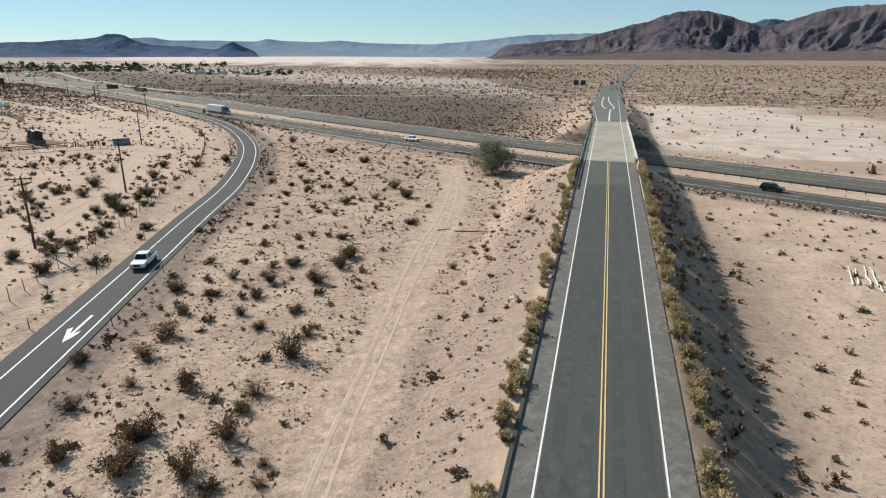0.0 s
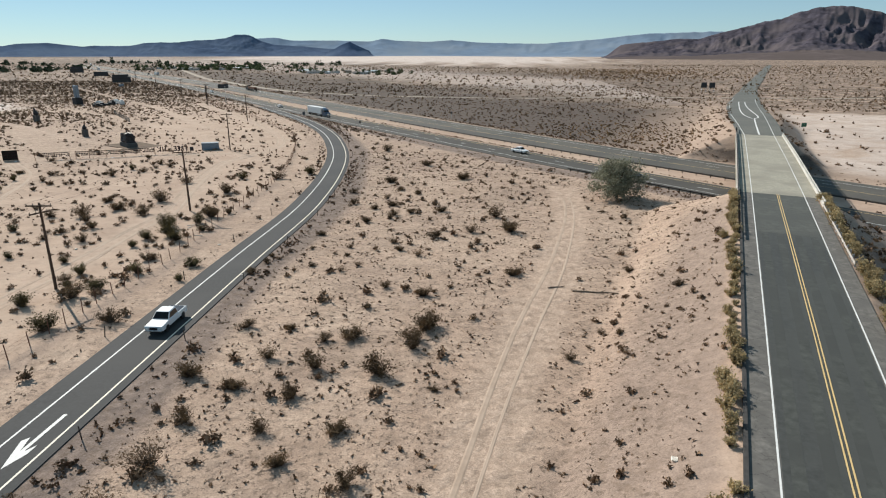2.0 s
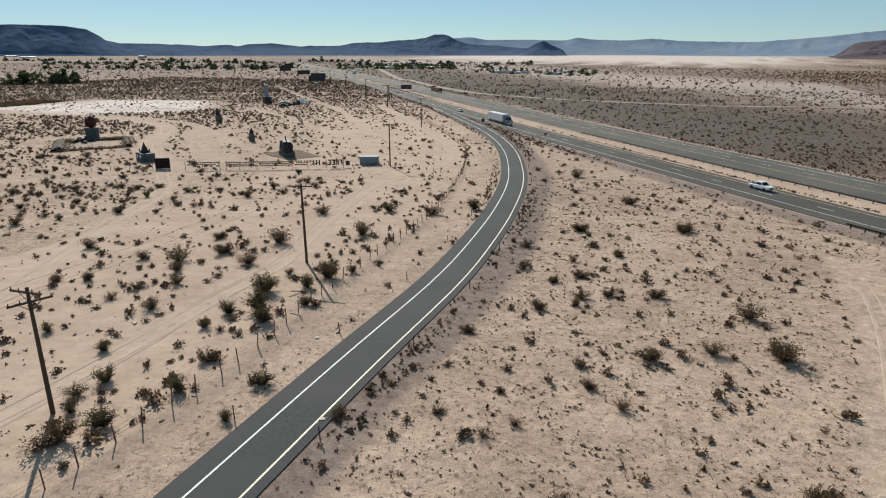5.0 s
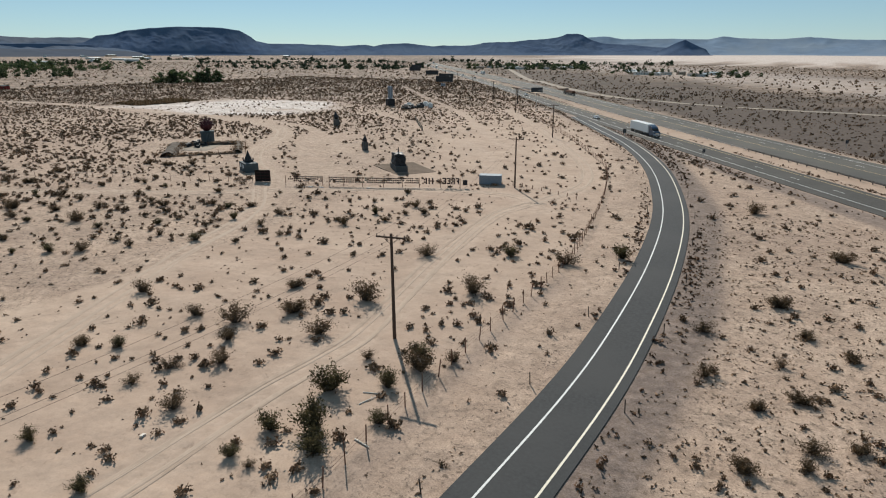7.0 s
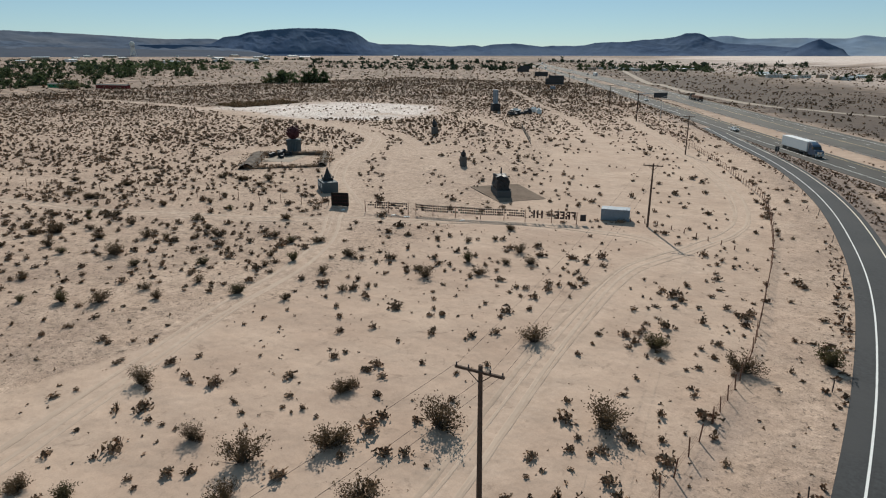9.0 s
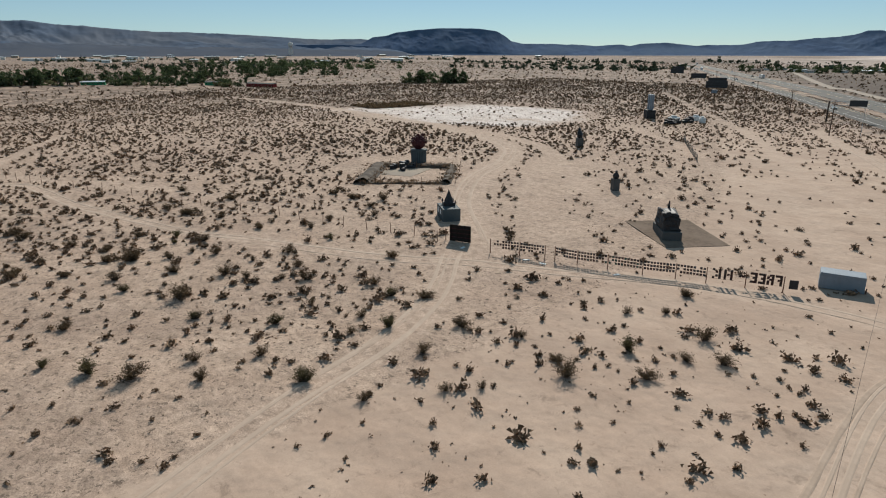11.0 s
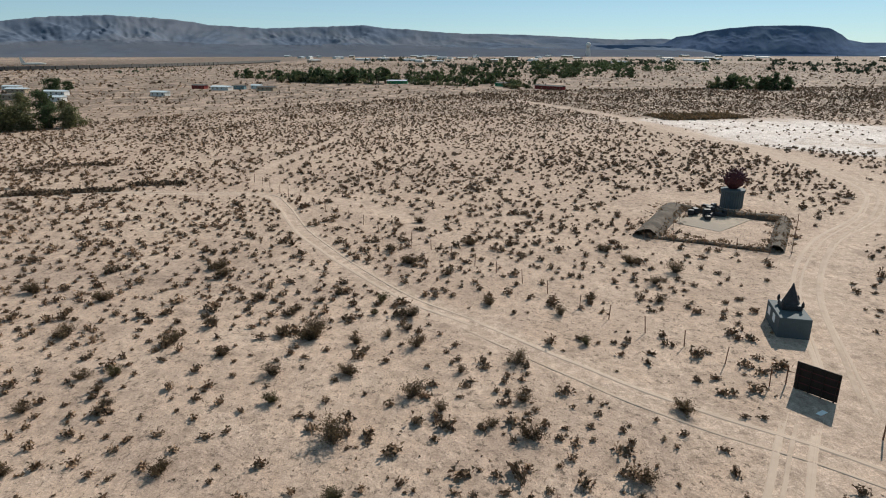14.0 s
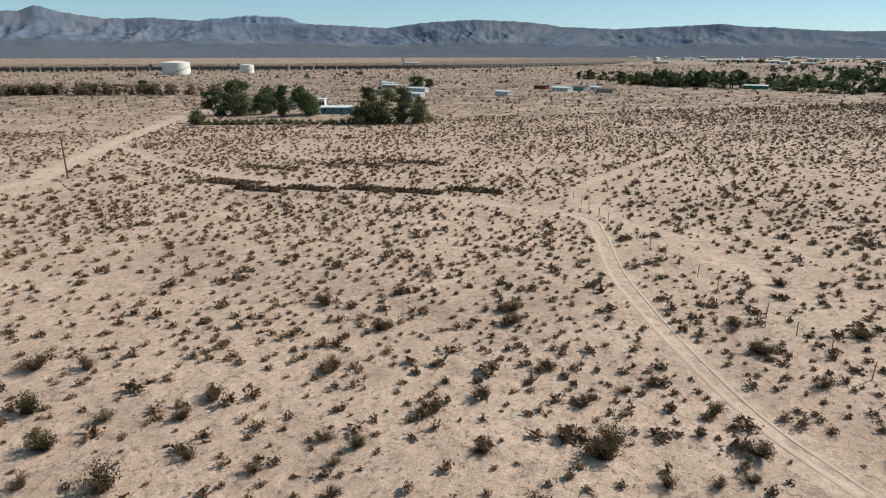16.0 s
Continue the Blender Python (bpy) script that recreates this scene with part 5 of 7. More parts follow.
scatter("desert_scrub", 44000, (-258, 22), (112, 318), thick, 1.12, 54, 41, "scrub", "low dark brown desert scrub dotted over pale sand", 0.47, 0.38)


def crumbs(x, y):
    """Twigs gather in small drifts."""
    drift = np.sin(x * 0.9 + 2 * np.sin(y * 0.37)) * np.sin(y * 1.1 + 2 * np.sin(x * 0.29))
    s, q = overpass_sq(x, y)
    between = (x > -40) & (q < -8)
    return clear_of_roads(x, y) * np.where(between, 0.8, 0.10) * np.clip(0.35 + drift, 0.05, 1)


scatter("desert_litter", 120000, (-130, 22), (112, 215), crumbs, 0.3, 6, 43, "scrub", "scattered twigs and tiny dry plants on the sand", 0.3, 0.45)


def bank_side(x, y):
    """Brush on the shaded side of the embankment, its dark colour taking in that shade."""
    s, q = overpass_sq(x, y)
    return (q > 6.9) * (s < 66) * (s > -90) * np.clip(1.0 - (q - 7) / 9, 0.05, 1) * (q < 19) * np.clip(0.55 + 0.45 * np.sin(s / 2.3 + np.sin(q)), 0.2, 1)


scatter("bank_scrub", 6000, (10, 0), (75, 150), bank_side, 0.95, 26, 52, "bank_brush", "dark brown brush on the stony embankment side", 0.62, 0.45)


def verges(x, y):
    f = along(FREEWAY[::2], x, y, 60)
    rr = along(RAMP, x, y, 14)
    s, q = overpass_sq(x, y)
    on = ((f > -12.5) & (f < -8.2)) | ((f > 6.6) & (f < 8.2)) | ((f > 37) & (f < 41)) | ((rr > 4.9) & (rr < 7.2) & (y > 60)) | ((rr < -2.2) & (rr > -4.2) & (y > 150))
    return on * ~((np.abs(q) < 8) & (s < 480)) * ~((f > -8) & (f < 6.4)) * ~((rr > -2.1) & (rr < 4.7)) * np.clip(0.45 + 0.55 * np.sin(x / 6 + y / 9), 0.1, 1)


scatter("verge_brush", 300000, (-330, 60), (130, 560), verges, 0.62, 13, 44, "rusty_brush", "rust-brown dry brush along the road verges", 0.5)


def rusty(x, y):
    f = along(FREEWAY[::2], x, y, 160)
    s, q = overpass_sq(x, y)
    near = np.exp(-((x - 50) / 26) ** 2 - ((y - 268) / 30) ** 2)
    return (f > 41) * (q < -16) * near


scatter("orange_scrub", 5200, (-20, 205), (110, 340), rusty, 0.85, 10, 48, "orange_brush", "orange-brown dry scrub beside the freeway", 0.45)
scatter("orange_plain", 9000, (60, 760), (420, 1400), lambda x, y: np.exp(-((x / y - 0.2) / 0.11) ** 2 - ((y - 1080) / 230) ** 2) * np.clip(patchy(x / 3, y / 5), 0.1, 1) * clear_of_roads(x, y), 2.2, 4, 49, "orange_brush", "orange-brown scrub on the far plain", 0.35)


def middle(x, y):
    return thick(x, y) * ~((x > -258) & (x < 112) & (y > 22) & (y < 318))


scatter("scrub_middle", 102000, (-430, -90), (112, 420), middle, 1.1, 18, 42, "scrub", "dark brown scrub thickening over the open sand", 0.44, 0.36)


def ring(x, y):
    return thick(x, y) * ~((x > -430) & (x < 112) & (y > -90) & (y < 420))


scatter("scrub_beyond", 150000, (-560, -260), (330, 640), ring, 1.5, 9, 45, "scrub", "dense low scrub across the open desert", 0.62)


def outer(x, y):
    inside = (x > -560) & (x < 330) & (y > -260) & (y < 640)
    d = np.hypot(x + 60, y - 120)
    return ~inside * (d < 1900) * np.clip(patchy(x / 4, y / 4), 0.1, 1) * clear_of_roads(x, y) * ~((y + 0.3 * x > 1480) & (x < 300))


scatter("scrub_far", 90000, (-1900, -1300), (1500, 1900), outer, 2.4, 5, 47, "scrub", "far desert scrub thinning towards the horizon", 0.45)
for k, (x, y, w) in enumerate([(-221.5, 55, 11), (-217.5, 65, 9), (-221, 75, 8), (-224.5, 87, 10), (-225, 98, 8), (-230, 109, 9), (-240, 52, 14), (-249, 70, 15), (-257, 84, 12)]):
    scatter("burnt_brush", 420 if k < 6 else 160, (x - w * 0.2, y - w * 0.62), (x + w * 0.12, y + w * 0.62), lambda a, b: np.ones(len(a)) * (0.85 if k < 4 else 0.55), 1.0, 20, 60 + k, "bank_brush", "dark windrow of dead brush lying on the sand", 0.5)
scatter("dark_thicket", 900, (-356, 288), (-334, 326), lambda a, b: np.ones(len(a)) * 0.8, 2.0, 20, 71, "creosote", "dark dry thicket beside the pale pan")
scatter("settlement_trees", 2600, (-2600, 250), (-380, 1900), lambda x, y: (np.hypot(x, y) > 1150) * (np.hypot(x, y) < 2600) * (np.sin(x / 140 + 2 * np.sin(y / 230)) * np.sin(y / 90) > 0.1) * clear_of_roads(x, y) * 0.9, 13.0, 14, 81, "far_green", "dark green trees of a far desert settlement", 0.5)
scatter("far_homestead_trees", 420, (-1700, -900), (-700, 60), lambda x, y: (np.sin(x / 90 + 2 * np.sin(y / 130)) * np.sin(y / 60) > 0.45) * 0.8, 8.0, 14, 82, "far_green", "scattered dark trees on the far desert plain", 0.5)

# ---- trees ----
M["tamarisk"] = leaf_material("tamarisk", (0.16, 0.165, 0.115), (0.25, 0.245, 0.18))
M["tree_green"] = leaf_material("tree_green", (0.05, 0.07, 0.032), (0.085, 0.11, 0.05))
M["tree_olive"] = leaf_material("tree_olive", (0.095, 0.10, 0.048), (0.15, 0.145, 0.075))
M["bark"] = material("bark", (0.10, 0.075, 0.055), 0.95, grain=4, spread=0.4)


def tree_kind(name, seed, tall, wide, blobs, leaves, leaf_size, mat, low=0.15, label="", category="tree", limbs=True, clump=1.0):
    """A tree: tapered trunk, limbs to every clump, and a ragged crown of small leaf clumps with gaps."""
    r = random.Random(seed)
    th = thing(name, Matrix(), label, category)
    bm = fresh()
    fork = Vector((r.gauss(0, 0.05) * wide, r.gauss(0, 0.05) * wide, tall * 0.28))
    rod(bm, (0, 0, -0.3), fork, tall * 0.045, tall * 0.03, 8)
    lv, lf = [], []
    for _ in range(blobs):
        az, out = r.uniform(0, 2 * math.pi), r.random() ** 0.6
        h = r.uniform(low, 1.0)
        reach = wide * 0.5 * out * math.sqrt(max(0.05, 1 - ((h - 0.45) / 0.6) ** 2))
        c = Vector((math.cos(az) * reach, math.sin(az) * reach, tall * h * 0.9))
        if limbs:
            rod(bm, fork * r.uniform(0.5, 1.0), c, tall * 0.016, tall * 0.005, 5)
        rad = wide * r.uniform(0.17, 0.27) * clump
        for _ in range(leaves // blobs):
            d = Vector((r.gauss(0, 1), r.gauss(0, 1), r.gauss(0, 0.8))) * rad * 0.5
            p = c + d
            p.z = max(p.z, 0.05 * tall)
            leaf(lv, lf, p, leaf_size * r.uniform(0.6, 1.4), r)
    part("trunk", bm, M["bark"], th)
    sheet("crown", lv, lf, M[mat], th)
    return th


def stand(ob, x, y, scale=1.0, turn=0.0):
    ob.matrix_basis = Matrix.Translation((x, y, gz(x, y) - 0.05)) @ Matrix.Rotation(turn, 4, "Z") @ Matrix.Scale(scale, 4)
    return ob


big_tree = stand(tree_kind("tamarisk_tree", 3, 8.2, 11.5, 64, 15000, 0.17, "tamarisk", 0.16, "broad grey-green tamarisk tree beside the freeway", clump=0.55), 27.0, 157.0)
TREES = [stand(tree_kind("tree", 5, 7.0, 6.5, 22, 3300, 0.26, "tree_green", 0.08, "dark green leafy shade tree in a desert yard"), -395, -70, 2.0),
         stand(tree_kind("tree", 6, 6.0, 7.0, 22, 3200, 0.26, "tree_olive", 0.1, "olive-green bushy tree in a desert yard"), -340, 31, 1.5, 1),
         stand(tree_kind("tree", 7, 9.0, 5.0, 20, 3000, 0.26, "tree_green", 0.1, "tall dark green tree in a desert yard"), -357, -18, 1.6, 2)]
r = random.Random(77)


def more_tree(k, x, y, scale):
    m = Matrix.Translation((x, y, gz(x, y) - 0.05)) @ Matrix.Rotation(r.uniform(0, 6), 4, "Z")
    ob = copy_thing(TREES[k], m)
    ob.matrix_basis = m @ Matrix.Diagonal((scale * r.uniform(0.85, 1.2), scale * r.uniform(0.85, 1.2), scale, 1))
    return ob


for k, x, y, sc in [(1, -316, -31, 0.75), (1, -321, -35, 0.6), (0, -353, -47, 1.15), (1, -357, -39, 1.25), (0, -364, -33, 1.1), (0, -365, -11, 1.2), (1, -374, -14, 1.0), (1, -345, 37, 1.2), (0, -349, 44, 1.0), (1, -352, 51, 1.0), (1, -343, 26, 0.9),
                    (0, -416, 16, 1.2), (0, -402, -56, 1.2), (1, -392, -45, 1.1), (0, -384, -78, 1.0), (0, -408, -40, 1.2), (0, -456, -23, 1.0), (1, -462, -12, 1.0), (1, -440, -60, 0.8), (0, -572, -36, 1.3), (0, -604, -38, 0.9), (0, -511, -242, 0.9), (1, -430, 20, 0.7)]:
    sc *= 1.25 if x > -420 else 1.2
    more_tree(k, x, y, sc)
NEAR_TREES = TREES
TREES = [stand(tree_kind("tree", 15, 7.0, 7.5, 9, 200, 0.85, "tree_green", 0.06, "dark green tree in a far shelter belt"), -715, 160, 1.2),
         stand(tree_kind("tree", 16, 5.5, 8.0, 9, 190, 0.85, "tree_olive", 0.06, "olive bushy tree in a far shelter belt"), -705, 172, 1.1),
         stand(tree_kind("tree", 17, 9.5, 5.5, 8, 190, 0.85, "tree_green", 0.08, "tall dark tree in a far shelter belt"), -700, 150, 1.2)]
for n, (x0, y0, x1, y1, count, lo, hi) in enumerate([(-740, 112, -688, 198, 46, 0.9, 1.7), (-800, 165, -700, 262, 40, 0.7, 1.4), (-668, 232, -590, 312, 44, 0.4, 0.9), (-800, 255, -650, 312, 44, 0.6, 1.2), (-1000, 320, -780, 520, 80, 0.8, 1.5), (-1450, 500, -1000, 740, 70, 1.1, 2.0),
                                                     (-554, 456, -524, 494, 22, 0.9, 1.5), (-870, 50, -780, 150, 36, 0.7, 1.3), (-600, 1050, -390, 1220, 50, 0.8, 1.4), (-310, 880, -120, 1040, 40, 0.5, 1.0)]):
    joined = ([], [])
    for _ in range(count):
        u = r.random()
        wide = 0.4 if n == 6 else 1.0
        k, sc = r.choice((0, 0, 1, 2)), r.uniform(lo, hi)
        x, y = x0 + (x1 - x0) * u + r.uniform(-14, 14) * wide, y0 + (y1 - y0) * (u if n not in (4, 5, 8, 9) else r.random()) + r.uniform(-14, 14) * wide
        if n in (0, 1, 2, 3, 6, 7):
            more_tree(k, x, y, sc)
            continue
        m = Matrix.Translation((x, y, gz(x, y))) @ Matrix.Rotation(r.uniform(0, 6), 4, "Z") @ Matrix.Scale(sc, 4)
        crown = [c for c in TREES[k].children if c.name.startswith("crown")][0].data
        base = len(joined[0])
        joined[0].extend(m @ v.co for v in crown.vertices)
        joined[1].extend(tuple(base + q for q in f.vertices) for f in crown.polygons)
    if joined[0]:
        tagged(sheet("far_trees", *joined, M["tree_green"]), "dark green trees of a far settlement", "trees", kind="stuff")
HEDGE = stand(tree_kind("shrub", 9, 2.2, 2.8, 9, 240, 0.26, "tree_olive", 0.1, "rounded olive hedge shrub along a yard edge", "shrub", False), -324, -41)
for i in range(44):
    u = i / 43
    x, y = np.interp(u, [0, 0.3, 0.65, 1], [-317, -322, -330, -339]), np.interp(u, [0, 0.3, 0.65, 1], [-30, -16, 4, 26])
    m = Matrix.Translation((x + r.uniform(-1, 1), y, gz(x, y) - 0.05)) @ Matrix.Rotation(r.uniform(0, 6), 4, "Z")
    ob = copy_thing(HEDGE, m)
    ob.matrix_basis = m @ Matrix.Scale(r.uniform(0.7, 1.15), 4)
M["bare_brush"] = leaf_material("bare_brush", (0.13, 0.098, 0.068), (0.19, 0.145, 0.10))
DUSTY = tree_kind("shrub", 19, 2.6, 2.8, 10, 260, 0.24, "bare_brush", 0.1, "dusty brown half-bare tall shrub along a lane", "shrub")
stand(DUSTY, -452, -236, 2.4)
for i in range(64):
    u = r.random()
    x, y = np.interp(u, [0, 0.35, 0.6, 1], [-424, -446, -461, -485]) + r.uniform(-8, 8), np.interp(u, [0, 0.35, 0.6, 1], [-282, -257, -212, -140])
    m = Matrix.Translation((x, y, gz(x, y) - 0.05)) @ Matrix.Rotation(r.uniform(0, 6), 4, "Z")
    ob = copy_thing(DUSTY, m)
    ob.matrix_basis = m @ Matrix.Scale(r.uniform(1.8, 3.4), 4)

# ---- sculpture park ----
M["metal_dark"] = material("metal_dark", (0.035, 0.034, 0.036), 0.6, 0.3, grain=3, spread=0.35)
M["oxide_red"] = material("oxide_red", (0.06, 0.014, 0.017), 0.7, grain=3, spread=0.3)
M["plinth_grey"] = material("plinth_grey", (0.085, 0.083, 0.078), 0.85, grain=2, spread=0.15, second=(0.09, 0.09, 0.088), blotch=0.5)
M["plinth_blue"] = material("plinth_blue", (0.075, 0.092, 0.098), 0.8, grain=2, spread=0.15, second=(0.062, 0.078, 0.084), blotch=0.5)
M["container_blue"] = material("container_blue", (0.21, 0.245, 0.28), 0.6, 0.1, grain=2, spread=0.12, second=(0.22, 0.26, 0.30), blotch=0.6)
# dark brown sign board, its colour taken nearly black for the backlit back
M["board_backlit"] = material("board_backlit", (0.018, 0.012, 0.009), 0.8, grain=2, spread=0.3)
M["paving"] = material("paving", (0.155, 0.118, 0.092), 1.0, grain=1.5, spread=0.25, second=(0.195, 0.15, 0.118), blotch=0.2, spec=0.05)
M["white_sheet"] = material("white_sheet", (0.7, 0.7, 0.68), 0.8, grain=3, spread=0.1)


def on_ground(x, y, yaw=0.0, dz=0.0):
    return pose(x, y, gz(x, y) + dz, 0, 0, yaw)


def lathe(bm, rings, sides=16, m=Matrix()):
    """Rings of (radius, height) joined into a solid of revolution."""
    loops = []
    for rad, z in rings:
        loops.append([bm.verts.new(m @ Vector((math.cos(2 * math.pi * k / sides) * rad, math.sin(2 * math.pi * k / sides) * rad, z))) for k in range(sides)])
    for a, b in zip(loops, loops[1:]):
        for k in range(sides):
            bm.faces.new((a[k], a[(k + 1) % sides], b[(k + 1) % sides], b[k]))
    bm.faces.new(loops[0][::-1])
    bm.faces.new(loops[-1])


# round pedestal and spiked head
bm = fresh()
lathe(bm, [(1.75, -0.3), (1.75, 2.6), (1.9, 2.65), (1.9, 3.0), (1.5, 3.05)], 56)
for v in bm.verts:
    if v.co.z < 2.62 and int(round(math.atan2(v.co.y, v.co.x) / (2 * math.pi / 56))) % 2:
        v.co.x, v.co.y = v.co.x * 0.95, v.co.y * 0.95
pedestal = part("pedestal", bm, M["plinth_blue"])
pedestal.matrix_world = on_ground(-190.5, 220.0) @ Matrix.Scale(1.15, 4)
tagged(pedestal, "round blue-grey ribbed pedestal standing in sand", "pedestal")
bm = fresh()
bmesh.ops.create_icosphere(bm, subdivisions=3, radius=1.55)
for v in bm.verts:
    n = noise.noise(v.co * 1.4) * 0.16 + noise.noise(v.co * 3.1) * 0.07
    v.co = v.co * (1 + n)
    v.co.z = v.co.z * 1.08 + 4.55
    if v.co.z < 3.5:
        v.co.x *= 0.82
        v.co.y *= 0.82
rr = random.Random(4)
for _ in range(46):
    d = Vector((rr.gauss(0, 1), rr.gauss(0, 1), abs(rr.gauss(0.25, 0.8)))).normalized()
    p0, p1 = Vector((0, 0, 4.55)) + d * 1.45, Vector((0, 0, 4.55)) + d * rr.uniform(1.95, 2.25)
    rod(bm, p0, p1, 0.07, 0.05, 5)
    rod(bm, p1, p1 + d * 0.16, 0.16, 0.12, 6)
head = part("statue", bm, M["oxide_red"], smooth=False)
head.matrix_world = on_ground(-190.5, 220.0) @ Matrix.Scale(1.15, 4)
tagged(head, "dark red round statue with radiating knobbed spikes on a pedestal", "statue")
# brush-lined enclosure in front of it
COURT = [(-174.6, 194.2), (-163.6, 209.0), (-179.2, 222.6), (-191.0, 208.4)]
M["thatch"] = material("thatch", (0.095, 0.072, 0.054), 0.95, grain=2.5, spread=0.5, second=(0.055, 0.042, 0.032), blotch=0.5)
for i in range(4):
    (x0, y0), (x1, y1) = COURT[i], COURT[(i + 1) % 4]
    ln = np.linspace((x0, y0), (x1, y1), 26)
    tall, half = (0.5, 0.7) if i == 0 else (1.5, 2.2) if i == 3 else (1.1, 1.3)
    verts, faces, prof = [], [], [(-1, -0.1), (-0.7, 0.55), (-0.25, 0.95), (0.25, 1.0), (0.7, 0.6), (1, -0.1)]
    t = (ln[-1] - ln[0]) / np.linalg.norm(ln[-1] - ln[0])
    o = np.array([t[1], -t[0]])
    for j, p in enumerate(ln):
        for q, h in prof:
            w = p + o * q * half
            verts.append((*w, gz(*w) + h * tall * (0.85 + 0.3 * noise.noise(Vector((*w, h)) * 0.5))))
    k = len(prof)
    faces = [(j * k + c, j * k + c + 1, (j + 1) * k + c + 1, (j + 1) * k + c) for j in range(len(ln) - 1) for c in range(k - 1)]
    tagged(sheet("brush_bank", verts, faces, M["thatch"], smooth=True), "low bank of dark brush and soil round the statue court", "bank", "statue court banks")
    for p in ln[::6]:
        w = p + o * (half + 0.8) * (1 if i in (0, 1) else -1)
        bm = fresh()
        rod(bm, (0, 0, -0.3), (0, 0, 1.9), 0.05, 0.045, 6)
        ob = part("fence_post", bm, M["rust"])
        ob.matrix_world = on_ground(*w) @ pose(0, 0, 0, rr.uniform(-4, 4), rr.uniform(-4, 4), 0)
        tagged(ob, "rusty steel post beside the statue court", "post", "statue court posts")
bm = fresh()
box(bm, -5.5, 4.0, -6.0, 6.0, -0.05, 0.10, 0.02)
slab = part("court_slab", bm, M["dirt_road"])
slab.matrix_world = on_ground(-181.5, 210.5, 31)
tagged(slab, "dusty tan concrete slab inside the statue court", "slab")
for i in range(4):
    (x0, y0), (x1, y1) = COURT[i], COURT[(i + 1) % 4]
    for k in range(4):
        u = (k + 0.5) / 4
        cx, cy = x0 + (x1 - x0) * u, y0 + (y1 - y0) * u
        sp = 2.4 if i == 3 else 1.5
        ob = scatter("bank_brush", 60, (cx - sp * 1.3, cy - sp * 1.3), (cx + sp * 1.3, cy + sp * 1.3), lambda a, b: np.ones(len(a)) * 0.8, 0.5, 20, 300 + i * 4 + k, "dry_brush", "dry brush heaped on the bank round the statue court", 0.5)
        ob.location.z = 0.35 if i == 0 else 0.75
for k in range(16):
    bm = fresh()
    w, d, h = rr.uniform(0.6, 1.7), rr.uniform(0.5, 1.4), rr.uniform(0.4, 1.5)
    box(bm, -w / 2, w / 2, -d / 2, d / 2, 0, h, 0.06)
    rod(bm, (0, 0, h * 0.5), (rr.uniform(-1, 1), rr.uniform(-1, 1), h * 0.7), 0.08, 0.06, 6)
    ob = part("scrap", bm, M["metal_dark"])
    u, v = rr.uniform(-3.5, 1.5), rr.uniform(-4.5, 4.5)
    c, s2 = math.cos(radians(31)), math.sin(radians(31))
    x, y = -184.5 + u * c - v * s2, 212.5 + u * s2 + v * c
    ob.matrix_world = on_ground(x, y, rr.uniform(0, 180), 0.1)
    tagged(ob, "dark heap of metal scrap on the court slab", "scrap", "court scrap")

# square box with a pointed spire
box_pl = thing("spire_plinth", on_ground(-140.1, 192.5, -24.6), "blue-grey block plinth with small white panels", "plinth")
bm = fresh()
box(bm, -2.6, 2.6, -1.55, 1.55, -0.3, 2.15, 0.04)
part("block", bm, M["plinth_blue"], box_pl)
for k, yy in enumerate((-0.95, 0.5)):
    bm = fresh()
    box(bm, yy * 1.4 - 0.55, yy * 1.4 + 0.35, -1.578, -1.555, 0.9, 1.75)
    part("panel", bm, M["white_sheet"], box_pl, "pale notice panel")
bm = fresh()
box(bm, -1.0, 1.0, -1.0, 1.0, 2.15, 2.7, 0.08)
lathe(bm, [(0.95, 2.65), (0.8, 3.0), (0.5, 3.7), (0.22, 4.4), (0.04, 4.95)], 8)
for sx in (-1, 1):
    for sy2 in (-1, 1):
        lathe(bm, [(0.16, 2.6), (0.16, 2.95), (0.03, 3.25)], 6, Matrix.Translation((sx * 0.95, sy2 * 0.95, 0)))
ob = part("statue", bm, M["metal_dark"])
ob.matrix_world = on_ground(-140.6, 192.9, -24.6)
tagged(ob, "dark pointed spire statue on a square plinth", "statue")

# upright dark sign board seen from behind
bd = thing("sign_board", on_ground(-127.5, 185.4, 30), "dark brown sign board, its braced back painted darker as backlit", "sign board")
bm = fresh()
box(bm, -1.75, 1.75, -0.04, 0.04, 0.02, 2.6, 0.01)
part("board", bm, M["board_backlit"], bd)
for xx in (-1.5, -0.5, 0.5, 1.5):
    bm = fresh()
    box(bm, xx - 0.05, xx + 0.05, -0.16, -0.045, -0.3, 2.5)
    part("upright", bm, M["board_backlit"], bd)
for zz in (0.7, 1.35, 2.0):
    bm = fresh()
    box(bm, -1.7, 1.7, -0.10, -0.045, zz - 0.04, zz + 0.04)
    part("batten", bm, M["oxide_red"], bd)
bm = fresh()
rod(bm, (-2.4, 0, -0.3), (-2.4, 0, 1.9), 0.06, 0.06, 6)
rod(bm, (-2.4, 0, 1.4), (-1.7, 0, 1.4), 0.03, 0.03, 5)
part("side_post", bm, M["rust"], bd)

# fence hung with square tiles, and the lettering seen from behind
TILE_FENCE = [(-121.0, 186.0), (-117.4, 188.5), (-114.2, 190.4), (-113.0, 191.2), (-110.0, 192.5), (-106.2, 194.4), (-102.1, 196.5), (-98.6, 198.7), (-95.4, 200.6), (-91.6, 203.2), (-88.1, 205.7)]
COLOURS = [(0.03, 0.016, 0.014), (0.035, 0.028, 0.026), (0.05, 0.02, 0.018), (0.018, 0.05, 0.04), (0.085, 0.05, 0.028), (0.026, 0.024, 0.028)]
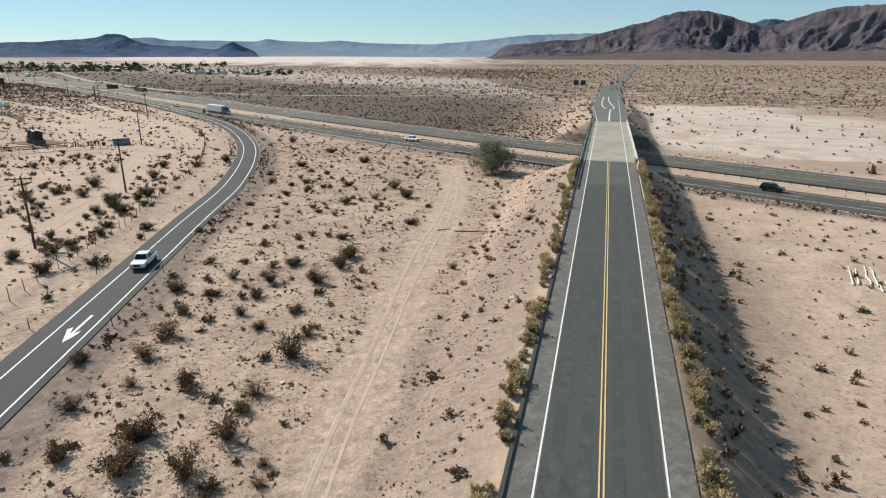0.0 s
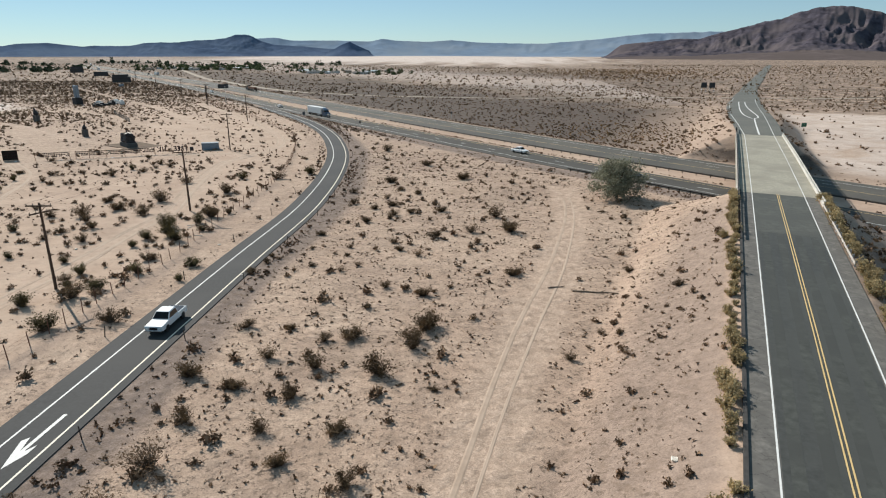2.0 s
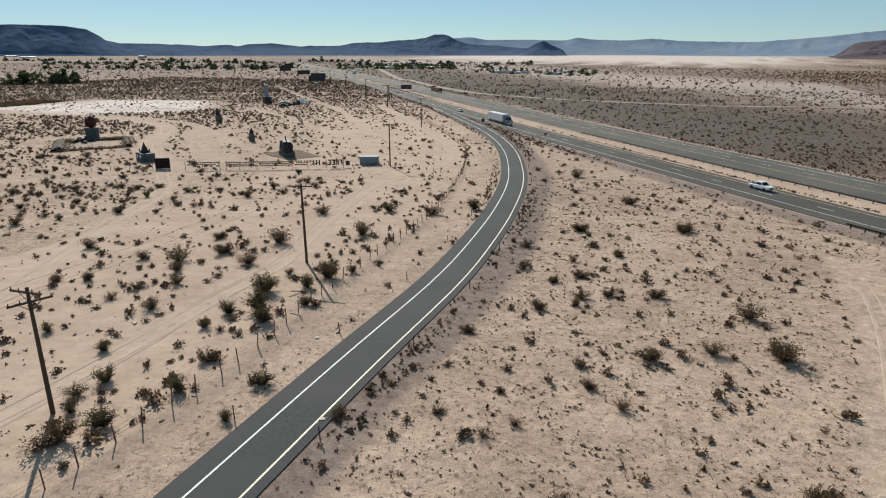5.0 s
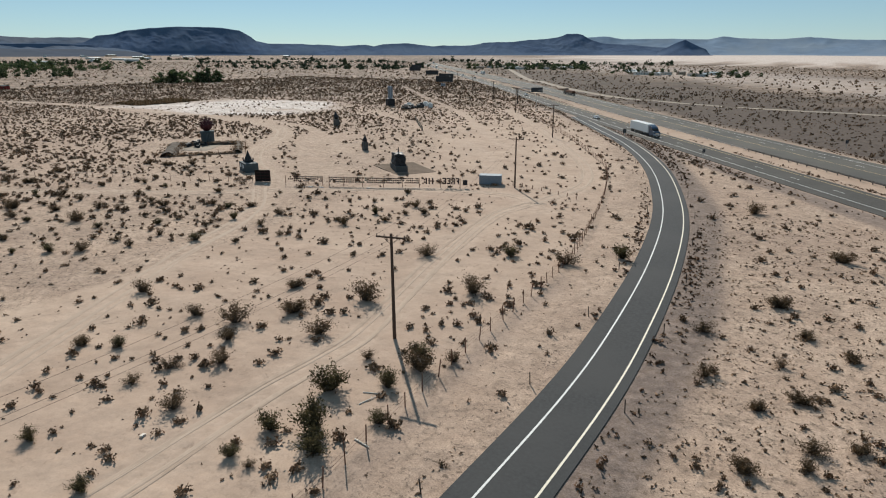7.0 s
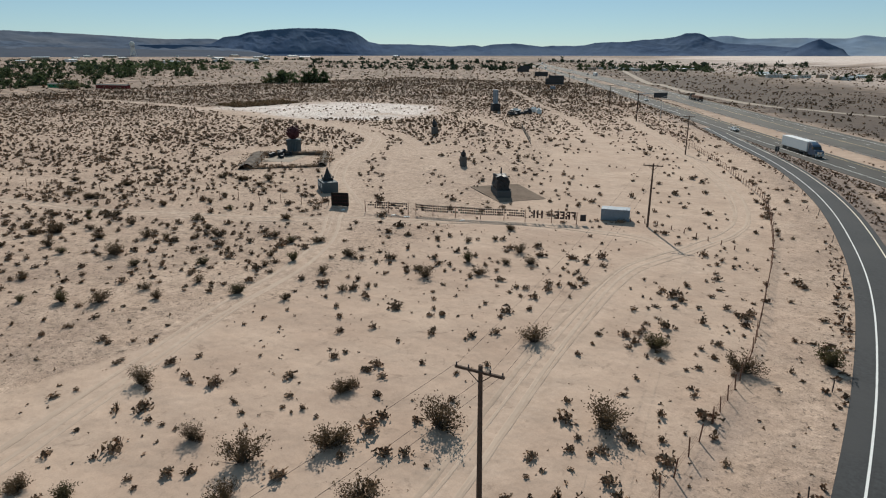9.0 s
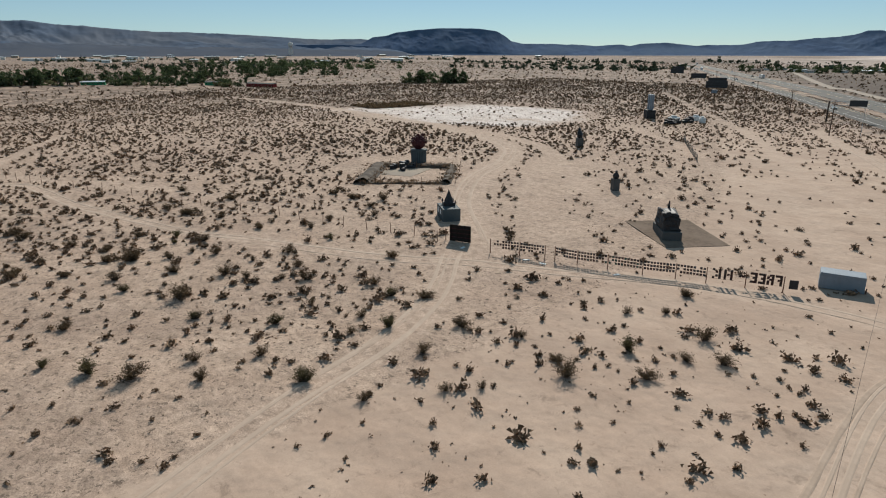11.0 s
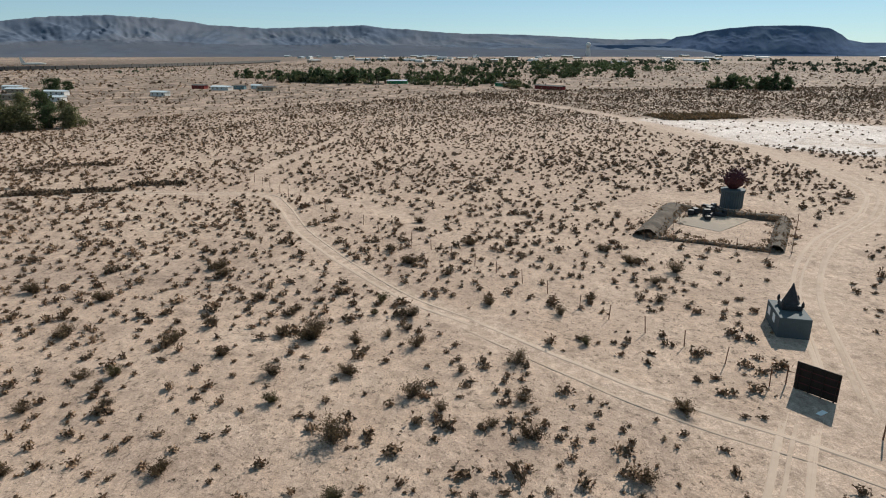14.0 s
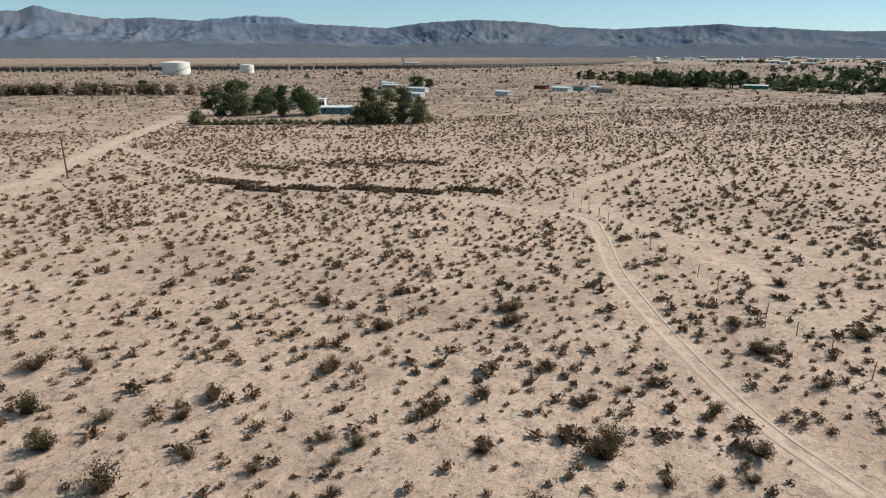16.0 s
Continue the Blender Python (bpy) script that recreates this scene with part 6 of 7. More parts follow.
TILE_MATS = [material("tile", c, 0.5, grain=4, spread=0.25, bump=0.1) for c in COLOURS]
tf = thing("tile_fence", Matrix(), "post-and-wire fence hung with small dark square tiles", "fence")
bm = fresh()
box(bm, -0.15, 0.15, -0.012, 0.012, -0.15, 0.15, 0.0)
tile = part("tile", bm, TILE_MATS[0], tf)
tile_meshes = [tile.data]
for m in TILE_MATS[1:]:
    me = tile.data.copy()
    me.materials[0] = m
    tile_meshes.append(me)
first = True
for i, ((x0, y0), (x1, y1)) in enumerate(zip(TILE_FENCE, TILE_FENCE[1:])):
    length, ang = math.hypot(x1 - x0, y1 - y0), math.degrees(math.atan2(y1 - y0, x1 - x0))
    bm = fresh()
    rod(bm, (x0, y0, gz(x0, y0) - 0.4), (x0 + rr.uniform(-0.05, 0.05), y0, gz(x0, y0) + 2.15), 0.07, 0.06, 6)
    part("post", bm, M["rust"], tf)
    bm = fresh()
    for zz in (0.75, 1.15, 1.55, 1.95):
        rod(bm, (x0, y0, gz(x0, y0) + zz), (x1, y1, gz(x1, y1) + zz), 0.01, 0.01, 3)
    part("wire", bm, M["rust"], tf)
    if i in (2, 9) or i == 8:
        continue
    cols = int(length / 0.40)
    for c in range(cols):
        for row in range(3):
            if (i == 1 and rr.random() < 0.15) or (i == 0 and (row > 1 and c < 4 or rr.random() < 0.25)) or rr.random() < 0.06:
                continue
            u = (c + 0.6) / (cols + 0.4)
            x, y = x0 + (x1 - x0) * u, y0 + (y1 - y0) * u
            k = rr.choice((0, 0, 1, 2, 5, 5)) if i not in (4, 5) else rr.choice((0, 1, 2, 3, 4, 4))
            ob = tile if first else new("tile", tile_meshes[k])
            if not first:
                ob.parent = tf
            first = False
            ob.matrix_local = pose(x, y, gz(x, y) + 1.85 - row * 0.44, rr.uniform(-6, 6), rr.uniform(-4, 4), ang)
# block letters FREE-HK set out in tiles, three columns by five rows each
GLYPHS = {"F": "111100110100100", "R": "110101110101101", "E": "111100110100111", "H": "101101111101101", "K": "101110100110101", "-": "000000110000000"}
for (xa, ya), (xb, yb), word in ((TILE_FENCE[10], TILE_FENCE[9], "FREE"), (TILE_FENCE[9], TILE_FENCE[8], "-HK")):
    length, ang = math.hypot(xb - xa, yb - ya), math.degrees(math.atan2(yb - ya, xb - xa))
    pitch = (length - 0.5) / (len(word) * 3.7)
    for n_, ch in enumerate(word):
        for cell, on in enumerate(GLYPHS[ch]):
            if on == "1":
                u = (0.35 + (n_ * 3.7 + cell % 3) * pitch) / length
                x, y = xa + (xb - xa) * u, ya + (yb - ya) * u
                ob = new("tile", tile_meshes[rr.choice((0, 1, 2, 0))])
                ob.parent = tf
                ob.matrix_local = pose(x, y, gz(x, y) + 1.98 - (cell // 3) * 0.27, rr.uniform(-4, 4), rr.uniform(-3, 3), ang)
ang = math.degrees(math.atan2(205.7 - 203.2, 3.5))
bm = fresh()
box(bm, -0.5, 0.5, -0.03, 0.03, 0.6, 1.75)
bx = part("end_board", bm, M["metal_dark"], tf)
bx.matrix_local = on_ground(-87.2, 206.3, ang)
bm = fresh()
rod(bm, (-88.1, 205.7, gz(-88.1, 205.7) - 0.3), (-88.1, 205.7, gz(-88.1, 205.7) + 2.1), 0.07, 0.06, 6)
part("post", bm, M["rust"], tf)

# steel container
cont = thing("storage_container", on_ground(-84.6, 213.2, 24), "blue-grey steel storage container standing in sand", "container")
bm = fresh()
box(bm, -2.4, 2.4, -1.2, 1.2, 0.08, 2.05, 0.03)
part("body", bm, M["container_blue"], cont)
for sx in (-2.4, 2.4):
    bm = fresh()
    box(bm, sx - 0.07, sx + 0.07, -1.24, 1.24, 0.05, 2.1, 0.01)
    part("end_frame", bm, M["container_blue"], cont)
for k in range(15):
    bm = fresh()
    xx = -2.1 + k * 0.3
    box(bm, xx - 0.06, xx + 0.06, -1.23, -1.2, 0.25, 1.9)
    part("rib", bm, M["container_blue"], cont)
bm = fresh()
box(bm, -2.45, 2.45, -1.25, 1.25, 2.05, 2.12, 0.02)
part("roof", bm, M["container_blue"], cont)

# vehicle-shaped statue on a long plinth, with its dark paving
pv = Vector((-121.0, 216.6)), Vector((-115.6, 226.9)), Vector((-102.8, 218.8)), Vector((-107.6, 209.4))
bm = fresh()
low = [bm.verts.new((p.x, p.y, gz(p.x, p.y) - 0.2)) for p in pv]
up = [bm.verts.new((p.x, p.y, gz(p.x, p.y) + 0.06)) for p in pv]
bm.faces.new(up[::-1])
for k in range(4):
    bm.faces.new((low[k], up[k], up[(k + 1) % 4], low[(k + 1) % 4]))
bmesh.ops.recalc_face_normals(bm, faces=bm.faces)
tagged(part("paving", bm, M["paving"]), "dark brown paved square round the large statue", "paving", kind="structure")
bm = fresh()
box(bm, -3.4, 3.4, -1.5, 1.5, -0.2, 1.45, 0.06)
ob = part("plinth", bm, M["plinth_grey"])
ob.matrix_world = on_ground(-111.9, 215.6, -41.4)
tagged(ob, "long grey concrete plinth on dark paving", "plinth")
bm = fresh()
box(bm, -2.5, 2.7, -1.3, 1.3, 1.45, 3.7, 0.15)
box(bm, -2.0, 2.5, -1.2, 1.2, 3.6, 4.3, 0.2)
bmesh.ops.subdivide_edges(bm, edges=bm.edges[:], cuts=3, use_grid_fill=True)
rod(bm, (-0.9, 0.2, 3.8), (-0.8, 0.2, 5.6), 0.12, 0.06, 8)
rod(bm, (-1.0, 0.2, 3.6), (-2.6, 0.3, 4.3), 0.09, 0.06, 6)
for k in range(10):
    lathe(bm, [(rr.uniform(0.2, 0.4), 0), (rr.uniform(0.15, 0.3), 0.5)], 7, pose(rr.uniform(-2.4, 2.2), rr.uniform(-1.1, 1.1), rr.uniform(2.2, 3.4), rr.uniform(-30, 30), rr.uniform(-30, 30), 0))
for v in bm.verts:
    v.co += Vector((noise.noise(v.co * 1.9), noise.noise(v.co * 1.9 + Vector((9, 0, 0))), noise.noise(v.co * 1.9 + Vector((0, 9, 0))))) * 0.42
ob = part("statue", bm, M["metal_dark"])
ob.matrix_world = on_ground(-111.9, 215.6, -41.4)
tagged(ob, "dark rough massive statue with an upright rod on a plinth", "statue")


def small_statue(x, y, w, hp, ht, yaw, lean, mat, label):
    bm = fresh()
    box(bm, -w / 2, w / 2, -w * 0.4, w * 0.4, -0.2, hp, 0.04)
    ob = part("pedestal", bm, M["plinth_grey"])
    ob.matrix_world = on_ground(x, y, yaw)
    tagged(ob, "square grey pedestal standing in sand", "pedestal")
    bm = fresh()
    lathe(bm, [(w * 0.34, hp), (w * 0.42, hp + (ht - hp) * 0.3), (w * 0.30, hp + (ht - hp) * 0.55), (w * 0.16, hp + (ht - hp) * 0.72), (w * 0.17, hp + (ht - hp) * 0.85), (0.05, ht)], 9)
    for v in bm.verts:
        k = (v.co.z - hp) / (ht - hp)
        v.co.x += lean * k * k
        v.co += Vector((noise.noise(v.co * 2.3), noise.noise(v.co * 2.3 + Vector((5, 0, 0))), 0)) * 0.14
    ob = part("statue", bm, M[mat])
    ob.matrix_world = on_ground(x, y, yaw)
    return tagged(ob, label, "statue")


small_statue(-138.6, 235.2, 1.7, 2.5, 4.3, -30, 0.25, "metal_dark", "slender dark statue on a grey pedestal")
small_statue(-184.8, 274.8, 2.2, 2.7, 5.7, -30, -0.9, "metal_dark", "dark leaning statue on a grey pedestal")

# tall twin tower with low machinery at its foot
tw = thing("steel_tower", on_ground(-225, 362.7, -35), "pale twin-column steel tower on a dark block", "tower")
bm = fresh()
box(bm, -2.4, 2.4, -1.8, 1.8, -0.2, 3.6, 0.1)
part("block", bm, M["metal_dark"], tw)
for xx in (-1.1, 1.1):
    bm = fresh()
    box(bm, xx - 0.75, xx + 0.75, -0.8, 0.8, 3.6, 10.0, 0.15)
    part("column", bm, M["container_blue"], tw)
bm = fresh()
box(bm, -0.35, 0.35, -0.5, 0.5, 4.2, 9.0)
part("bridge_piece", bm, M["metal_dark"], tw)
for k in range(9):
    bm = fresh()
    w, d, h = rr.uniform(2, 5), rr.uniform(1.5, 3), rr.uniform(0.8, 2.2)
    box(bm, -w / 2, w / 2, -d / 2, d / 2, 0, h, 0.15)
    box(bm, -w / 4, w / 4, -d / 3, d / 3, h, h + 0.6, 0.1)
    ob = part("machine", bm, M["metal_dark"] if k % 3 else M["white_sheet"])
    ob.matrix_world = on_ground(-218 + rr.uniform(-6, 16), 358 + rr.uniform(-12, 16), rr.uniform(0, 180))
    tagged(ob, "low dark machinery and crates by the tower", "machinery", "tower machinery")
pf = thing("picket_screen", Matrix(), "grey leaning picket screen standing alone in sand", "fence")
for k in range(30):
    u = k / 29
    x, y = -174.7 + 26 * u, 313.2 - 32.5 * u
    bm = fresh()
    box(bm, -0.35, 0.35, -0.03, 0.03, -0.1, 1.9 + rr.uniform(-0.3, 0.2))
    ob = part("slat", bm, M["plinth_grey"], pf)
    ob.matrix_local = on_ground(x, y, -51) @ pose(0, 0, 0, rr.uniform(-5, 5), rr.uniform(-4, 4), 0)
for k, (x, y) in enumerate([(-113.0, 188.8), (-115.5, 188.0), (-104.0, 193.6), (-125.0, 184.0)]):
    bm = fresh()
    box(bm, -0.5, 0.5, -0.22, 0.22, 0.0, 0.05, 0.01)
    ob = part("fallen_sheet", bm, M["white_sheet"])
    ob.matrix_world = on_ground(x, y, 20 + 30 * k, 0.02)
    tagged(ob, "small white sheet lying on the sand", "sheet", "fallen sheets")

# ---- vehicles ----
M["glass_dark"] = material("glass_dark", (0.012, 0.014, 0.017), 0.08, spread=0.05, bump=0, spec=0.6)
M["tyre"] = material("tyre", (0.02, 0.02, 0.02), 0.85, grain=6, spread=0.2)
M["chrome"] = material("chrome", (0.6, 0.6, 0.6), 0.25, 0.9, spread=0.05, bump=0)
M["car_white"] = material("car_white", (0.72, 0.73, 0.74), 0.3, spread=0.04, bump=0, spec=0.5)
M["car_black"] = material("car_black", (0.012, 0.012, 0.014), 0.22, spread=0.1, bump=0, spec=0.5)
M["truck_blue"] = material("truck_blue", (0.02, 0.05, 0.10), 0.3, spread=0.1, bump=0, spec=0.5)
M["trailer_white"] = material("trailer_white", (0.62, 0.63, 0.63), 0.5, grain=1.5, spread=0.06, bump=0.05)
M["lamp_red"] = material("lamp_red", (0.25, 0.01, 0.01), 0.3, spread=0.05, bump=0)
M["lamp_clear"] = material("lamp_clear", (0.7, 0.7, 0.68), 0.15, spread=0.05, bump=0)


def prism(bm, outline, half, taper=0.0, z_taper=1.0):
    """A side outline (x, z) made into a solid of width 2 * half, narrowed by taper above height z_taper."""
    rows = []
    for sd in (-1, 1):
        rows.append([bm.verts.new((x, sd * (half - (taper * max(0, z - z_taper))), z)) for x, z in outline])
    n = len(outline)
    bm.faces.new(rows[0])
    bm.faces.new(rows[1][::-1])
    for k in range(n):
        bm.faces.new((rows[0][k], rows[1][k], rows[1][(k + 1) % n], rows[0][(k + 1) % n]))
    bmesh.ops.recalc_face_normals(bm, faces=bm.faces)
    bmesh.ops.bevel(bm, geom=[e for e in bm.edges], offset=0.05, segments=1, affect="EDGES")


def wheel(parent, x, y, r0, w=0.26):
    bm = fresh()
    lathe(bm, [(r0 * 0.62, -w / 2), (r0 * 0.94, -w / 2), (r0, -w * 0.35), (r0, w * 0.35), (r0 * 0.94, w / 2), (r0 * 0.62, w / 2)], 14, pose(x, y, r0, 90, 0, 0))
    wh = part("wheel", bm, M["tyre"], parent)
    bm = fresh()
    lathe(bm, [(r0 * 0.6, -w * 0.46), (r0 * 0.6, w * 0.46), (r0 * 0.25, w * 0.49)], 12, pose(x, y, r0, 90, 0, 0))
    rim = part("rim", bm, M["chrome"], wh)
    return wh


def car(kind, x, y, yaw, paint, label, category, on=None, z=None):
    """Nose towards +x."""
    th = thing(kind, pose(x, y, (gz(x, y) + 0.10) if z is None else z, 0, 0, yaw), label, category)
    if kind == "pickup_truck":
        body = [(-2.85, 0.5), (2.75, 0.45), (2.85, 0.75), (2.8, 1.0), (1.35, 1.14), (-0.55, 1.14), (-0.6, 1.1), (-2.85, 1.1)]
        cab = [(1.3, 1.12), (0.6, 1.82), (-0.75, 1.86), (-1.0, 1.12)]
        glass = [(1.12, 1.17), (0.53, 1.75), (-0.68, 1.79), (-0.88, 1.17)]
        half, wb, wr = 0.98, (1.75, -1.75), 0.41
    elif kind == "sport_utility":
        body = [(-2.4, 0.45), (2.4, 0.42), (2.5, 0.7), (2.42, 1.0), (1.2, 1.12), (-2.35, 1.12), (-2.48, 0.9)]
        cab = [(1.2, 1.1), (0.45, 1.78), (-2.0, 1.8), (-2.38, 1.1)]
        glass = [(1.02, 1.15), (0.4, 1.71), (-1.92, 1.73), (-2.22, 1.15)]
        half, wb, wr = 0.96, (1.5, -1.5), 0.38
    else:
        body = [(-2.25, 0.4), (2.25, 0.36), (2.32, 0.6), (2.2, 0.82), (1.05, 0.95), (-1.5, 0.98), (-2.2, 0.94), (-2.3, 0.7)]
        cab = [(1.0, 0.93), (0.2, 1.42), (-1.0, 1.44), (-1.75, 0.96)]
        glass = [(0.82, 0.98), (0.17, 1.36), (-0.95, 1.38), (-1.55, 1.0)]
        half, wb, wr = 0.9, (1.35, -1.35), 0.33
    bm = fresh()
    prism(bm, body, half)
    if kind == "pickup_truck":
        pass
    part("body", bm, M[paint], th)
    bm = fresh()
    prism(bm, cab, half * 0.93, 0.22, cab[0][1])
    roof = part("cabin", bm, M[paint], th)
    bm = fresh()
    prism(bm, glass, half * 0.93 + 0.015, 0.22, cab[0][1])
    part("window", bm, M["glass_dark"], roof)
    bm = fresh()
    (a, b), (c, d) = cab[0], cab[1]
    t = Vector((c - a, 0, d - b)).normalized()
    nrm = Vector((-t.z, 0, t.x)) * -0.02
    lo, hi = Vector((a, 0, b)) + t * 0.12 + nrm, Vector((c, 0, d)) - t * 0.08 + nrm
    w0, w1 = half * 0.84, half * 0.72
    vs = [bm.verts.new(v) for v in ((lo.x, -w0, lo.z), (lo.x, w0, lo.z), (hi.x, w1, hi.z), (hi.x, -w1, hi.z))]
    f = bm.faces.new(vs)
    bmesh.ops.solidify(bm, geom=[f], thickness=0.03)
    part("windscreen", bm, M["glass_dark"], roof)
    if kind == "pickup_truck":
        bm = fresh()
        box(bm, -2.72, -1.08, -0.82, 0.82, 1.105, 1.125)
        part("load_bed", bm, M["car_black"], th, "dark open load bed")
    for sx in wb:
        for sd in (-1, 1):
            wheel(th, sx, sd * (half - 0.1), wr)
    nose, tail = max(p[0] for p in body), min(p[0] for p in body)
    for sd in (-1, 1):
        bm = fresh()
        box(bm, nose - 0.06, nose + 0.02, sd * half * 0.72 - 0.17, sd * half * 0.72 + 0.17, 0.68, 0.86, 0.02)
        part("headlight", bm, M["lamp_clear"], th)
        bm = fresh()
        box(bm, tail - 0.02, tail + 0.06, sd * half * 0.8 - 0.12, sd * half * 0.8 + 0.12, 0.72, 0.98, 0.02)
        part("tail_light", bm, M["lamp_red"], th)
    bm = fresh()
    box(bm, nose - 0.03, nose + 0.06, -half * 0.9, half * 0.9, 0.42, 0.58, 0.03)
    part("bumper", bm, M["chrome"] if kind == "pickup_truck" else M["car_black"], th)
    bm = fresh()
    box(bm, nose - 0.02, nose + 0.03, -half * 0.45, half * 0.45, 0.62, 0.9, 0.02)
    part("grille", bm, M["car_black"], th)
    return th


def heading(line, y, q, back=False):
    o = offset(line, q)
    i = int(np.argmin(np.abs(o[:, 1] - y)))
    i = min(max(i, 1), len(o) - 2)
    t = o[i + 1] - o[i - 1]
    a = math.degrees(math.atan2(t[1], t[0]))
    x = float(np.interp(y, [o[i - 1, 1], o[i, 1], o[i + 1, 1]], [o[i - 1, 0], o[i, 0], o[i + 1, 0]]))
    return x, y, a + (180 if back else 0)


x, y, a = heading(RAMP, 87.0, 1.75, True)
car("pickup_truck", x, y, a, "car_white", "white pickup truck driving down the ramp", "pickup truck")
x, y, a = heading(FW_FINE, 131.0, 1.9, True)
car("sport_utility", x, y, a, "car_black", "black sport utility car on the freeway", "car")
x, y, a = heading(FW_FINE, 182.0, -1.9, True)
car("sedan", x, y, a, "car_black", "black sedan on the freeway near the bridge", "car")
x, y, a = heading(FW_FINE, 217.5, 1.9, True)
car("pickup_truck", x, y, a, "car_white", "white pickup truck on the freeway", "pickup truck")
x, y, a = heading(FW_FINE, 363.0, -1.9, True)
car("sedan", x, y, a, "car_white", "white sedan on the freeway", "car")
x, y, a = heading(FW_FINE, 478.0, -1.9, True)
car("sedan", x, y, a, "car_white", "small white car far along the freeway", "car")
for k, (yy, q, bk, paint) in enumerate([(700, 1.9, True, "car_black"), (760, -1.9, True, "car_white"), (900, 1.9, True, "car_black"), (1010, 29.5, False, "car_white"), (1150, -1.9, True, "car_white"), (850, 26.5, False, "car_black"), (1300, 1.9, True, "car_black"), (1430, 29.5, False, "car_white")]):
    x, y, a = heading(FW_FINE, yy, q, bk)
    car("sport_utility" if k % 2 else "sedan", x, y, a, paint, ("white" if paint == "car_white" else "dark") + " car far along the freeway", "car")


def lorry(x, y, yaw, tractor_paint, load, label):
    """Tractor and trailer, nose towards +x."""
    th = thing("semi_truck", pose(x, y, gz(x, y) + 0.10, 0, 0, yaw), label, "truck")
    bm = fresh()
    if load == "box":
        box(bm, -11.2, 4.6, -1.29, 1.29, 1.15, 4.05, 0.05)
        part("trailer", bm, M["trailer_white"], th)
        bm = fresh()
        box(bm, -11.24, -11.2, -1.2, 1.2, 1.25, 3.95)
        part("trailer_door", bm, M["galvanised"], th)
        for sd in (-1, 1):
            bm = fresh()
            box(bm, -6.5, 0.5, sd * 1.22 - 0.02, sd * 1.22 + 0.02, 0.45, 1.15)
            part("side_skirt", bm, M["car_black"], th)
    else:
        box(bm, -11.2, 4.6, -1.25, 1.25, 1.2, 1.5, 0.03)
        part("trailer", bm, M["dark_steel"], th)
        for k in range(4):
            bm = fresh()
            box(bm, -10.8 + k * 3.9, -7.2 + k * 3.9, -1.15, 1.15, 1.5, 3.0, 0.15)
            part("load", bm, M["rust"], th, "brown covered load")
    bm = fresh()
    prism(bm, [(5.2, 0.7), (9.4, 0.6), (9.6, 1.2), (9.4, 2.0), (8.2, 2.2), (7.6, 3.1), (6.9, 3.5), (5.2, 3.9)], 1.2, 0.06, 2.0)
    cabp = part("tractor", bm, M[tractor_paint], th)
    bm = fresh()
    prism(bm, [(8.28, 2.22), (7.72, 3.0), (7.0, 3.05), (7.0, 2.25)], 1.215, 0.06, 2.0)
    part("window", bm, M["glass_dark"], cabp)
    bm = fresh()
    box(bm, 9.5, 9.64, -0.7, 0.7, 0.95, 1.75, 0.03)
    part("grille", bm, M["chrome"], cabp)
    bm = fresh()
    box(bm, 9.45, 9.7, -1.18, 1.18, 0.5, 0.85, 0.04)
    part("bumper", bm, M["chrome"], cabp)
    for sd in (-1, 1):
        bm = fresh()
        box(bm, 9.35, 9.6, sd * 0.95 - 0.18, sd * 0.95 + 0.18, 1.0, 1.3, 0.03)
        part("headlight", bm, M["lamp_clear"], cabp)
        bm = fresh()
        rod(bm, (5.4, sd * 1.15, 1.2), (5.4, sd * 1.15, 4.1), 0.07, 0.07, 8)
        part("exhaust", bm, M["chrome"], cabp)
    bm = fresh()
    box(bm, -11.0, 9.0, -0.5, 0.5, 0.75, 1.1)
    part("chassis", bm, M["dark_steel"], th)
    for sx in (8.7, 5.0, 3.7, -8.6, -9.9):
        for sd in (-1, 1):
            wheel(th, sx, sd * 1.08, 0.52, 0.34)
    return th


x, y, a = heading(FW_FINE, 321.0, -1.9, True)
lorry(x, y, a, "truck_blue", "box", "dark blue truck with long white box trailer on the freeway")
x, y, a = heading(FW_FINE, 505.0, 29.5, False)
lorry(x, y, a, "dark_steel", "flat", "flatbed truck with brown load on the far carriageway")
for yy, q, bk in ((1080, -1.9, True), (1500, 29.5, False), (820, 29.5, False)):
    x, y, a = heading(FW_FINE, yy, q, bk)
    lorry(x, y, a, "car_white", "box", "white box-trailer truck far along the freeway")

# ---- road signs and billboards ----
M["sign_back"] = material("sign_back", (0.05, 0.052, 0.055), 0.6, 0.3, grain=2, spread=0.15)
M["sign_green"] = material("sign_green", (0.01, 0.09, 0.05), 0.5, grain=2, spread=0.1)


def road_sign(x, y, h, w, hh, yaw, mat, label):
    th = thing("road_sign", on_ground(x, y, yaw), label, "road sign")
    bm = fresh()
    rod(bm, (0, 0, -0.4), (0, 0, h), 0.05, 0.05, 6)
    part("post", bm, M["galvanised"], th)
    bm = fresh()
    box(bm, -w / 2, w / 2, -0.03, 0.03, h - hh, h, 0.01)
    part("panel", bm, M[mat], th)


fy = 38
road_sign(-83.5, 309.0, 3.0, 1.2, 1.5, fy, "sign_back", "small dark road sign on a post at the ramp gore")
road_sign(-51.5, 277.5, 2.6, 0.8, 0.9, fy, "sign_back", "small dark road sign beside the freeway")
road_sign(-17.9, 321.8, 2.8, 1.0, 1.0, fy, "sign_back", "small sign beyond the far carriageway")
road_sign(129.0, 300.0, 2.6, 2.6, 1.6, 20, "sign_green", "green road sign beside the overpass road")


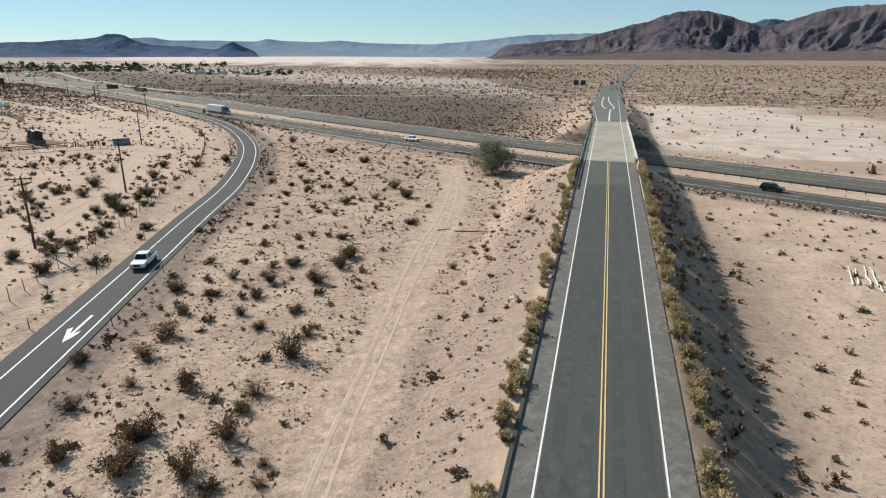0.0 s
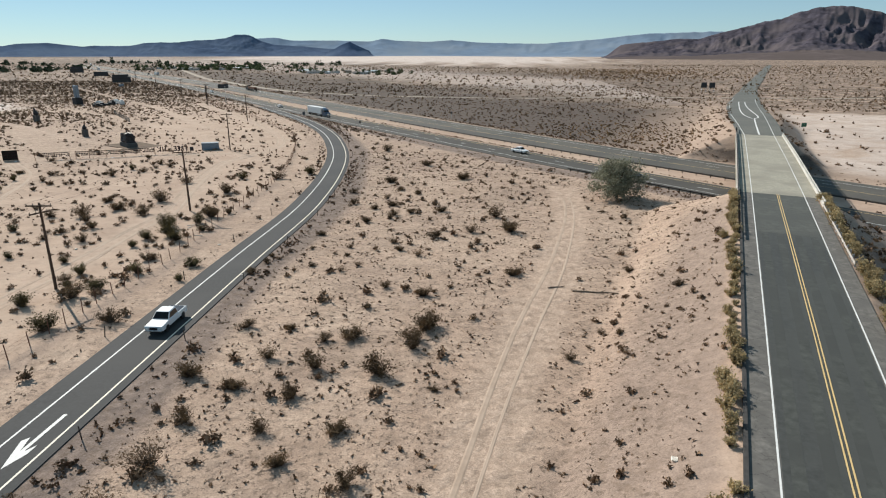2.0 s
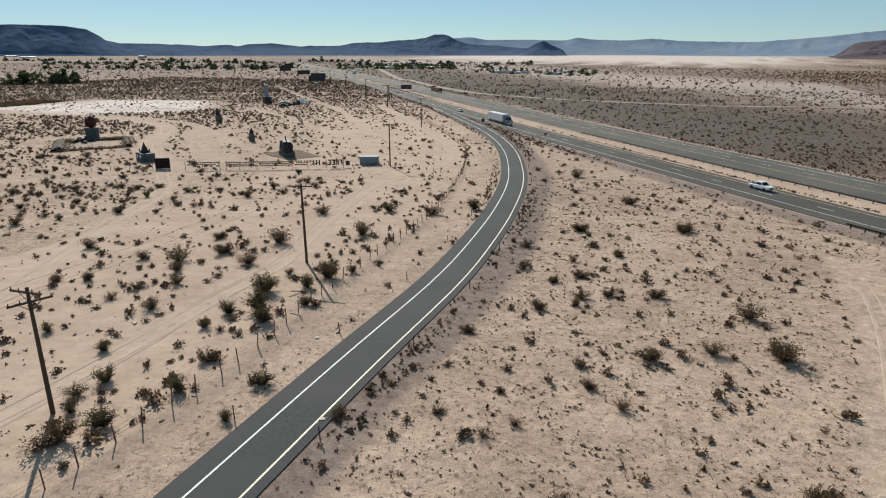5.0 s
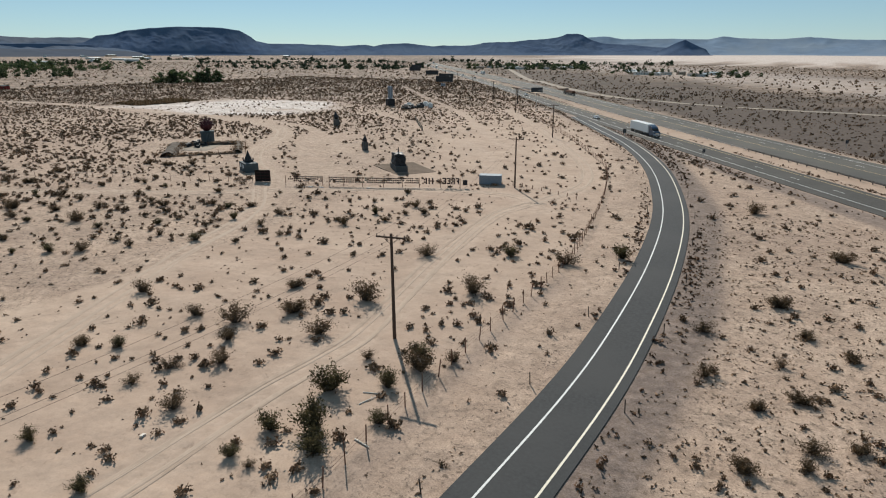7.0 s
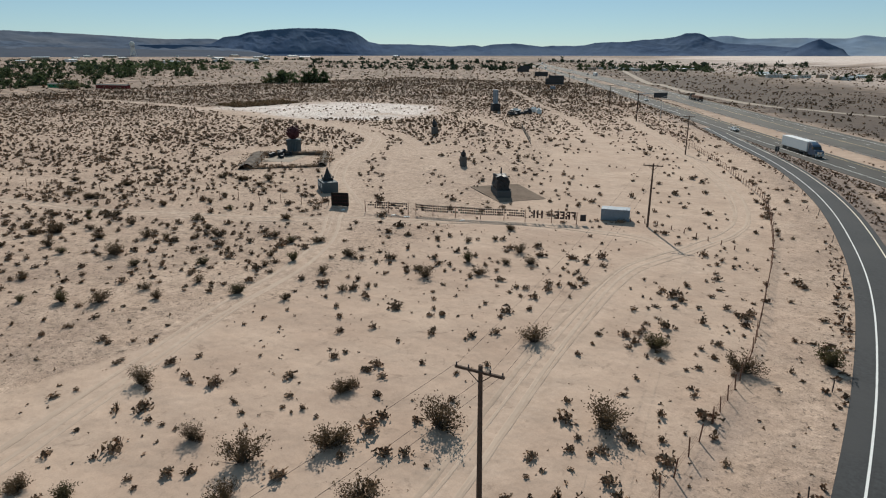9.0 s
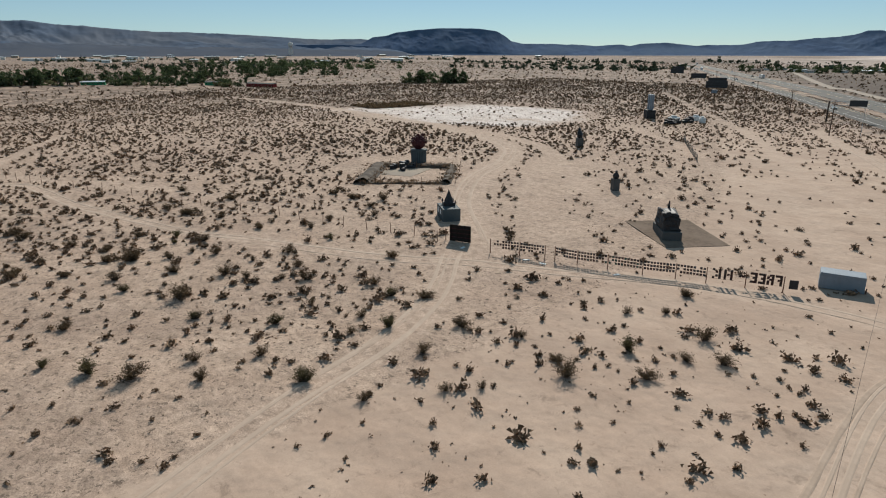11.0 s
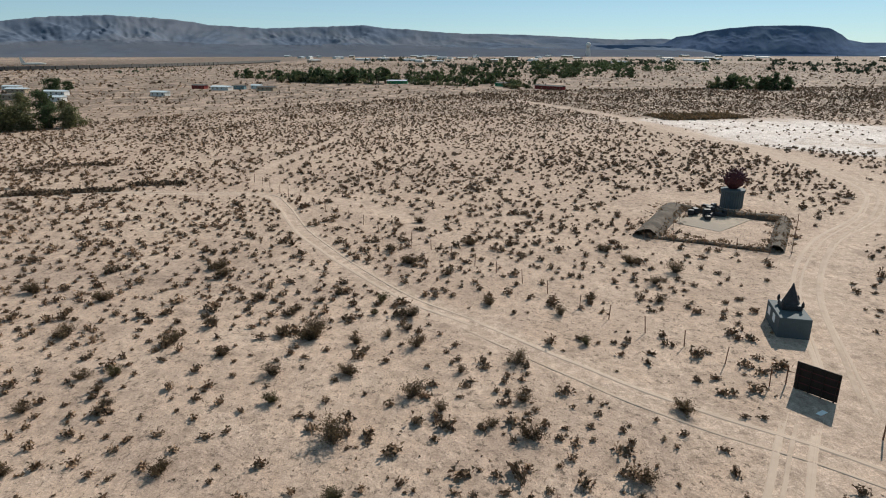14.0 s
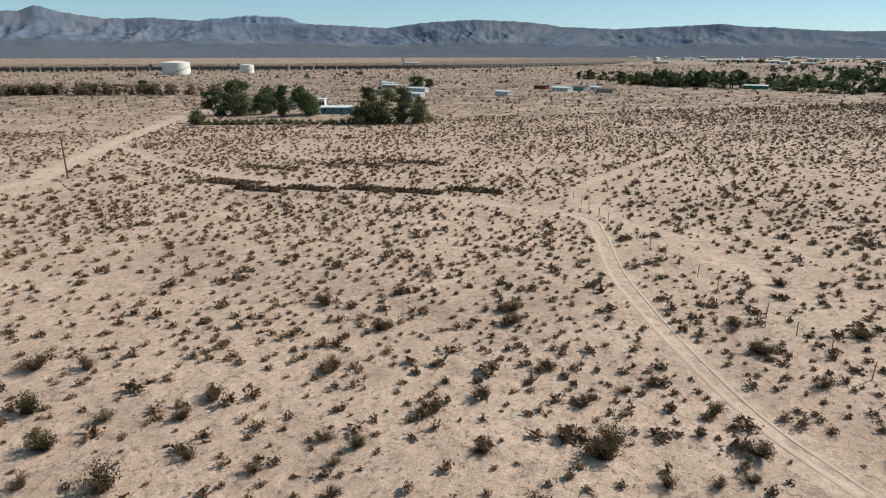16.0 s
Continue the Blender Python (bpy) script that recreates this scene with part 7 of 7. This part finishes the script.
def billboard(x, y, w, h, lift, yaw, mat, label):
    th = thing("billboard", on_ground(x, y, yaw), label, "billboard", "billboards")
    bm = fresh()
    box(bm, -w / 2, w / 2, -0.2, 0.2, lift, lift + h, 0.03)
    part("panel", bm, M[mat], th)
    for k in range(5):
        bm = fresh()
        xx = -w / 2 + w * (k + 0.5) / 5
        rod(bm, (xx, 0.35, -0.4), (xx, 0.35, lift + h * 0.9), 0.16, 0.14, 6)
        part("post", bm, M["pole_wood"], th)
    for zz in (lift + h * 0.3, lift + h * 0.7):
        bm = fresh()
        box(bm, -w / 2, w / 2, -0.26, -0.2, zz - 0.15, zz + 0.15)
        part("batten", bm, M["post_wood"], th)
    bm = fresh()
    box(bm, -w / 2, w / 2, -0.9, -0.25, lift - 0.15, lift - 0.05)
    part("catwalk", bm, M["dark_steel"], th)


billboard(-306.5, 545.5, 14, 4.4, 3.4, 30, "sign_back", "dark billboard seen from behind on wooden posts")
billboard(-349, 616, 14, 4.4, 3.0, 30, "sign_back", "dark billboard beside the freeway")
billboard(-420, 700, 14, 4.4, 3.2, 30, "sign_back", "dark billboard farther along the freeway")
billboard(-521, 812, 15, 5.0, 3.4, 30, "sign_back", "dark billboard far along the freeway")
billboard(-600, 930, 15, 5.0, 3.4, 30, "sign_back", "dark billboard far along the freeway")
bm = fresh()
box(bm, -1.8, 1.8, -1.2, 1.2, 0, 2.4, 0.05)
ob = part("storage_shed", bm, M["container_blue"])
ob.matrix_world = on_ground(-303, 538, 30)
tagged(ob, "small blue storage shed beside a billboard", "shed")
th = thing("sign_gantry", on_ground(-176.5, 416.0, 38), "overhead cantilever sign gantry beside the freeway", "sign gantry")
bm = fresh()
rod(bm, (0, 0, -0.5), (0, 0, 8.6), 0.3, 0.26, 10)
part("post", bm, M["post_wood"], th)
for zz in (6.8, 8.4):
    bm = fresh()
    rod(bm, (0, 0, zz), (14, 0, zz), 0.12, 0.12, 6)
    part("arm", bm, M["galvanised"], th)
bm = fresh()
for k in range(10):
    rod(bm, (k * 1.4, 0, 6.8 if k % 2 else 8.4), (k * 1.4 + 1.4, 0, 8.4 if k % 2 else 6.8), 0.06, 0.06, 5)
part("lattice", bm, M["galvanised"], th)
bm = fresh()
box(bm, 7.5, 14, -0.25, -0.12, 6.4, 8.9)
part("panel", bm, M["sign_back"], th)
th = thing("street_lamp", on_ground(-148.2, 378.2, 38), "grey street lamp with curved arm beside the freeway", "street lamp")
bm = fresh()
rod(bm, (0, 0, -0.4), (0, 0, 9.8), 0.11, 0.07, 8)
part("pole", bm, M["galvanised"], th)
bm = fresh()
rod(bm, (0, 0, 9.7), (1.4, 0, 10.3), 0.05, 0.045, 6)
rod(bm, (1.4, 0, 10.3), (2.6, 0, 10.4), 0.045, 0.04, 6)
part("arm", bm, M["galvanised"], th)
bm = fresh()
box(bm, 2.4, 3.2, -0.16, 0.16, 10.3, 10.46, 0.04)
part("lantern", bm, M["galvanised"], th)
# framed board standing beyond the bridge
th = thing("frame_sign", on_ground(177, 575, -10), "dark double board on white legs by the junction", "sign board")
for xx in (-3.2, 3.0):
    bm = fresh()
    box(bm, xx - 2.2, xx + 2.2, -0.2, 0.2, 3.4, 7.6, 0.05)
    part("board", bm, M["sign_back"], th)
for xx in (-5, -1.4, 1.2, 4.8):
    bm = fresh()
    rod(bm, (xx, 0.3, -0.4), (xx, 0.3, 7.0), 0.16, 0.14, 6)
    part("leg", bm, M["white_sheet"], th)

# ---- houses, sheds, tanks, train, parked airliner ----
M["wall_white"] = material("wall_white", (0.6, 0.58, 0.54), 0.9, grain=1, spread=0.1)
M["wall_tan"] = material("wall_tan", (0.36, 0.28, 0.2), 0.9, grain=1, spread=0.15)
M["roof_pale"] = material("roof_pale", (0.52, 0.58, 0.6), 0.6, grain=1, spread=0.1)
M["roof_dark"] = material("roof_dark", (0.10, 0.095, 0.09), 0.9, grain=1, spread=0.2)
M["wall_blue"] = material("wall_blue", (0.12, 0.2, 0.22), 0.8, grain=1, spread=0.1)
M["wall_green"] = material("wall_green", (0.03, 0.22, 0.10), 0.8, grain=1, spread=0.1)
M["wall_red"] = material("wall_red", (0.22, 0.035, 0.03), 0.8, grain=1, spread=0.2)


def house(x, y, w, d, h, yaw, wall, roof, label, pitch=0.9, name="house"):
    th = thing(name, on_ground(x, y, yaw), label, "house")
    bm = fresh()
    box(bm, -w / 2, w / 2, -d / 2, d / 2, -0.3, h, 0.02)
    body = part("wall", bm, M[wall], th)
    bm = fresh()
    e = 0.4
    vs = [bm.verts.new(v) for v in ((-w / 2 - e, -d / 2 - e, h + 0.02), (w / 2 + e, -d / 2 - e, h + 0.02), (w / 2 + e, d / 2 + e, h + 0.02), (-w / 2 - e, d / 2 + e, h + 0.02), (-w / 2 - e, 0, h + pitch), (w / 2 + e, 0, h + pitch))]
    for f in ((0, 1, 5, 4), (2, 3, 4, 5), (0, 4, 3), (1, 2, 5), (3, 2, 1, 0)):
        bm.faces.new([vs[k] for k in f])
    part("roof", bm, M[roof], th)
    for sd in (-1, 1):
        for k in range(max(2, int(w / 3.5))):
            xx = -w / 2 + w * (k + 0.5) / max(2, int(w / 3.5))
            bm = fresh()
            box(bm, xx - 0.55, xx + 0.55, sd * d / 2 - 0.03, sd * d / 2 + 0.03, h * 0.4, h * 0.8)
            part("window", bm, M["glass_dark"], th)
    bm = fresh()
    box(bm, -0.5, 0.5, d / 2 - 0.02, d / 2 + 0.04, 0, 2.0)
    part("door", bm, M["roof_dark"], th)
    return th


house(-380, -2.5, 15.0, 6.0, 3.0, 108, "wall_blue", "roof_pale", "teal trailer house with a pale metal roof among trees", 0.8)
house(-395, -66.0, 9.0, 6.0, 2.8, 100, "wall_white", "roof_pale", "small white house with a pale roof under trees")
house(-392, -38, 10.0, 5.0, 2.6, 110, "wall_tan", "roof_dark", "low tan house shaded by trees")
house(-388, -15.0, 3.0, 3.0, 6.0, 100, "wall_white", "roof_pale", "slim pale water tower beside the house", 0.5)
for k, (x, y, w, d, yaw, wall, roof) in enumerate([(-628, 50, 12, 5, 60, "wall_red", "roof_dark"), (-604, 70, 16, 6, 60, "wall_white", "roof_pale"), (-615, 82, 9, 4, 65, "wall_blue", "roof_dark"), (-592, 104, 14, 5, 62, "wall_tan", "roof_dark"), (-622, 94, 8, 5, 60, "wall_white", "roof_pale"),
                                                   (-684, 214, 19, 5, 72, "wall_green", "roof_pale"), (-567, 319, 30, 4, 24, "wall_red", "roof_dark"), (-620, 296, 12, 6, 30, "wall_green", "roof_dark"), (-540, 40, 12, 5, 60, "wall_white", "roof_pale"),
                                                   (-500, -10, 14, 5, 70, "wall_white", "roof_pale"), (-520, -40, 12, 5, 75, "wall_tan", "roof_dark"), (-560, -30, 16, 5, 70, "wall_white", "roof_pale"), (-600, -70, 16, 5, 70, "wall_tan", "roof_pale"), (-640, -90, 14, 5, 70, "wall_white", "roof_pale")]):
    house(x, y, w, d, 2.6, yaw, wall, roof, ("red" if wall == "wall_red" else "green" if wall == "wall_green" else "pale") + " low building on a desert lot")
rr = random.Random(91)
for k in range(30):
    if k < 16:
        x, y = rr.uniform(-590, -400), rr.uniform(1060, 1200)
    else:
        x, y = rr.uniform(-290, -140), rr.uniform(900, 1020)
    house(x, y, rr.uniform(11, 18), 5, 2.8, rr.uniform(0, 180), rr.choice(("wall_white", "wall_tan", "wall_white")), rr.choice(("roof_pale", "roof_dark")), "pale mobile home in a far settlement")
for k in range(46):
    az = radians(rr.uniform(44, 96))
    d = rr.uniform(1900, 3600)
    x, y = -54 - math.sin(az) * d, 129 + math.cos(az) * d
    house(x, y, rr.uniform(20, 60), rr.uniform(12, 25), rr.uniform(4, 8), rr.uniform(0, 180), rr.choice(("wall_white", "wall_white", "wall_tan")), "roof_pale", "far pale warehouse on the edge of town", 1.5, "warehouse")


def tank(x, y, rad, h, label):
    th = thing("storage_tank", on_ground(x, y), label, "tank")
    bm = fresh()
    lathe(bm, [(rad, -0.5), (rad, h), (rad * 0.98, h + 0.1)], 40)
    part("shell", bm, M["wall_white"], th, smooth=False)
    bm = fresh()
    lathe(bm, [(rad * 0.99, h + 0.1), (rad * 0.5, h + rad * 0.09), (0.3, h + rad * 0.13)], 40)
    part("roof", bm, M["wall_white"], th)
    bm = fresh()
    for k in range(30):
        a0, a1 = radians(k * 5), radians(k * 5 + 5)
        rod(bm, (math.cos(a0) * rad * 1.02, math.sin(a0) * rad * 1.02, h * k / 30), (math.cos(a1) * rad * 1.02, math.sin(a1) * rad * 1.02, h * (k + 1) / 30), 0.2, 0.2, 4)
    part("stair", bm, M["dark_steel"], th)


tower = thing("water_tower", on_ground(-3370, 1535), "far white water tower on splayed legs", "water tower")
for k in range(6):
    c, s2 = math.cos(k * math.pi / 3), math.sin(k * math.pi / 3)
    bm = fresh()
    rod(bm, (14 * c, 14 * s2, -2), (9 * c, 9 * s2, 48), 1.2, 1.0, 6)
    part("leg", bm, M["wall_white"], tower)
bm = fresh()
lathe(bm, [(3, 44), (11, 50), (12.5, 56), (12.5, 64), (8, 70), (0.5, 73)], 20)
part("tank", bm, M["wall_white"], tower)
bm = fresh()
rod(bm, (0, 0, -2), (0, 0, 46), 2.4, 2.4, 8)
part("riser", bm, M["wall_white"], tower)
tank(-846, -499, 18.5, 15.5, "large white cylindrical storage tank")
tank(-922, -438, 10.0, 11.5, "smaller white cylindrical storage tank")
car_first = None
TRAIN = spline([(-560, -1200), (-838, -818), (-1079, -478), (-1310, -240), (-1663, -83), (-2100, 30)], 18.5)
for k, (p, nxt) in enumerate(zip(TRAIN, TRAIN[1:])):
    p = Vector(p)
    ang = math.degrees(math.atan2(nxt[1] - p.y, nxt[0] - p.x))
    m = pose(p.x, p.y, gz(p.x, p.y) + 1.0, 0, 0, ang)
    if car_first is None:
        car_first = thing("freight_wagon", m, "dark freight wagon in a long train", "train wagon", "freight train")
        bm = fresh()
        box(bm, -8.8, 8.8, -1.6, 1.6, 1.1, 6.2, 0.08)
        part("body", bm, M["roof_dark"], car_first)
        for sx in (-6, 6):
            bm = fresh()
            box(bm, sx - 1.5, sx + 1.5, -1.2, 1.2, -0.6, 1.1, 0.1)
            part("bogie", bm, M["dark_steel"], car_first)
    else:
        copy_thing(car_first, m)
al = thing("airliner", on_ground(-1600, -447, 115), "white airliner with swept tail parked far off in the desert", "aeroplane")
bm = fresh()
lathe(bm, [(0.2, -24), (1.6, -20), (2.6, -10), (2.7, 12), (2.2, 18), (0.5, 23)], 14, pose(0, 0, 5, 0, 90, 0))
part("fuselage", bm, M["wall_white"], al)
bm = fresh()
prism(bm, [(-22.5, 7), (-15, 7), (-20.5, 19), (-24.5, 19)], 0.35)
part("tail_fin", bm, M["wall_white"], al)
for sd in (-1, 1):
    bm = fresh()
    vs = [bm.verts.new(v) for v in ((5, sd * 2, 4.2), (-4, sd * 2, 4.2), (-9, sd * 23, 5.4), (-6, sd * 23, 5.4))]
    f = bm.faces.new(vs)
    bmesh.ops.solidify(bm, geom=[f], thickness=0.6)
    part("wing", bm, M["wall_white"], al)
    bm = fresh()
    vs = [bm.verts.new(v) for v in ((-17, sd * 1, 6.2), (-21, sd * 1, 6.2), (-24, sd * 9, 6.8), (-22, sd * 9, 6.8))]
    f = bm.faces.new(vs)
    bmesh.ops.solidify(bm, geom=[f], thickness=0.4)
    part("tailplane", bm, M["wall_white"], al)
    bm = fresh()
    rod(bm, (2, sd * 8, -0.2), (2, sd * 8, 4.3), 0.5, 0.4, 8)
    part("undercarriage", bm, M["dark_steel"], al)


# ---- loose timber and litter on the sand ----
M["dead_wood"] = material("dead_wood", (0.20, 0.155, 0.115), 0.9, grain=5, spread=0.4)
M["bleached_wood"] = material("bleached_wood", (0.62, 0.57, 0.50), 0.85, grain=5, spread=0.25)
r = random.Random(91)


def fallen(x, y, length, radius, yaw, mat, label):
    """A log or board lying on the ground, slightly bent and tapered, with a stub of a branch."""
    bm = fresh()
    last = Vector((-length / 2, 0, radius * 0.7))
    for k in range(1, 5):
        nxt = Vector((-length / 2 + length * k / 4, r.gauss(0, 0.04) * length * 0.3, radius * 0.7 + r.uniform(-0.02, 0.03)))
        rod(bm, last, nxt, radius * (1.05 - 0.12 * k), radius * (1.0 - 0.12 * k), 7)
        last = nxt
    rod(bm, (length * 0.1, 0, radius), (length * 0.22, radius * 2.5, radius * 2.4), radius * 0.4, radius * 0.25, 5)
    ob = part("fallen_timber", bm, M[mat])
    ob.matrix_world = pose(x, y, gz(x, y), 0, 0, yaw)
    return tagged(ob, label, "timber", "loose timber")


fallen(14.3, 101.5, 5.6, 0.13, -4, "dead_wood", "long dark fallen branch lying across a sandy track")
fallen(9.6, 103.0, 2.4, 0.10, 20, "dead_wood", "short dead branch lying on pale sand")
for x, y, yaw, n in ((63.0, 75.9, 57.6, 8.4), (63.7, 75.6, 56.0, 7.4), (65.1, 75.4, 56.6, 9.6), (65.9, 75.2, 58.0, 8.6), (64.0, 71.7, 60.0, 4.4), (64.9, 71.5, 58.0, 4.0)):
    fallen(x, y, n, 0.13, yaw, "bleached_wood", "long bleached pole lying on bare pale sand")
fallen(-49.6, 127.0, 2.2, 0.07, 25, "bleached_wood", "white board lying on sand beside the fence")
fallen(-49.4, 125.8, 2.0, 0.07, 75, "bleached_wood", "white board leaning over another beside the fence")
fallen(-45.9, 120.6, 1.6, 0.08, -10, "bleached_wood", "curled white scrap lying beside the fence")
for x, y in ((-6.2, 58.4), (-9.8, 52.0), (13.2, 62.5), (-32.0, 103.5), (-40.6, 116.5), (-61.0, 112.4)):
    bm = fresh()
    box(bm, -0.22, 0.22, -0.15, 0.15, 0.0, 0.12, 0.03)
    for v in bm.verts:
        v.co += Vector((r.gauss(0, 0.04), r.gauss(0, 0.04), abs(r.gauss(0, 0.03))))
    ob = part("litter", bm, M["bleached_wood"])
    ob.matrix_world = pose(x, y, gz(x, y), 0, 0, r.uniform(0, 180))
    tagged(ob, "small crumpled white litter on pale sand", "litter", "loose litter")
